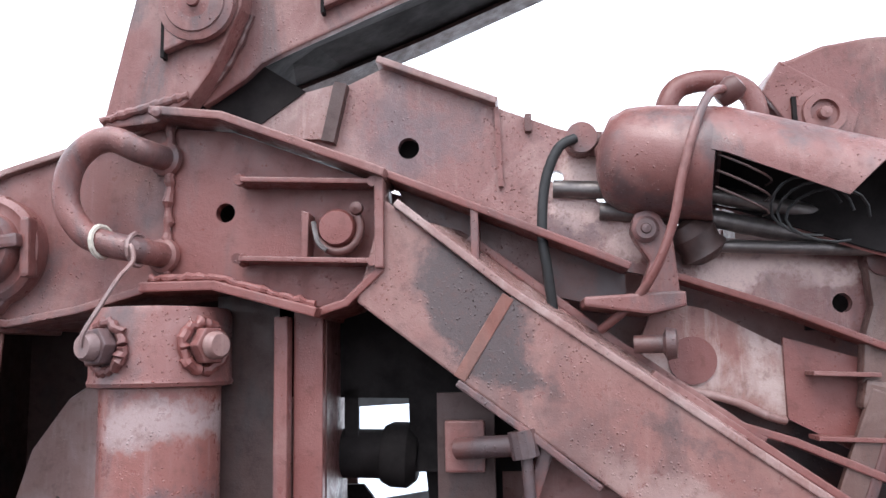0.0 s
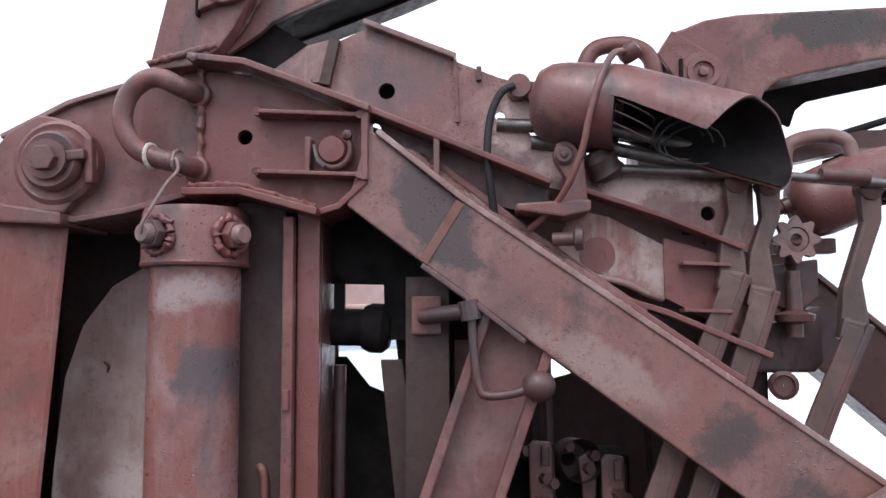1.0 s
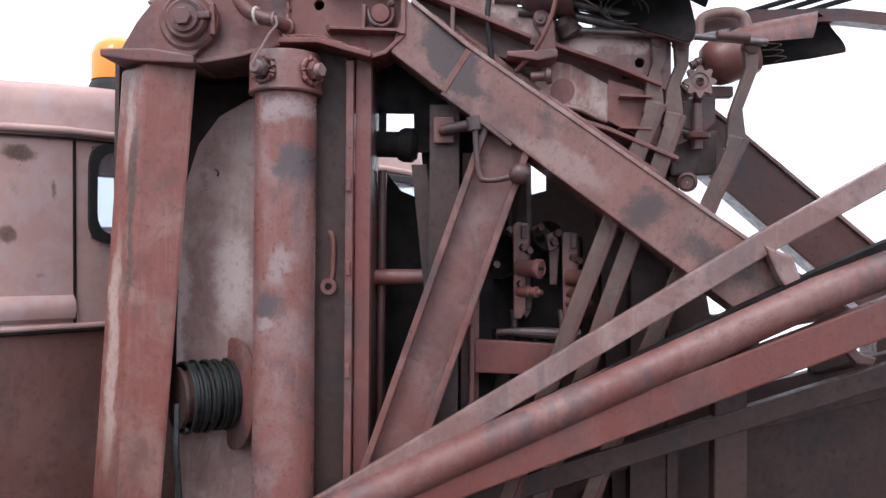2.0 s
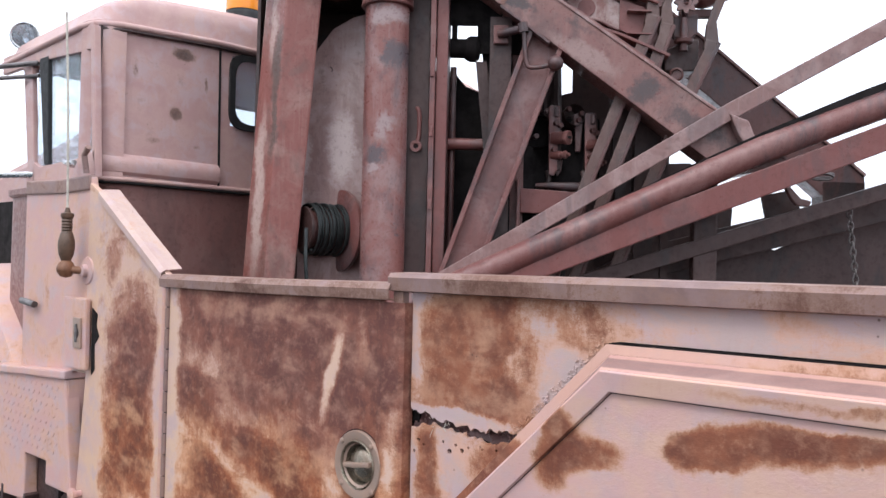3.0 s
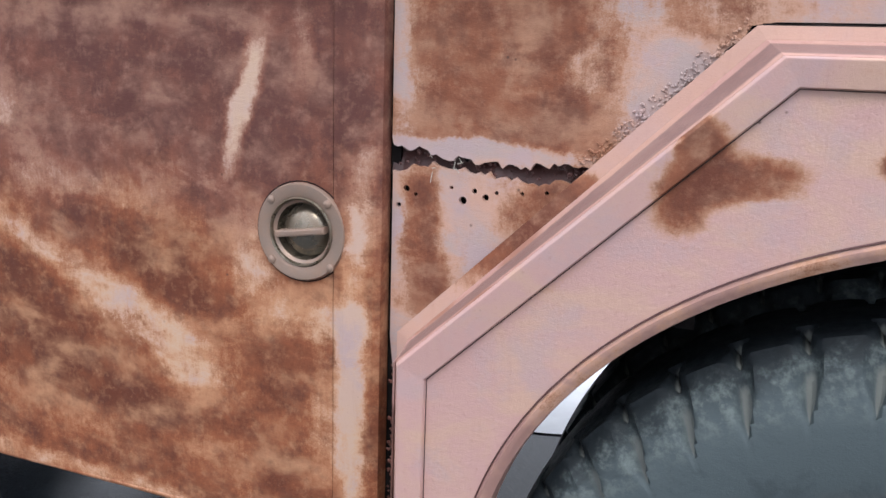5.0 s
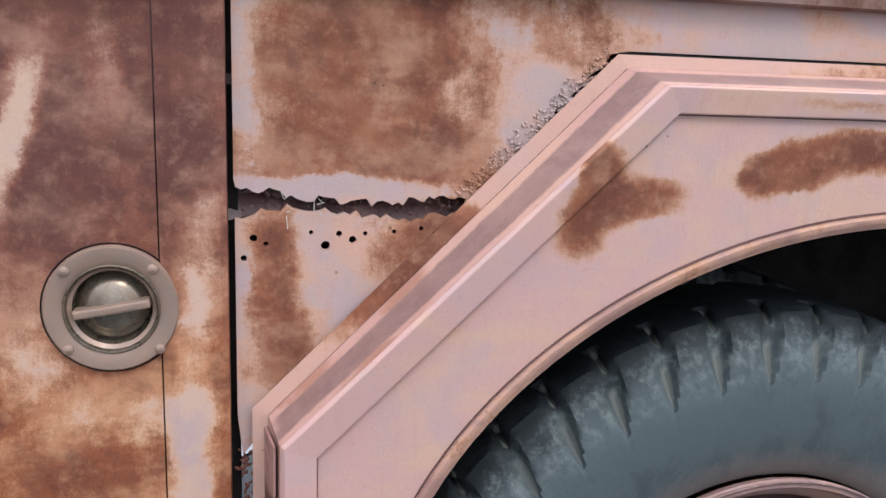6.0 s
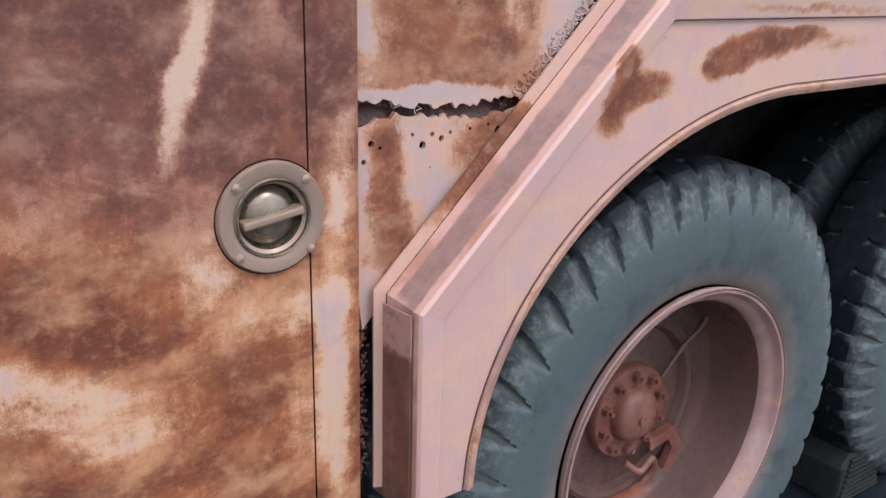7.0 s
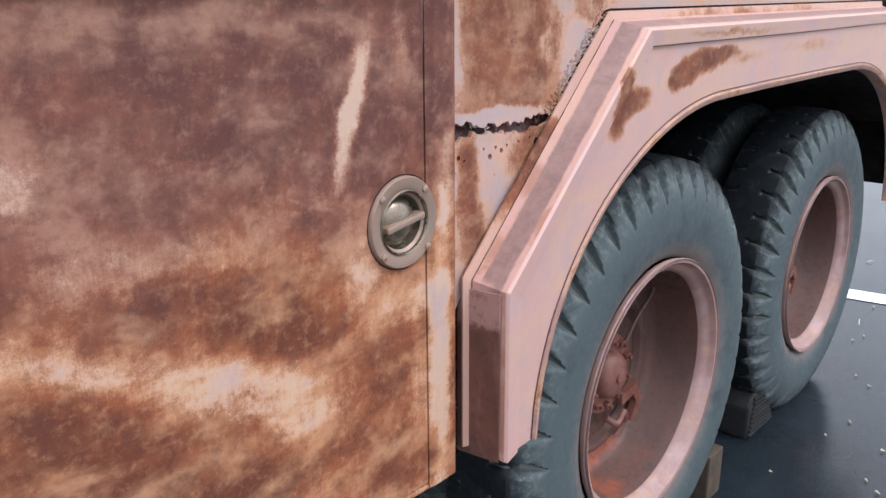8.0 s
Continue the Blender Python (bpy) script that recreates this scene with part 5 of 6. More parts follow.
part("column", leg_bm, oxide_paint("leg_paint", (.235, .080, .066), (.46, .33, .29), (.10, .075, .065), .30, .45, .25, .38, on_crane(.02, [(-.93, 2.14, .035, .14, 0, .8), (-.93, 1.93, .03, .10, 0, .7)]), on_crane(.02, [(-1.01, 1.75, .045, .30, 0, .8), (-.97, 2.25, .03, .14, 0, .6)])), leg, "red and pale streaked tapered column", .008)
part("cap_plate", prism(B(), [(-.998, 2.391), (-.92, 2.380), (-.792, 2.374), (-.792, 2.392), (-.89, 2.408), (-.998, 2.408)], -.012, .15), oxide, leg, bevel=.004)
part("clevis_ear", prism(B(), [(-.965, 2.401), (-.795, 2.394), (-.768, 2.43), (-.76, 2.49), (-.79, 2.535), (-.84, 2.545), (-.885, 2.52), (-.925, 2.47)], .006, .024), oxide, leg, bevel=.004)
part("clevis_back", prism(B(), [(-.975, 2.401), (-.82, 2.401), (-.82, 2.54), (-.88, 2.54), (-.945, 2.47)], .10, .13), oxide_dark, leg, bevel=.004)

tank = thing("curved_tank", (-.78, .46, 1.13), "pale curved sheet-metal tank behind the crane legs", "tank", CRANE)
tank_paint = oxide_paint("tank_primer", (.30, .19, .178), (.50, .40, .385), (.115, .055, .047), .45, .4, .2, .4, on_crane(.13, [(-.79, 1.62, .06, .07, 0, .9)]), on_crane(.13, [(-.79, 1.90, .06, .14, 0, .8), (-.95, 1.85, .06, .22, 4, .9), (-.95, 1.60, .07, .16, 0, .6)]))
shell_line = [(-.900, 1.13), (-.900, 1.80), (-.893, 1.99), (-.879, 2.14), (-.851, 2.228), (-.800, 2.297), (-.731, 2.337), (-.643, 2.358), (-.50, 2.365), (-.47, 2.30), (-.47, 1.13)]
part("shell", prism(B(), shell_line, .17, .46), tank_paint, tank, "pale rounded tank shell", bevel=.035, smooth=True)
# Added plates: the backing hides sky, the others keep light off the tank.
part("dark_backing", box(B(), -1.04, -.46, .47, .48, 1.13, 2.52), dark_shade_oxide, tank)
part("top_light_block", box(B(), -1.04, -.46, .16, .47, 2.43, 2.44), dark_shade_oxide, tank)
part("side_light_block", box(B(), -1.04, -1.03, .16, .47, 1.60, 2.43), dark_shade_oxide, tank)
part("scratch", tube(B(), curve_points([(-.80, .166, 2.165), (-.792, .164, 2.158), (-.794, .165, 2.148)]), .0018, 6), dark_shade_oxide, tank)

winch = thing("cable_winch", (-.80, .14, 1.55), "winch drum wound with dark wire rope", "winch", CRANE)
ax = Vector((-.78, -.62, 0)).normalized()
wc = Vector((-.752, .165, 1.638))
part("flange", lathe(B(), [(.0005, -.012), (.125, -.012), (.130, -.006), (.130, .004), (.120, .008), (.05, .010)], wc, ax, 40, False), oxide, winch, "brown drum flange", smooth=True)
part("drum", lathe(B(), [(.06, 0), (.06, .13), (.0005, .13)], wc, ax, 24, False), oxide_dark, winch)
coil = B()
rope = []
for k in range(13 * 20):
    a = k / 20 * math.tau
    s = ax.orthogonal().normalized()
    q = ax.cross(s)
    rope.append(wc + ax * (.012 + .0086 * k / 20) + (s * math.cos(a) + q * math.sin(a)) * (.076 + .005 * math.sin(k * .11) + .003 * math.sin(k * .37)))
tube(coil, rope, .0042, 6)
part("wire_rope", coil, wire_rope, winch, "coiled dark wire rope", smooth=True)
part("near_flange", lathe(B(), [(.0005, .126), (.07, .126), (.07, .134), (.0005, .134)], wc, ax, 36, False), dark_shade_oxide, winch, smooth=True)
part("rope_tail", tube(B(), [wc + ax * .10 + Vector((0, -.086, 0)), wc + ax * .12 + Vector((.02, -.09, -.1)), wc + ax * .10 + Vector((.03, -.08, -.5))], .006, 7), wire_rope, winch)
part("frame", box(B(), -.90, -.69, .24, .27, 1.13, 1.66), dark_shade_oxide, winch)

# diagonal brace from the head down to the rear
brace = thing("diagonal_brace", (.85, .03, 1.13), "heavy diagonal box-section brace with a welded top strip", "crane brace", CRANE)
worn_brace = oxide_paint("worn_brace_paint", (.205, .092, .080), (.28, .18, .163), (.060, .046, .047), .45, .5, 1.3, .36,
                         on_crane(-.01, [(-.238, 2.385, .055, .085, -30, 1.15), (-.20, 2.31, .09, .018, 35, .55), (-.02, 2.255, .10, .012, 35, .5), (.165, 2.065, .055, .055, 35, .8), (.30, 1.97, .10, .04, 35, .7), (.45, 1.90, .10, .04, 35, .5)]),
                         on_crane(-.01, [(-.04, 2.19, .12, .03, 35, .6), (.03, 2.13, .10, .03, 35, .5)]))
part("upper_box", prism(B(), [(-.335, 2.512), (-.199, 2.401), (-.255, 2.312), (-.367, 2.398)], -.006, .10), worn_brace, brace, bevel=.003)
part("lower_box", prism(B(), [(-.196, 2.402), (.60, 1.846), (.42, 1.812), (-.251, 2.309)], -.012, .105), worn_brace, brace, bevel=.003)
part("top_strip", bar(B(), [(-.322, 2.507), (-.199, 2.407), (.60, 1.850)], .009, -.016, .11), wet_oxide, brace, bevel=.002)
part("top_plate", sheet(B(), [[(-.290, -.008, 2.485), (-.199, -.008, 2.413), (-.09, -.008, 2.337), (.04, -.008, 2.247)], [(-.252, .050, 2.482), (-.188, .050, 2.431), (-.09, .050, 2.358), (.065, .050, 2.249)]], .004), wet_oxide, brace, "wet dusty top plate")
part("upper_strip", bar(B(), [(-.244, 2.472), (-.088, 2.352), (.07, 2.240)], .010, .030, .085), oxide, brace, bevel=.002)
part("cover_strip", bar(B(), [(-.05, 2.315), (.18, 2.155), (.20, 2.142)], .009, .0, .07), oxide, brace, bevel=.002)
part("weld_plate", bar(B(), [(-.200, 2.400), (-.255, 2.313)], .014, -.0135, -.004), hub_red, brace, "rusty red weld seam", .001)
part("lower_strip", bar(B(), [(-.257, 2.309), (-.18, 2.253), (-.11, 2.198)], .008, -.017, .02), oxide, brace, bevel=.002)
part("foot", box(B(), .33, .40, .04, .09, 1.13, 1.84), dark_shade_oxide, brace, bevel=.006)

far_brace = thing("diagonal_brace", (.93, .50, 1.13), "dark red diagonal brace on the far side of the crane", "crane brace", CRANE)
part("box", prism(B(), [(.137, 2.587), (.485, 2.308), (1.00, 1.868), (1.00, 1.68), (.475, 2.138), (.137, 2.41)], .45, .55), oxide_dark, far_brace, bevel=.004)
part("top_strip", bar(B(), [(.137, 2.592), (.485, 2.313), (1.00, 1.873)], .010, .44, .56), oxide_pale, far_brace, bevel=.002)
part("foot", box(B(), .86, 1.0, .45, .55, 1.13, 1.85), dark_shade_oxide, far_brace)

# boom behind the head
boom = thing("crane_boom", (.3, .14, 1.13), "long flat-sided crane boom with round holes, behind the head", "crane boom", CRANE)
# Pale spots on the right part put wet sky glare into the colour.
boom_paint = oxide_paint("boom_paint_with_sky_glare", (.195, .085, .077), (.56, .40, .365), (.105, .075, .083), .30, .6, .9, .28, on_crane(.066, [(-.30, 2.60, .09, .06, -20, .6)]), on_crane(.066, [(-.11, 2.535, .05, .06, 0, .8), (-.03, 2.47, .05, .03, -30, .8), (.07, 2.43, .08, .03, -20, .9), (.17, 2.42, .05, .02, -20, .6)]))
boom_pts = [(-.50, 2.600), (-.50, 2.640), (-.402, 2.664), (-.346, 2.689), (-.212, 2.634), (-.140, 2.605), (-.085, 2.588), (-.04, 2.535), (.0, 2.470), (.24, 2.452), (.24, 2.325), (.172, 2.351), (-.015, 2.420), (-.068, 2.432), (-.34, 2.545)]
part("side_plate", holed(B(), boom_pts, [(-.316, 2.587, .0130), (.172, 2.389, .0110), (-.140, 2.545, .008), (-.088, 2.520, .008)], .062, .074), boom_paint, boom)
part("hole_shadow", box(B(), -.36, -.28, .092, .096, 2.55, 2.62), grime_shade, boom)
part("hole_shadow", box(B(), .14, .20, .092, .096, 2.36, 2.41), grime_shade, boom)
part("top_edge", bar(B(), [(-.352, 2.696), (-.208, 2.637)], .009, .045, .14), oxide_pale, boom, "wet pale top edge", bevel=.002)
part("joint_strip", bar(B(), [(-.209, 2.632), (-.206, 2.535)], .006, .056, .064), oxide, boom)
part("notch_tab", box(B(), -.176, -.168, .054, .064, 2.600, 2.622), oxide_dark, boom, bevel=.001)
part("worn_joint", bar(B(), [(-.396, 2.668), (-.412, 2.596)], .016, .046, .062), dark_shade_oxide, boom, "dark greasy joint")
part("wet_plate", prism(B(), [(-.50, 2.604), (-.50, 2.645), (-.404, 2.668), (-.418, 2.600)], .052, .060), wet_oxide, boom, "wet dusty plate beside the joint")
part("lower_flange", bar(B(), [(-.336, 2.543), (-.228, 2.498), (-.068, 2.430)], .009, -.004, .07), oxide_red, boom, "flange with a rough upper edge", bevel=.002)
part("lower_flange", bar(B(), [(-.015, 2.422), (.098, 2.383), (.215, 2.334)], .008, .03, .07), oxide_red, boom, bevel=.002)
part("flange_web", prism(B(), [(-.33, 2.538), (-.068, 2.426), (-.068, 2.385), (-.20, 2.415), (-.30, 2.48)], .050, .058), oxide_dark, boom)
part("stiffener", box(B(), -.240, -.231, -.002, .056, 2.44, 2.500), oxide, boom, bevel=.002)
part("end_cap", tube(B(), [(-.112, .03, 2.584), (-.112, .075, 2.584)], .018, 18), oxide, boom, smooth=True)
part("cap_bolt", lathe(B(), [(.012, .02), (.012, -.006), (.006, -.012), (.0005, -.012)], (-.085, .03, 2.565), (.6, -1, .1), 12, False), oxide, boom, smooth=True)
for z, u in ((2.527, -.145), (2.499, -.092)):
    part("hydraulic_line", tube(B(), [(u, .058, z + .003), (.02, .045, z - .010), (.28, .06, z - .065)], .0105, 12), dull_steel, boom, "steel hydraulic pipe", smooth=True)
part("lower_plate", prism(B(), [(-.055, 2.345), (-.032, 2.398), (.023, 2.386), (.108, 2.340), (.200, 2.318), (.24, 2.20), (.104, 2.262), (.048, 2.284), (-.034, 2.300)], .066, .076), scraped, boom, "pale scraped lower plate")
part("oval_patch", lathe(B(), [(.0005, -.002), (.027, -.002), (.027, .002)], (.005, .0655, 2.328), (0, 1, 0), 28, False), oxide_red, boom, "dark red round patch")
part("plate_lip", tube(B(), curve_points([(-.012, .055, 2.297), (.04, .045, 2.284), (.075, .050, 2.268), (.100, .060, 2.260)]), .005, 10), oxide_pale, boom, "bent pale lip", smooth=True)
part("side_panel", prism(B(), [(.104, 2.352), (.215, 2.318), (.24, 2.19), (.104, 2.262)], .060, .066), oxide_red, boom)
part("under_flange", bar(B(), [(.03, 2.262), (.10, 2.240), (.25, 2.176)], .009, .03, .08), oxide, boom, bevel=.002)
for z in (2.312, 2.243):
    part("rib", bar(B(), [(.125, z), (.195, z - .003)], .005, .03, .064), oxide, boom, bevel=.001)
part("back_plate", prism(B(), [(-.42, 2.57), (-.06, 2.45), (.24, 2.40), (.24, 2.10), (.1, 2.15), (-.2, 2.32), (-.34, 2.42)], .12, .13), oxide_dark, boom)
part("foot", box(B(), .17, .25, .14, .20, 1.13, 2.3), dark_shade_oxide, boom)

# upper arm hinged on the head
arm = thing("upper_arm", (-.60, .05, 2.62), "thick hinged upper arm with a round pivot, open underneath", "crane arm", CRANE)
part("pivot_plate", prism(B(), [(-.668, 2.606), (-.600, 2.612), (-.564, 2.636), (-.540, 2.668), (-.518, 2.712), (-.503, 2.748), (-.498, 2.79), (-.508, 2.83), (-.545, 2.855), (-.595, 2.84), (-.625, 2.795)], -.006, .03), oxide, arm, "wet plate round the pivot", bevel=.003)
near_line = [(-.560, 2.640), (-.540, 2.652), (-.509, 2.672), (-.490, 2.690), (-.455, 2.706), (-.325, 2.760), (.55, 3.105)]
part("near_side", prism(B(), near_line + [(.50, 3.26), (-.40, 2.94), (-.56, 2.87), (-.59, 2.70)], .03, .044), oxide, arm, bevel=.003)
far_line = [(-.660, 2.700), (-.640, 2.704), (-.584, 2.718), (-.520, 2.738), (-.438, 2.767), (-.319, 2.811), (.55, 3.17)]
# Dark far side and black floor carry the shade inside the arm.
part("far_side", prism(B(), far_line + [(.5, 3.30), (-.4, 2.95), (-.62, 2.85)], .30, .315), dark_shade_oxide, arm)
part("inner_floor", sheet(B(), [[(u, .044, z + .012) for u, z in near_line], [(u, .16, (z + w) / 2 + .03) for (u, z), (q, w) in zip(near_line, far_line)], [(u, .30, z + .012) for u, z in far_line]], .006), grime_shade, arm, "inside of the arm, shade painted in as black")
part("under_edge", sheet(B(), [[(u, .27, z + .002) for u, z in far_line], [(u, .318, z) for u, z in far_line]], .006), dark_shade_oxide, arm)
part("base_weld", bead([(-.668, -.006, 2.616), (-.62, -.008, 2.628), (-.564, -.006, 2.643)], .005, .002, 9), oxide, arm)
part("edge_weld", bead([(-.560, .026, 2.650), (-.536, .026, 2.676), (-.514, .026, 2.716), (-.500, .026, 2.75)], .004, .0015, 19), oxide_dark, arm)
part("pivot_disc", lathe(B(), [(.046, .0), (.045, -.008), (.036, -.010), (.035, -.012), (.020, -.013), (.0005, -.014)], (-.552, -.014, 2.748), seg=36, cap=False), oxide, arm, "round pivot disc", smooth=True)
for u, z, y in ((-.552, 2.748, -.020), (-.372, 2.808, .016)):
    drop = [(u + .038 * math.cos(a), z + .038 * math.sin(a)) for a in [math.radians(-60 + 12 * i) for i in range(21)]] + [(u - .038, z - .056)]
    keeper = part("keeper_plate", prism(B(), drop, y, y + .014), oxide, arm, "teardrop keeper plate", .003)
    part("bolt", lathe(B(), [(.026, 0), (.025, -.006), (.008, -.009), (.007, -.013), (.0005, -.014)], (u, y, z), seg=22, cap=False), oxide_red, keeper, smooth=True)
    part("slot", box(B(), u - .042, u - .038, y + .002, y + .016, z - .062, z + .004), grime_shade, keeper)
part("seat", prism(B(), [(-.63, 2.625), (-.50, 2.618), (-.44, 2.66), (-.50, 2.70), (-.56, 2.69)], .05, .29), grime_shade, arm)

# matching arm and loop on the far side
far_arm = thing("far_arm", (.2, .2, 1.13), "second crane arm with a round pivot, curving away", "crane arm", CRANE @ Matrix.Translation((-.006, -.045, .017)))
curve = [(.275, 2.545), (.285, 2.572), (.305, 2.588), (.350, 2.598), (.51, 2.629), (1.3, 2.76)]
far_arm_paint = oxide_paint("mouldy_arm_paint", (.165, .060, .053), (.27, .16, .14), (.042, .036, .034), .55, .55, .5, .38, on_crane(.10, [(.35, 2.70, .08, .022, 0, .8), (.42, 2.68, .12, .03, 4, .7), (.19, 2.715, .07, .016, 0, .7), (.58, 2.715, .14, .03, 0, .6)]))
part("arm_plate", prism(B(), [(.117, 2.632), (.140, 2.670), (.160, 2.676), (.195, 2.690), (.25, 2.698), (.51, 2.706), (1.3, 2.80)] + curve[::-1] + [(.222, 2.560)], .15, .22), far_arm_paint, far_arm, bevel=.004)
part("rear_lip", prism(B(), [(u + .088, z - .004) for u, z in curve] + [(u + .02, z + .03) for u, z in curve[::-1]], .262, .272), grime_shade, far_arm)
part("pivot_boss", lathe(B(), [(.034, 0), (.034, -.012), (.026, -.013), (.025, -.018), (.017, -.018), (.016, -.013), (.008, -.013), (.007, -.022), (.0005, -.023)], (.186, .15, 2.600), seg=28, cap=False), oxide, far_arm, smooth=True)
part("pivot_plate", prism(B(), [(.117, 2.632), (.140, 2.670), (.20, 2.632), (.228, 2.600), (.215, 2.565), (.17, 2.555)], .140, .15), oxide, far_arm, bevel=.002)
part("keeper", bar(B(), [(.152, 2.622), (.152, 2.59)], .005, .134, .141), grime_shade, far_arm)
part("pillar", prism(B(), [(.10, 2.63), (.24, 2.56), (.28, 2.2), (.30, 1.13), (.16, 1.13), (.10, 2.2)], .24, .30), dark_shade_oxide, far_arm)
part("lifting_loop", tube(B(), curve_points([(-.002, .15, 2.58), (.002, .14, 2.615), (.020, .14, 2.642), (.064, .14, 2.648), (.098, .14, 2.634), (.110, .14, 2.606), (.112, .15, 2.57)]), .0135, 14), oxide, far_arm, "bent steel lifting loop", smooth=True)


# ---- lamps ----
def shell_visor(bm, length, radius, seg=28, thick=.003):
    """A hood: the upper part of a tube, its far side hanging lower, the near corner of its mouth rounded."""
    rows = []
    for k in range(17):
        s = k / 16
        near = 178 + 14 * s
        far = -40 - 12 * min(1, s * 1.5)
        ring = []
        for j in range(seg + 1):
            w = j / seg
            a = radians(far + (near - far) * w)
            cut = .36 * max(0, (w - .45) / .55) ** 1.35 - .30 * (max(0, .56 - w) / .56) ** .8 + .14 * (max(0, .22 - w) / .22) ** 2
            x = length * s * (1 - cut)
            ring.append((x, radius * math.cos(a), radius * math.sin(a) - .20 * max(0, x - .015)))
        rows.append(ring)
    return sheet(bm, rows, thick)


def floodlight(base, spot, tilt, turn, label, size=1.0):
    lamp = thing("floodlight", base, label, "floodlight", spot, group="floodlights on the crane")
    turn_m = Matrix.Translation(base) @ Matrix.Rotation(radians(turn), 4, "Z") @ Matrix.Rotation(radians(tilt), 4, "Y") @ Matrix.Diagonal((size, size, size, 1))

    def put(name, bm, material, label="", **k):
        bmesh.ops.transform(bm, matrix=turn_m, verts=bm.verts)
        return part(name, bm, material, lamp, label, **k)

    body = put("housing", lathe(B(), [(.0005, -.076), (.03, -.074), (.052, -.064), (.062, -.046), (.066, -.02), (.067, .056), (.065, .062), (.060, .062), (.058, .05), (.0005, .04)], (0, 0, 0), (1, 0, 0), 40, False), oxide, "rounded red oxide lamp housing", smooth=True)
    visor = shell_visor(B(), .222, .0665)
    bmesh.ops.translate(visor, verts=visor.verts, vec=(.056, 0, 0))
    hood = put("visor", visor, oxide, "long hood with a scooped end", smooth=True)
    # Black inner shell puts the shade inside the hood into its colour.
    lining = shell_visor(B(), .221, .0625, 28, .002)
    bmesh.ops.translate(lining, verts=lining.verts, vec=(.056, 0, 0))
    put("lining", lining, grime_shade, "inside of the hood, blackened for its shade", smooth=True).parent = hood
    put("lamp_glass", lathe(B(), [(.055, .045), (.03, .058), (.0005, .062)], (0, 0, 0), (1, 0, 0), 24, False), glass, smooth=True)
    for k in range(3):
        x, lift_z = .066, -.014 - .018 * k
        put("guard_wire", tube(B(), curve_points([(x, -.060, lift_z + .012), (x + .030, -.064, lift_z), (x + .055, -.050, lift_z - .010), (x + .050, .02, lift_z - .004)]), .0013, 6), dark_shade_oxide)
    put("rear_gland", lathe(B(), [(.013, -.105), (.013, -.090), (.016, -.088), (.016, -.074), (.020, -.066)], (0, 0, .018), (1, 0, 0), 14), oxide_dark, smooth=True)
    return lamp


flood = floodlight((-.03, .065, 2.540), CRANE @ Matrix.Translation((.008, -.035, .011)), 8.5, -15, "red oxide floodlight with a long hood, clamped to the boom", .95)
part("strap", tube(B(), curve_points([(.034, .04, 2.614), (.012, .008, 2.598), (-.008, -.006, 2.560), (-.024, -.006, 2.508), (-.034, .0, 2.462), (-.052, .01, 2.415), (-.075, .03, 2.380), (-.108, .06, 2.352)]), .0050, 8), oxide, flood, "bent conduit over the lamp", smooth=True)
part("top_gland", lathe(B(), [(.0005, -.020), (.010, -.018), (.013, -.010), (.015, .004), (.011, .012), (.0005, .014)], (.046, .05, 2.616), (.5, -.2, .4), 16, False), oxide_dark, flood, smooth=True)
part("cable", tube(B(), curve_points([(-.128, .06, 2.570), (-.148, .05, 2.556), (-.164, .045, 2.516), (-.169, .045, 2.46), (-.164, .05, 2.415), (-.158, .06, 2.36)]), .0058, 8), black_rubber, flood, "black supply cable", smooth=True)
part("bracket", prism(B(), [(-.070, 2.470), (-.066, 2.480), (-.052, 2.484), (-.040, 2.478), (-.026, 2.452), (-.021, 2.388), (-.067, 2.388), (-.052, 2.425), (-.068, 2.450)], .050, .072), oxide, flood, bevel=.004)
part("bracket_boss", lathe(B(), [(.0150, .02), (.0150, -.004), (.011, -.008), (.006, -.008), (.005, -.011), (.0005, -.012)], (-.056, .050, 2.461), seg=20, cap=False), oxide, flood, smooth=True)
part("foot_plate", prism(B(), [(-.128, 2.386), (-.040, 2.390), (-.021, 2.390), (-.021, 2.374), (-.06, 2.366), (-.128, 2.376)], .02, .095), oxide, flood, bevel=.003)
part("foot_bolt", lathe(B(), [(.010, 0), (.010, .03), (.018, .034), (.016, .044), (.0005, .046)], (-.075, .04, 2.335), (.9, -.2, .0), 12, False), oxide_dark, flood, smooth=True)
part("clamp_lump", lathe(B(), [(.0005, -.026), (.016, -.022), (.026, -.008), (.024, .008), (.028, .016), (.014, .026), (.0005, .028)], (.004, .075, 2.452), (.5, .2, -.8), 14, False), dark_shade_oxide, flood, "greasy clamp lump under the lamp", smooth=True)
loops = B()
lr = random.Random(7)
for k in range(3):
    c = Vector((.10 + .012 * k, .0, 2.475 - .004 * k))
    tube(loops, [c + Vector((.035 * math.cos(a) * (1 + .1 * k), .01 * math.sin(2 * a + k), .028 * math.sin(a) - .003 * k)) for a in [j * math.tau / 16 for j in range(12 + k)]], .0016, 6)
part("loose_wire", loops, black_rubber, flood, "loose loops of wire")
flood2 = floodlight((.46, .22, 2.395), CRANE @ Matrix.Translation((-.06, -.04, .032)), -22, 0, "second floodlight, partly hidden behind the levers", .85)
part("stay", box(B(), .37, .47, .22, .25, 2.305, 2.33), oxide_dark, flood2, bevel=.003)
part("grip", tube(B(), curve_points([(.385, .20, 2.44), (.388, .20, 2.475), (.41, .20, 2.490), (.455, .20, 2.496), (.485, .20, 2.485), (.495, .20, 2.455)]), .012, 10), oxide_pale, flood2, smooth=True)

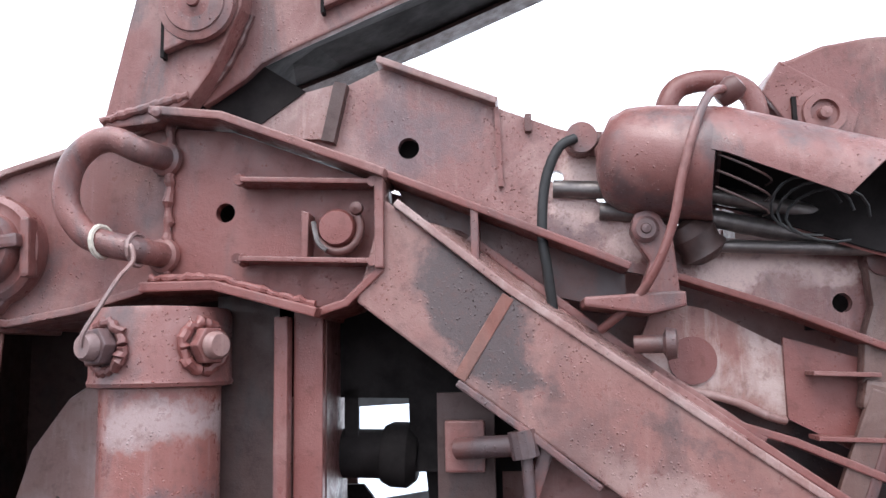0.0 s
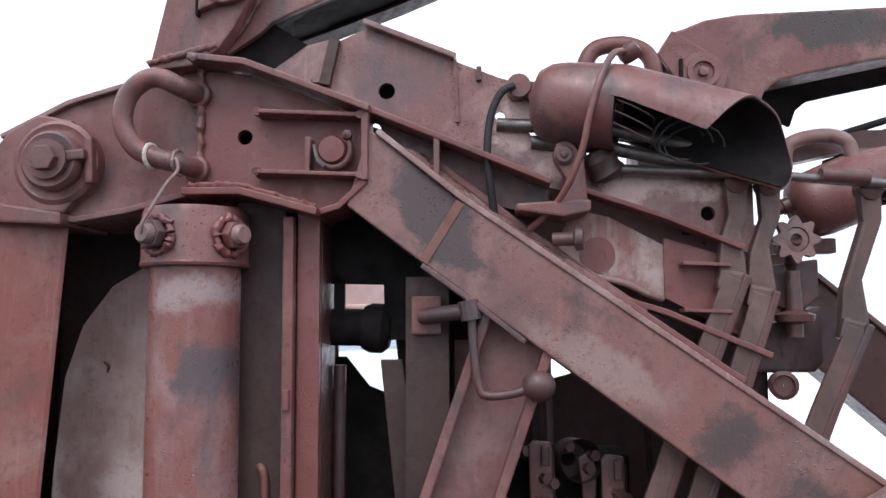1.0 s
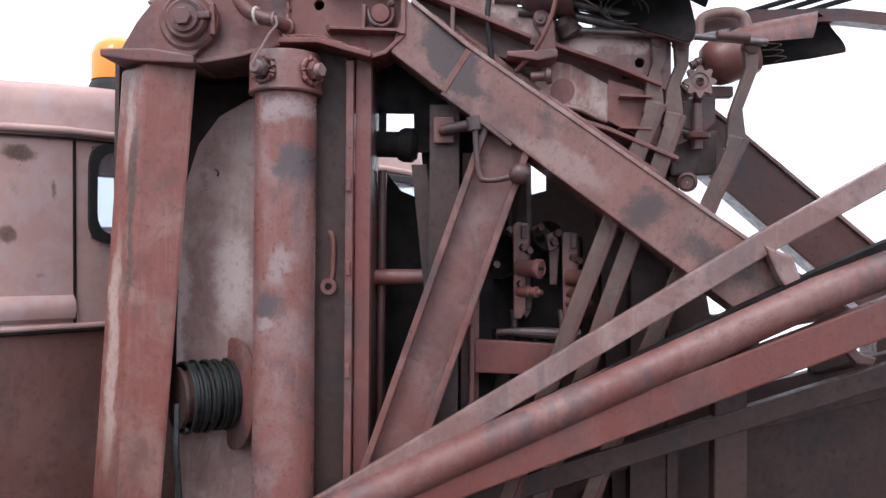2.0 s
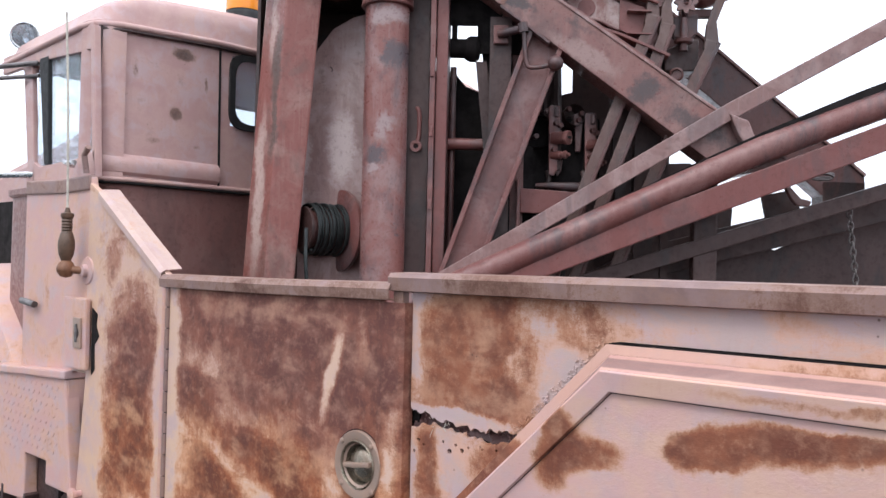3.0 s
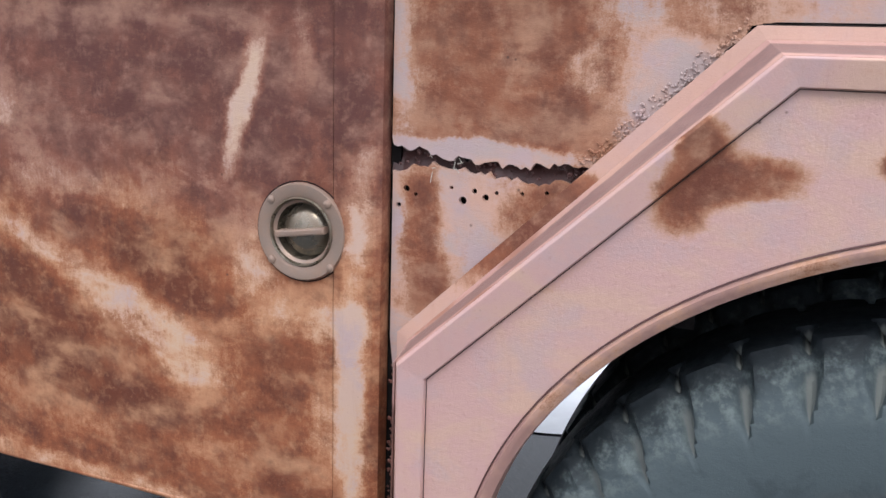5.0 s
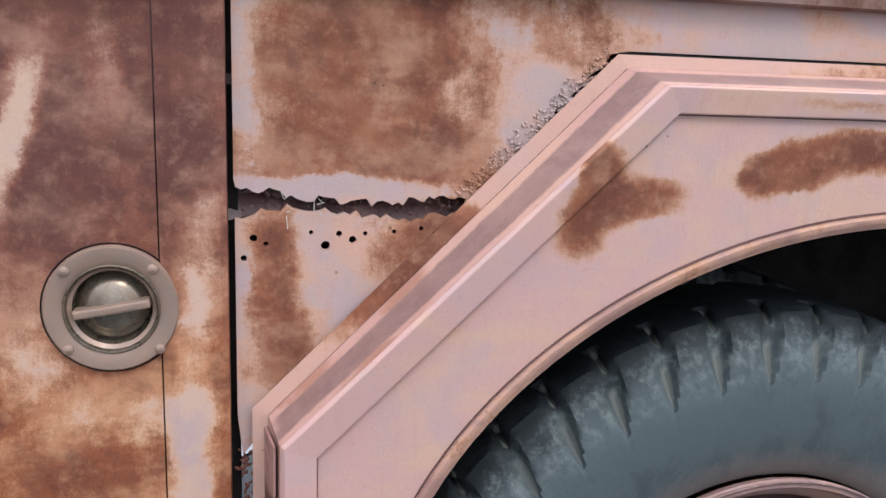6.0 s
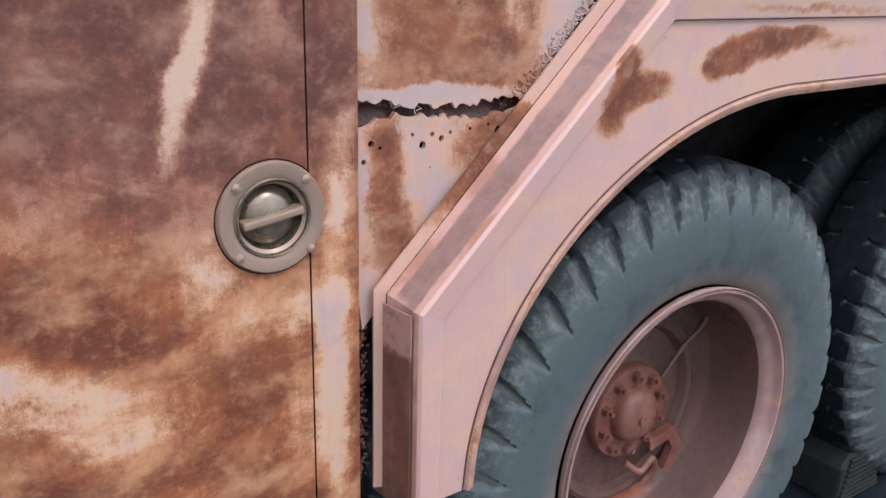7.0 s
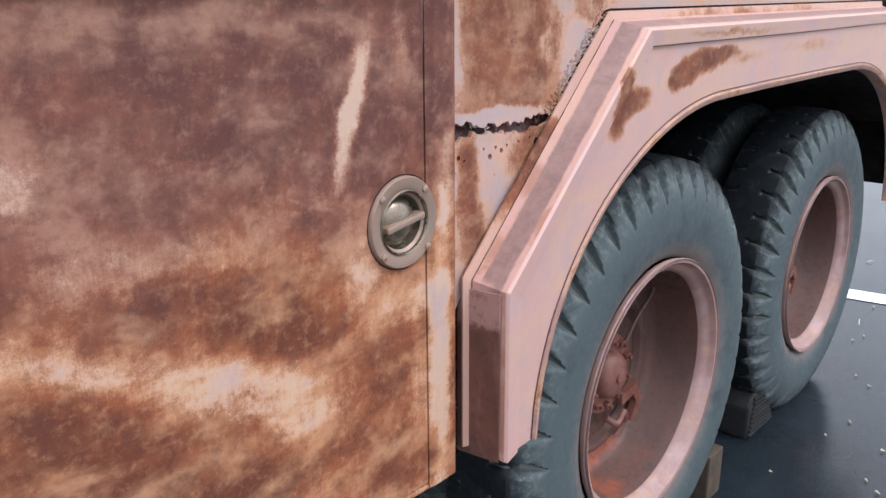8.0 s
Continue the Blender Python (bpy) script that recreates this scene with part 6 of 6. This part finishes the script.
# ---- control levers, linkage and handwheel ----
lever_paint = oxide_paint("worn_lever_paint", (.105, .056, .047), (.21, .145, .125), (.050, .040, .040), .4, .6, .1)
for pts, n in (([(.210, 2.434), (.200, 2.290), (.148, 2.160), (.015, 1.809), (-.05, 1.62), (-.22, 1.13)], .040), ([(.260, 2.430), (.243, 2.266), (.200, 2.140), (.095, 1.85), (.02, 1.62), (-.15, 1.13)], .045), ([(.412, 2.424), (.380, 2.216), (.322, 2.090), (.17, 1.72), (-.05, 1.13)], .055)):
    lever = thing("control_lever", (pts[-1][0], n, 1.13), "bent flat steel control lever, brown and worn", "lever", CRANE, group="control levers")
    (u0, z0), (u1, z1), (u2, z2) = pts[:3]
    side = Vector((u2 - u1, z2 - z1)).normalized()
    neck = [(u0 - .017, z0), (u0 + .017, z0), (u0 + .015, z0 - .05), (u1 + .014, z1 + .07), (u1 + .021, z1 + .012), (u1 + .020, z1 - .006), (u1 - .020, z1 - .006), (u1 - .021, z1 + .012), (u1 - .016, z1 + .06), (u0 - .014, z0 - .05)]
    part("upper_bar", prism(B(), neck, n, n + .022), lever_paint, lever, bevel=.006)
    part("fold", bar(B(), [(u1 - .001, z1 + .012), (u1 + side.x * .022, z1 + side.y * .022)], .037, n - .005, n + .020), lever_paint, lever, bevel=.006)
    part("lower_bar", bar(B(), pts[1:], .030, n - .006, n + .004), lever_paint, lever, bevel=.002)
    part("side_flange", bar(B(), [(u + .020, z + .004) for u, z in pts[1:]], .012, n - .008, n + .045), oxide_dark, lever, bevel=.003)
    part("eye", lathe(B(), [(.018, .014), (.018, -.014), (.006, -.018), (.0005, -.018)], (pts[0][0], n + .01, pts[0][1]), seg=16, cap=False), oxide_dark, lever, smooth=True)
link = thing("link_rod", (.25, .09, 2.44), "thin steel link rod joining the control levers", "rod", CRANE @ Matrix.Translation((-0.03, -0.015, 0.006)))
part("rod", tube(B(), [(.04, .056, 2.450), (.27, .052, 2.437), (.47, .058, 2.421)], .0075, 10), dull_steel, link, smooth=True)
part("turnbuckle", tube(B(), [(.36, .049, 2.434), (.43, .051, 2.430)], .0115, 10), oxide_dark, link, smooth=True)
knob = thing("star_handwheel", (.348, .10, 2.337), "pale lobed star handwheel on a valve stem", "handwheel", CRANE @ Matrix.Translation((-0.044, -0.019, 0.012)))
star = []
for k in range(64):
    a = k / 64 * math.tau
    r = .031 + .0055 * math.cos(a * 8)
    star.append((.348 + r * math.cos(a), 2.337 + r * math.sin(a)))
part("rim", holed(B(), star, [(.348, 2.337, .019)], .085, .098, 18), oxide_pale, knob, bevel=0)
part("hub", lathe(B(), [(.019, .004), (.018, -.004), (.009, -.006), (.008, .002), (.0005, .002)], (.348, .092, 2.337), seg=18, cap=False), oxide_pale, knob, smooth=True)
part("bracket", prism(B(), [(.318, 2.30), (.392, 2.31), (.392, 2.25), (.36, 2.225), (.318, 2.24)], .12, .15), oxide_dark, knob, bevel=.004)
part("stem", tube(B(), [(.348, .09, 2.337), (.352, .14, 2.28), (.35, .16, 2.14)], .010, 8), oxide_dark, knob)
tap = part("tap", lathe(B(), [(.010, 0), (.012, .06), (.03, .066), (.028, .076), (.012, .08), (.012, .1), (.0005, .1)], (.345, .10, 2.29), (0, 0, -1), 16, False), oxide_dark, knob, smooth=True)
part("housing", prism(B(), [(.295, 2.20), (.36, 2.228), (.398, 2.238), (.398, 2.15), (.385, 2.135), (.295, 2.135)], .13, .22), dark_shade_oxide, knob, bevel=.006)
part("post", box(B(), .295, .318, .15, .20, 1.13, 2.14), dark_shade_oxide, knob)
part("fitting", lathe(B(), [(.012, .06), (.020, .03), (.022, .0), (.016, -.004), (.014, .004), (.0005, .004)], (.325, .10, 2.118), (.2, 1, 0), 18, False), oxide_dark, knob, "round pipe fitting", smooth=True)

crank = thing("hand_crank", (-.27, .03, 2.22), "bent hand crank with a round ball grip on a square plate", "hand crank", CRANE @ Matrix.Translation((.014, .0, -.004)))
part("plate", box(B(), -.290, -.245, .035, .048, 2.213, 2.27), oxide, crank, bevel=.003)
part("shaft", tube(B(), [(-.275, .03, 2.240), (-.200, -.01, 2.247)], .012, 10), oxide_dark, crank, smooth=True)
part("collar", tube(B(), [(-.205, -.01, 2.262), (-.200, -.01, 2.234)], .015, 10), oxide_dark, crank)
part("arm", tube(B(), curve_points([(-.200, -.012, 2.240), (-.196, -.014, 2.18), (-.190, -.016, 2.140), (-.180, -.018, 2.128), (-.15, -.018, 2.129), (-.122, -.018, 2.136)]), .0065, 8), oxide_dark, crank, smooth=True)
part("ball", lathe(B(), [(.0005, -.024), (.012, -.021), (.021, -.010), (.023, 0), (.021, .010), (.012, .021), (.0005, .024)], (-.106, -.018, 2.141), (1, 0, .1), 18, False), oxide_dark, crank, "dusty dark ball grip", smooth=True)
part("back_post", box(B(), -.30, -.235, .055, .075, 1.13, 2.30), dark_shade_oxide, crank)

# ---- valve block ----
valve = thing("valve_block", (-.05, .2, 1.13), "oily hydraulic valve block with springs and bolts", "valve block", CRANE @ Matrix.Translation((-.022, -.028, .039)))
part("core", box(B(), -.17, .09, .215, .32, 1.74, 1.975), grime_shade, valve, bevel=.012)
part("stand", box(B(), -.15, .08, .24, .32, 1.101, 1.76), dark_shade_oxide, valve)
for x, low in ((-.060, .0), (.052, .022)):
    part("plate", prism(B(), [(x - .018, 1.996 - low), (x - .010, 2.003 - low), (x + .018, 2.000 - low), (x + .019, 1.90 - low), (x + .012, 1.885 - low), (x + .012, 1.80 - low), (x + .002, 1.782 - low), (x - .014, 1.785 - low)], .155, .167), oxide, valve, bevel=.003)
    part("plate_back", box(B(), x - .014, x + .024, .167, .22, 1.80 - low, 1.985 - low), dark_shade_oxide, valve, bevel=.004)
    part("lug", box(B(), x + .001, x + .014, .143, .156, 1.965 - low, 1.996 - low), oxide_dark, valve, bevel=.003)
    for u, z in ((.004, 1.945), (.016, 1.938), (-.002, 1.862)):
        part("bolt", hexnut(B(), (x + u, .156, z - low), (.45, -1, .05), .0085, .014, .2), oxide_dark, valve)
    sp = [(.018, .0)] + [(.0195 - .006 * (k % 2), .003 + k * .0032) for k in range(14)] + [(.012, .047), (.022, .048), (.0225, .058), (.017, .061), (.016, .0585), (.0005, .0585)]
    plunger = part("spring_plunger", lathe(B(), sp, (x - .004, .160, 1.900 - low), (.82, -.57, -.05), 24, False), oxide, valve, "ribbed spring with a brown knob", smooth=True)
    part("knob_pin", box(B(), x + .036, x + .052, .120, .126, 1.894 - low, 1.901 - low), grime_shade, plunger)
    part("lower_plunger", lathe(B(), [(.013, 0), (.013, .030), (.010, .032), (.010, .042), (.0125, .043), (.0125, .050), (.006, .052), (.006, .062), (.0005, .062)], (x - .004, .160, 1.846 - low), (.82, -.57, -.02), 16, False), oxide, valve, smooth=True)
    part("tongue", prism(B(), [(x + .004, 1.83 - low), (x + .030, 1.835 - low), (x + .026, 1.80 - low), (x + .014, 1.782 - low), (x + .006, 1.80 - low)], .172, .180), oxide_dark, valve, bevel=.002)
part("cap_casting", lathe(B(), [(.034, .05), (.034, .0), (.028, -.008), (.012, -.012), (.011, -.020), (.0005, -.021)], (-.008, .20, 1.968), (.25, -1, .1), 24, False), dark_shade_oxide, valve, "round greasy cap", smooth=True)
part("cap_arm", prism(B(), [(.000, 1.975), (.020, 1.985), (.030, 1.95), (.024, 1.86), (.008, 1.86), (.006, 1.93)], .170, .182), oxide_dark, valve, bevel=.003)
for u, z in ((-.018, 1.992), (.022, 1.978), (.014, 1.958), (-.118, 1.905), (-.110, 1.99), (-.085, 1.985)):
    part("cap_bolt", hexnut(B(), (u, .172, z), (.4, -1, .1), .009, .014, .4), oxide_dark, valve)
part("side_casting", lathe(B(), [(.052, .06), (.052, .0), (.045, -.010), (.018, -.014), (.0005, -.014)], (-.118, .235, 1.925), (.2, -1, 0), 28, False), dark_shade_oxide, valve, "round oily housing", smooth=True)
for u in (-.075, .035):
    part("banjo_pipe", tube(B(), curve_points([(u, .19, 1.80), (u + .004, .18, 1.77), (u - .002, .185, 1.745), (u - .01, .22, 1.72)]), .009, 8), dark_shade_oxide, valve, smooth=True)
for k in range(4):
    part("hose", tube(B(), curve_points([(-.12 + k * .05, .24, 1.76), (-.11 + k * .045, .22, 1.70), (-.14 + k * .06, .24, 1.50), (-.1 + k * .05, .25, 1.2)]), .010, 8), black_rubber, valve, smooth=True)

# ---- inner frame: channel strut, cross pipes, dark plates behind ----
strut_paint = oxide_paint("scuffed_strut_paint", (.175, .070, .062), (.27, .185, .18), (.085, .062, .064), .55, .4, .1)
strut = thing("channel_strut", (-.44, .06, 1.13), "pale leaning steel channel strut", "strut", CRANE)
top, low = Vector((-.106, 2.252)), Vector((-.498, 1.13))
d = (low - top).normalized()
nrm = Vector((-d.y, d.x))
part("web", bar(B(), [tuple(top), tuple(low)], .088, .026, .036), strut_paint, strut, bevel=.002)
for s in (-1, 1):
    part("flange", bar(B(), [tuple(top + nrm * .050 * s), tuple(low + nrm * .050 * s)], .015, -.006, .050), oxide, strut, bevel=.003)
inner = thing("inner_frame", (-.3, .3, 1.13), "inner frame of the crane with cross pipes, its shade painted black", "crane frame", CRANE)
part("red_pipe", tube(B(), [(-.43, .12, 1.915), (-.27, .13, 1.915)], .0185, 14), oxide_red, inner, smooth=True)
part("red_channel", prism(B(), [(-.185, 1.778), (.025, 1.767), (.016, 1.698), (-.185, 1.702)], .10, .12), oxide_red, inner, bevel=.003)
part("channel_edge", box(B(), -.195, -.185, .08, .13, 1.50, 1.807), oxide, inner, bevel=.002)
part("thick_pipe", tube(B(), [(-.46, .14, 2.222), (-.33, .14, 2.219)], .030, 20), grime_shade, inner, smooth=True)
part("pipe_flange", tube(B(), [(-.362, .14, 2.220), (-.350, .14, 2.219), (-.330, .14, 2.218), (-.318, .14, 2.217)], [.034, .040, .040, .030], 24), grime_shade, inner, smooth=True)
# Black and dark plates carry the enclosed frame's shade in their colour.
part("head_plate", prism(B(), [(-.50, 2.292), (-.327, 2.288), (-.325, 2.20), (-.17, 2.20), (-.17, 2.46), (-.50, 2.46)], .12, .13), grime_shade, inner)
part("middle_web", prism(B(), [(-.090, 2.110), (.020, 2.140), (.030, 1.860), (-.090, 1.860)], .365, .375), dark_shade_oxide, inner)
part("mullion", box(B(), -.407, -.390, .12, .13, 2.22, 2.30), grime_shade, inner)
part("right_plate", prism(B(), [(-.322, 2.310), (-.140, 2.350), (-.150, 1.130), (-.240, 1.130), (-.290, 2.000)], .150, .160), grime_shade, inner)
part("leaf_plate", prism(B(), [(-.330, 2.170), (-.296, 2.170), (-.250, 1.910), (-.300, 1.890)], .100, .110), dark_shade_oxide, inner, bevel=.002)
part("lower_plate", prism(B(), [(-.465, 2.170), (-.405, 2.170), (-.365, 2.120), (-.315, 2.100), (-.245, 2.010), (-.225, 1.130), (-.465, 1.130)], .230, .240), grime_shade, inner)
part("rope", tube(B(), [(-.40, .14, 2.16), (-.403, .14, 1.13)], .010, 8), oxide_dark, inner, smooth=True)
part("under_plate", prism(B(), [(-.210, 1.880), (.400, 1.900), (.415, 1.820), (.540, 1.820), (.540, 1.740), (.490, 1.130), (-.260, 1.130)], .390, .400), dark_shade_oxide, inner)
part("rail_fill", prism(B(), [(-.006, 2.360), (.270, 2.310), (.270, 1.810), (-.006, 1.810)], .370, .380), dark_shade_oxide, inner)
part("rail_fill", prism(B(), [(-.190, 2.290), (-.134, 2.290), (-.048, 2.160), (-.048, 2.080), (.010, 2.080), (.010, 1.810), (-.190, 1.810)], .375, .385), dark_shade_oxide, inner)
part("rail_fill", box(B(), -.230, -.155, .300, .310, 1.130, 2.400), dark_shade_oxide, inner)
part("rail_fill", prism(B(), [(-.190, 2.260), (.010, 2.260), (.010, 2.400), (-.190, 2.440)], .360, .370), dark_shade_oxide, inner)
# Unseen plate, added to keep sky light off the inner frame.
part("shade_plate", prism(B(), [(-.50, 2.462), (-.17, 2.462), (-.17, 2.470), (-.50, 2.470)], .06, .34), grime_shade, inner, "added black plate shading the inner frame")
part("thin_post", box(B(), -.215, -.175, .130, .140, 1.130, 2.320), oxide, inner)
part("cross_tie", tube(B(), [(-.135, .14, 1.790), (-.105, .14, 1.792), (-.035, .14, 1.789), (.055, .14, 1.785)], [.008, .009, .014, .015], 12), oxide_dark, inner)
part("back_tube", tube(B(), [(-.08, .33, 2.32), (-.07, .33, 1.9)], .03, 14), dark_shade_oxide, inner)

# ---- stowed arms along the side ----
stow = thing("stowed_arms", (.3, -.1, 1.13), "bundle of stowed flat bars and a pipe leaning to the rear", "stowed arms", CRANE @ Matrix.Translation((0.02, 0.065, -0.042)))
part("upper_flat", bar(B(), [(-.62, 1.42), (-.365, 1.573), (.38, 2.032), (.727, 2.228), (1.7, 2.78)], .048, -.11, -.085), oxide_pale, stow, "pale rusty flat bar", .003)
part("pipe", tube(B(), [(-.6, -.115, 1.42), (-.312, -.115, 1.556), (.485, -.115, 1.930), (.745, -.115, 2.032), (1.7, -.115, 2.41)], .039, 20), oxide, stow, "long round pipe", smooth=True)
# Black bar stands for the wedge of shadow above the pipe.
part("shadow_wedge", bar(B(), [(-.3, 1.585), (.485, 1.968), (.745, 2.083), (1.7, 2.468)], .022, -.125, -.09), grime_shade, stow)
part("lower_flat", bar(B(), [(-.5, 1.44), (-.215, 1.556), (.717, 1.926), (1.7, 2.32)], .074, -.135, -.10), oxide_red, stow, "red flat bar", .004)
part("inner_flat", bar(B(), [(-.4, 1.41), (-.05, 1.523), (.763, 1.79), (1.7, 2.09)], .046, -.03, .0), dark_shade_oxide, stow, bevel=.003)
part("clip", prism(B(), [(.385, 2.03), (.44, 2.01), (.47, 1.93), (.50, 1.89), (.46, 1.90), (.41, 1.97)], -.12, -.08), oxide_pale, stow, bevel=.006)
part("deep_flat", bar(B(), [(-.1, 1.45), (.2, 1.60), (1.7, 2.0)], .10, .10, .13), dark_shade_oxide, stow, bevel=.003)
part("deep_plate", prism(B(), [(.05, 1.40), (1.5, 1.40), (1.5, 1.88), (.80, 1.74), (.62, 1.648), (.5, 1.70), (.30, 1.62)], .20, .21), dark_shade_oxide, stow)
part("shackle_plate", prism(B(), [(.578, 1.842), (.598, 1.836), (.630, 1.800), (.662, 1.792), (.655, 1.775), (.618, 1.778), (.600, 1.80)], .0, .02), oxide_pale, stow, "pale bent shackle plate", .004)
wire_bm = B()
for k in range(3):
    tube(wire_bm, [(.70 + .035 * math.cos(a) * (1 + .25 * k), .03 + .02 * k, 1.868 + .010 * math.sin(a) + .006 * k) for a in [j * math.tau / 16 for j in range(17)]], .003, 6)
part("wire_coil", wire_bm, dull_steel, stow, "small coil of rusty wire")
part("side_plate", prism(B(), [(.545, 1.815), (.64, 1.835), (.67, 1.76), (.56, 1.735)], .10, .11), dark_shade_oxide, stow)
chain = thing("hanging_chain", (.78, .02, 1.80), "rusty steel chain hanging from a stowed bar", "chain", CRANE @ Matrix.Translation((0.02, 0.065, -0.042)))
for k in range(15):
    z = 1.80 - k * .020
    a0 = (k % 2) * math.pi / 2
    pts = [(.775 + .002 * k + .008 * math.cos(t) * math.cos(a0), .02 + .008 * math.cos(t) * math.sin(a0), z + .014 * math.sin(t)) for t in [j * math.tau / 12 for j in range(13)]]
    part("link", tube(B(), pts, .0028, 6), dull_steel, chain, smooth=True)

lines = thing("overhead_lines", (.6, .3, 2.5), "three thin dark hoses running to the rear above the crane", "hose", CRANE @ Matrix.Translation((-0.08, -0.06, 0.04)))
for k in range(3):
    part("hose", tube(B(), [(.40 + .05 * k, .30, 2.468 - .006 * k), (.735, .30, 2.569 - .020 * k), (1.8, .30, 2.90 - .03 * k)], .0065, 8), black_rubber, lines)
part("carrier", bar(B(), [(.36, 2.452), (.55, 2.49), (.75, 2.492), (1.2, 2.44)], .03, .26, .30), oxide_dark, lines)


# ---- distance: a few trees beyond the car park ----
def tree(x, y, h, seed):
    r = random.Random(seed)
    t = thing("tree", (x, y, GROUND), "leafy green tree beyond the car park", "tree", group="trees beyond the car park")
    trunk = B()
    tube(trunk, curve_points([(x, y, GROUND), (x + .1, y, h * .25), (x - .1, y + .1, h * .55), (x, y, h * .8)], 3), [h * .03 * (1 - .07 * k) for k in range(10)], 8)
    for k in range(7):
        a = r.random() * 6.28
        z = h * r.uniform(.3, .65)
        tube(trunk, [(x, y, z), (x + math.cos(a) * h * .14, y + math.sin(a) * h * .14, z + h * .1), (x + math.cos(a) * h * .24, y + math.sin(a) * h * .24, z + h * .15)], [h * .012, h * .008, h * .003], 6)
    part("trunk", trunk, bark, t)
    verts, faces = [], []
    clumps = [(Vector((r.gauss(0, .16), r.gauss(0, .16), r.uniform(.32, .95))) * h, r.uniform(.08, .16) * h) for _ in range(26)]
    for c, size in clumps:
        for _ in range(150):
            p = c + Vector((r.gauss(0, .5), r.gauss(0, .5), r.gauss(0, .4))) * size + Vector((x, y, 0))
            s = h * .018
            u = Vector((r.uniform(-1, 1), r.uniform(-1, 1), r.uniform(-1, 1))).normalized() * s
            w = u.orthogonal().normalized() * s * .6
            n = len(verts)
            verts += [p - u, p + w, p + u, p - w]
            faces.append((n, n + 1, n + 2, n + 3))
    me = bpy.data.meshes.new("crown")
    me.from_pydata(verts, [], faces)
    me.materials.append(leaf_green)
    crown = new("crown", me)
    crown.parent = t
    crown.location = -BASE[t.name]


for k, (x, y, h) in enumerate(((-12, -16, 7.0), (-20, -10, 7.5))):
    tree(x, y, h, 40 + k)


def shrub(x, y, h, seed):
    r = random.Random(seed)
    t = thing("shrub", (x, y, GROUND), "low green shrub beyond the parked truck", "shrub", group="shrubs beyond the truck")
    stems = B()
    for k in range(7):
        a = k * .9
        tube(stems, [(x, y, GROUND), (x + .1 * math.cos(a), y + .1 * math.sin(a), h * .4), (x + .25 * math.cos(a), y + .25 * math.sin(a), h * .8)], [.012, .008, .003], 5)
    part("stems", stems, bark, t)
    verts, faces = [], []
    for _ in range(1500):
        a, q = r.random() * math.tau, r.random() ** .5
        p = Vector((x + math.cos(a) * q * h * .8, y + math.sin(a) * q * h * .8, h * (.15 + .85 * r.random() * (1 - .5 * q * q))))
        u = Vector((r.uniform(-1, 1), r.uniform(-1, 1), r.uniform(-1, 1))).normalized() * .03
        w = u.orthogonal().normalized() * .017
        n = len(verts)
        verts += [p - u, p + w, p + u, p - w]
        faces.append((n, n + 1, n + 2, n + 3))
    me = bpy.data.meshes.new("leaves")
    me.from_pydata(verts, [], faces)
    me.materials.append(leaf_green)
    leaves = new("leaves", me)
    leaves.parent = t
    leaves.location = -BASE[t.name]


for k, (x, y, h) in enumerate(((.1, 6.2, .34), (.9, 6.5, .34), (1.7, 6.3, .3), (-1.0, 7.6, .3))):
    shrub(x, y, h, 60 + k)
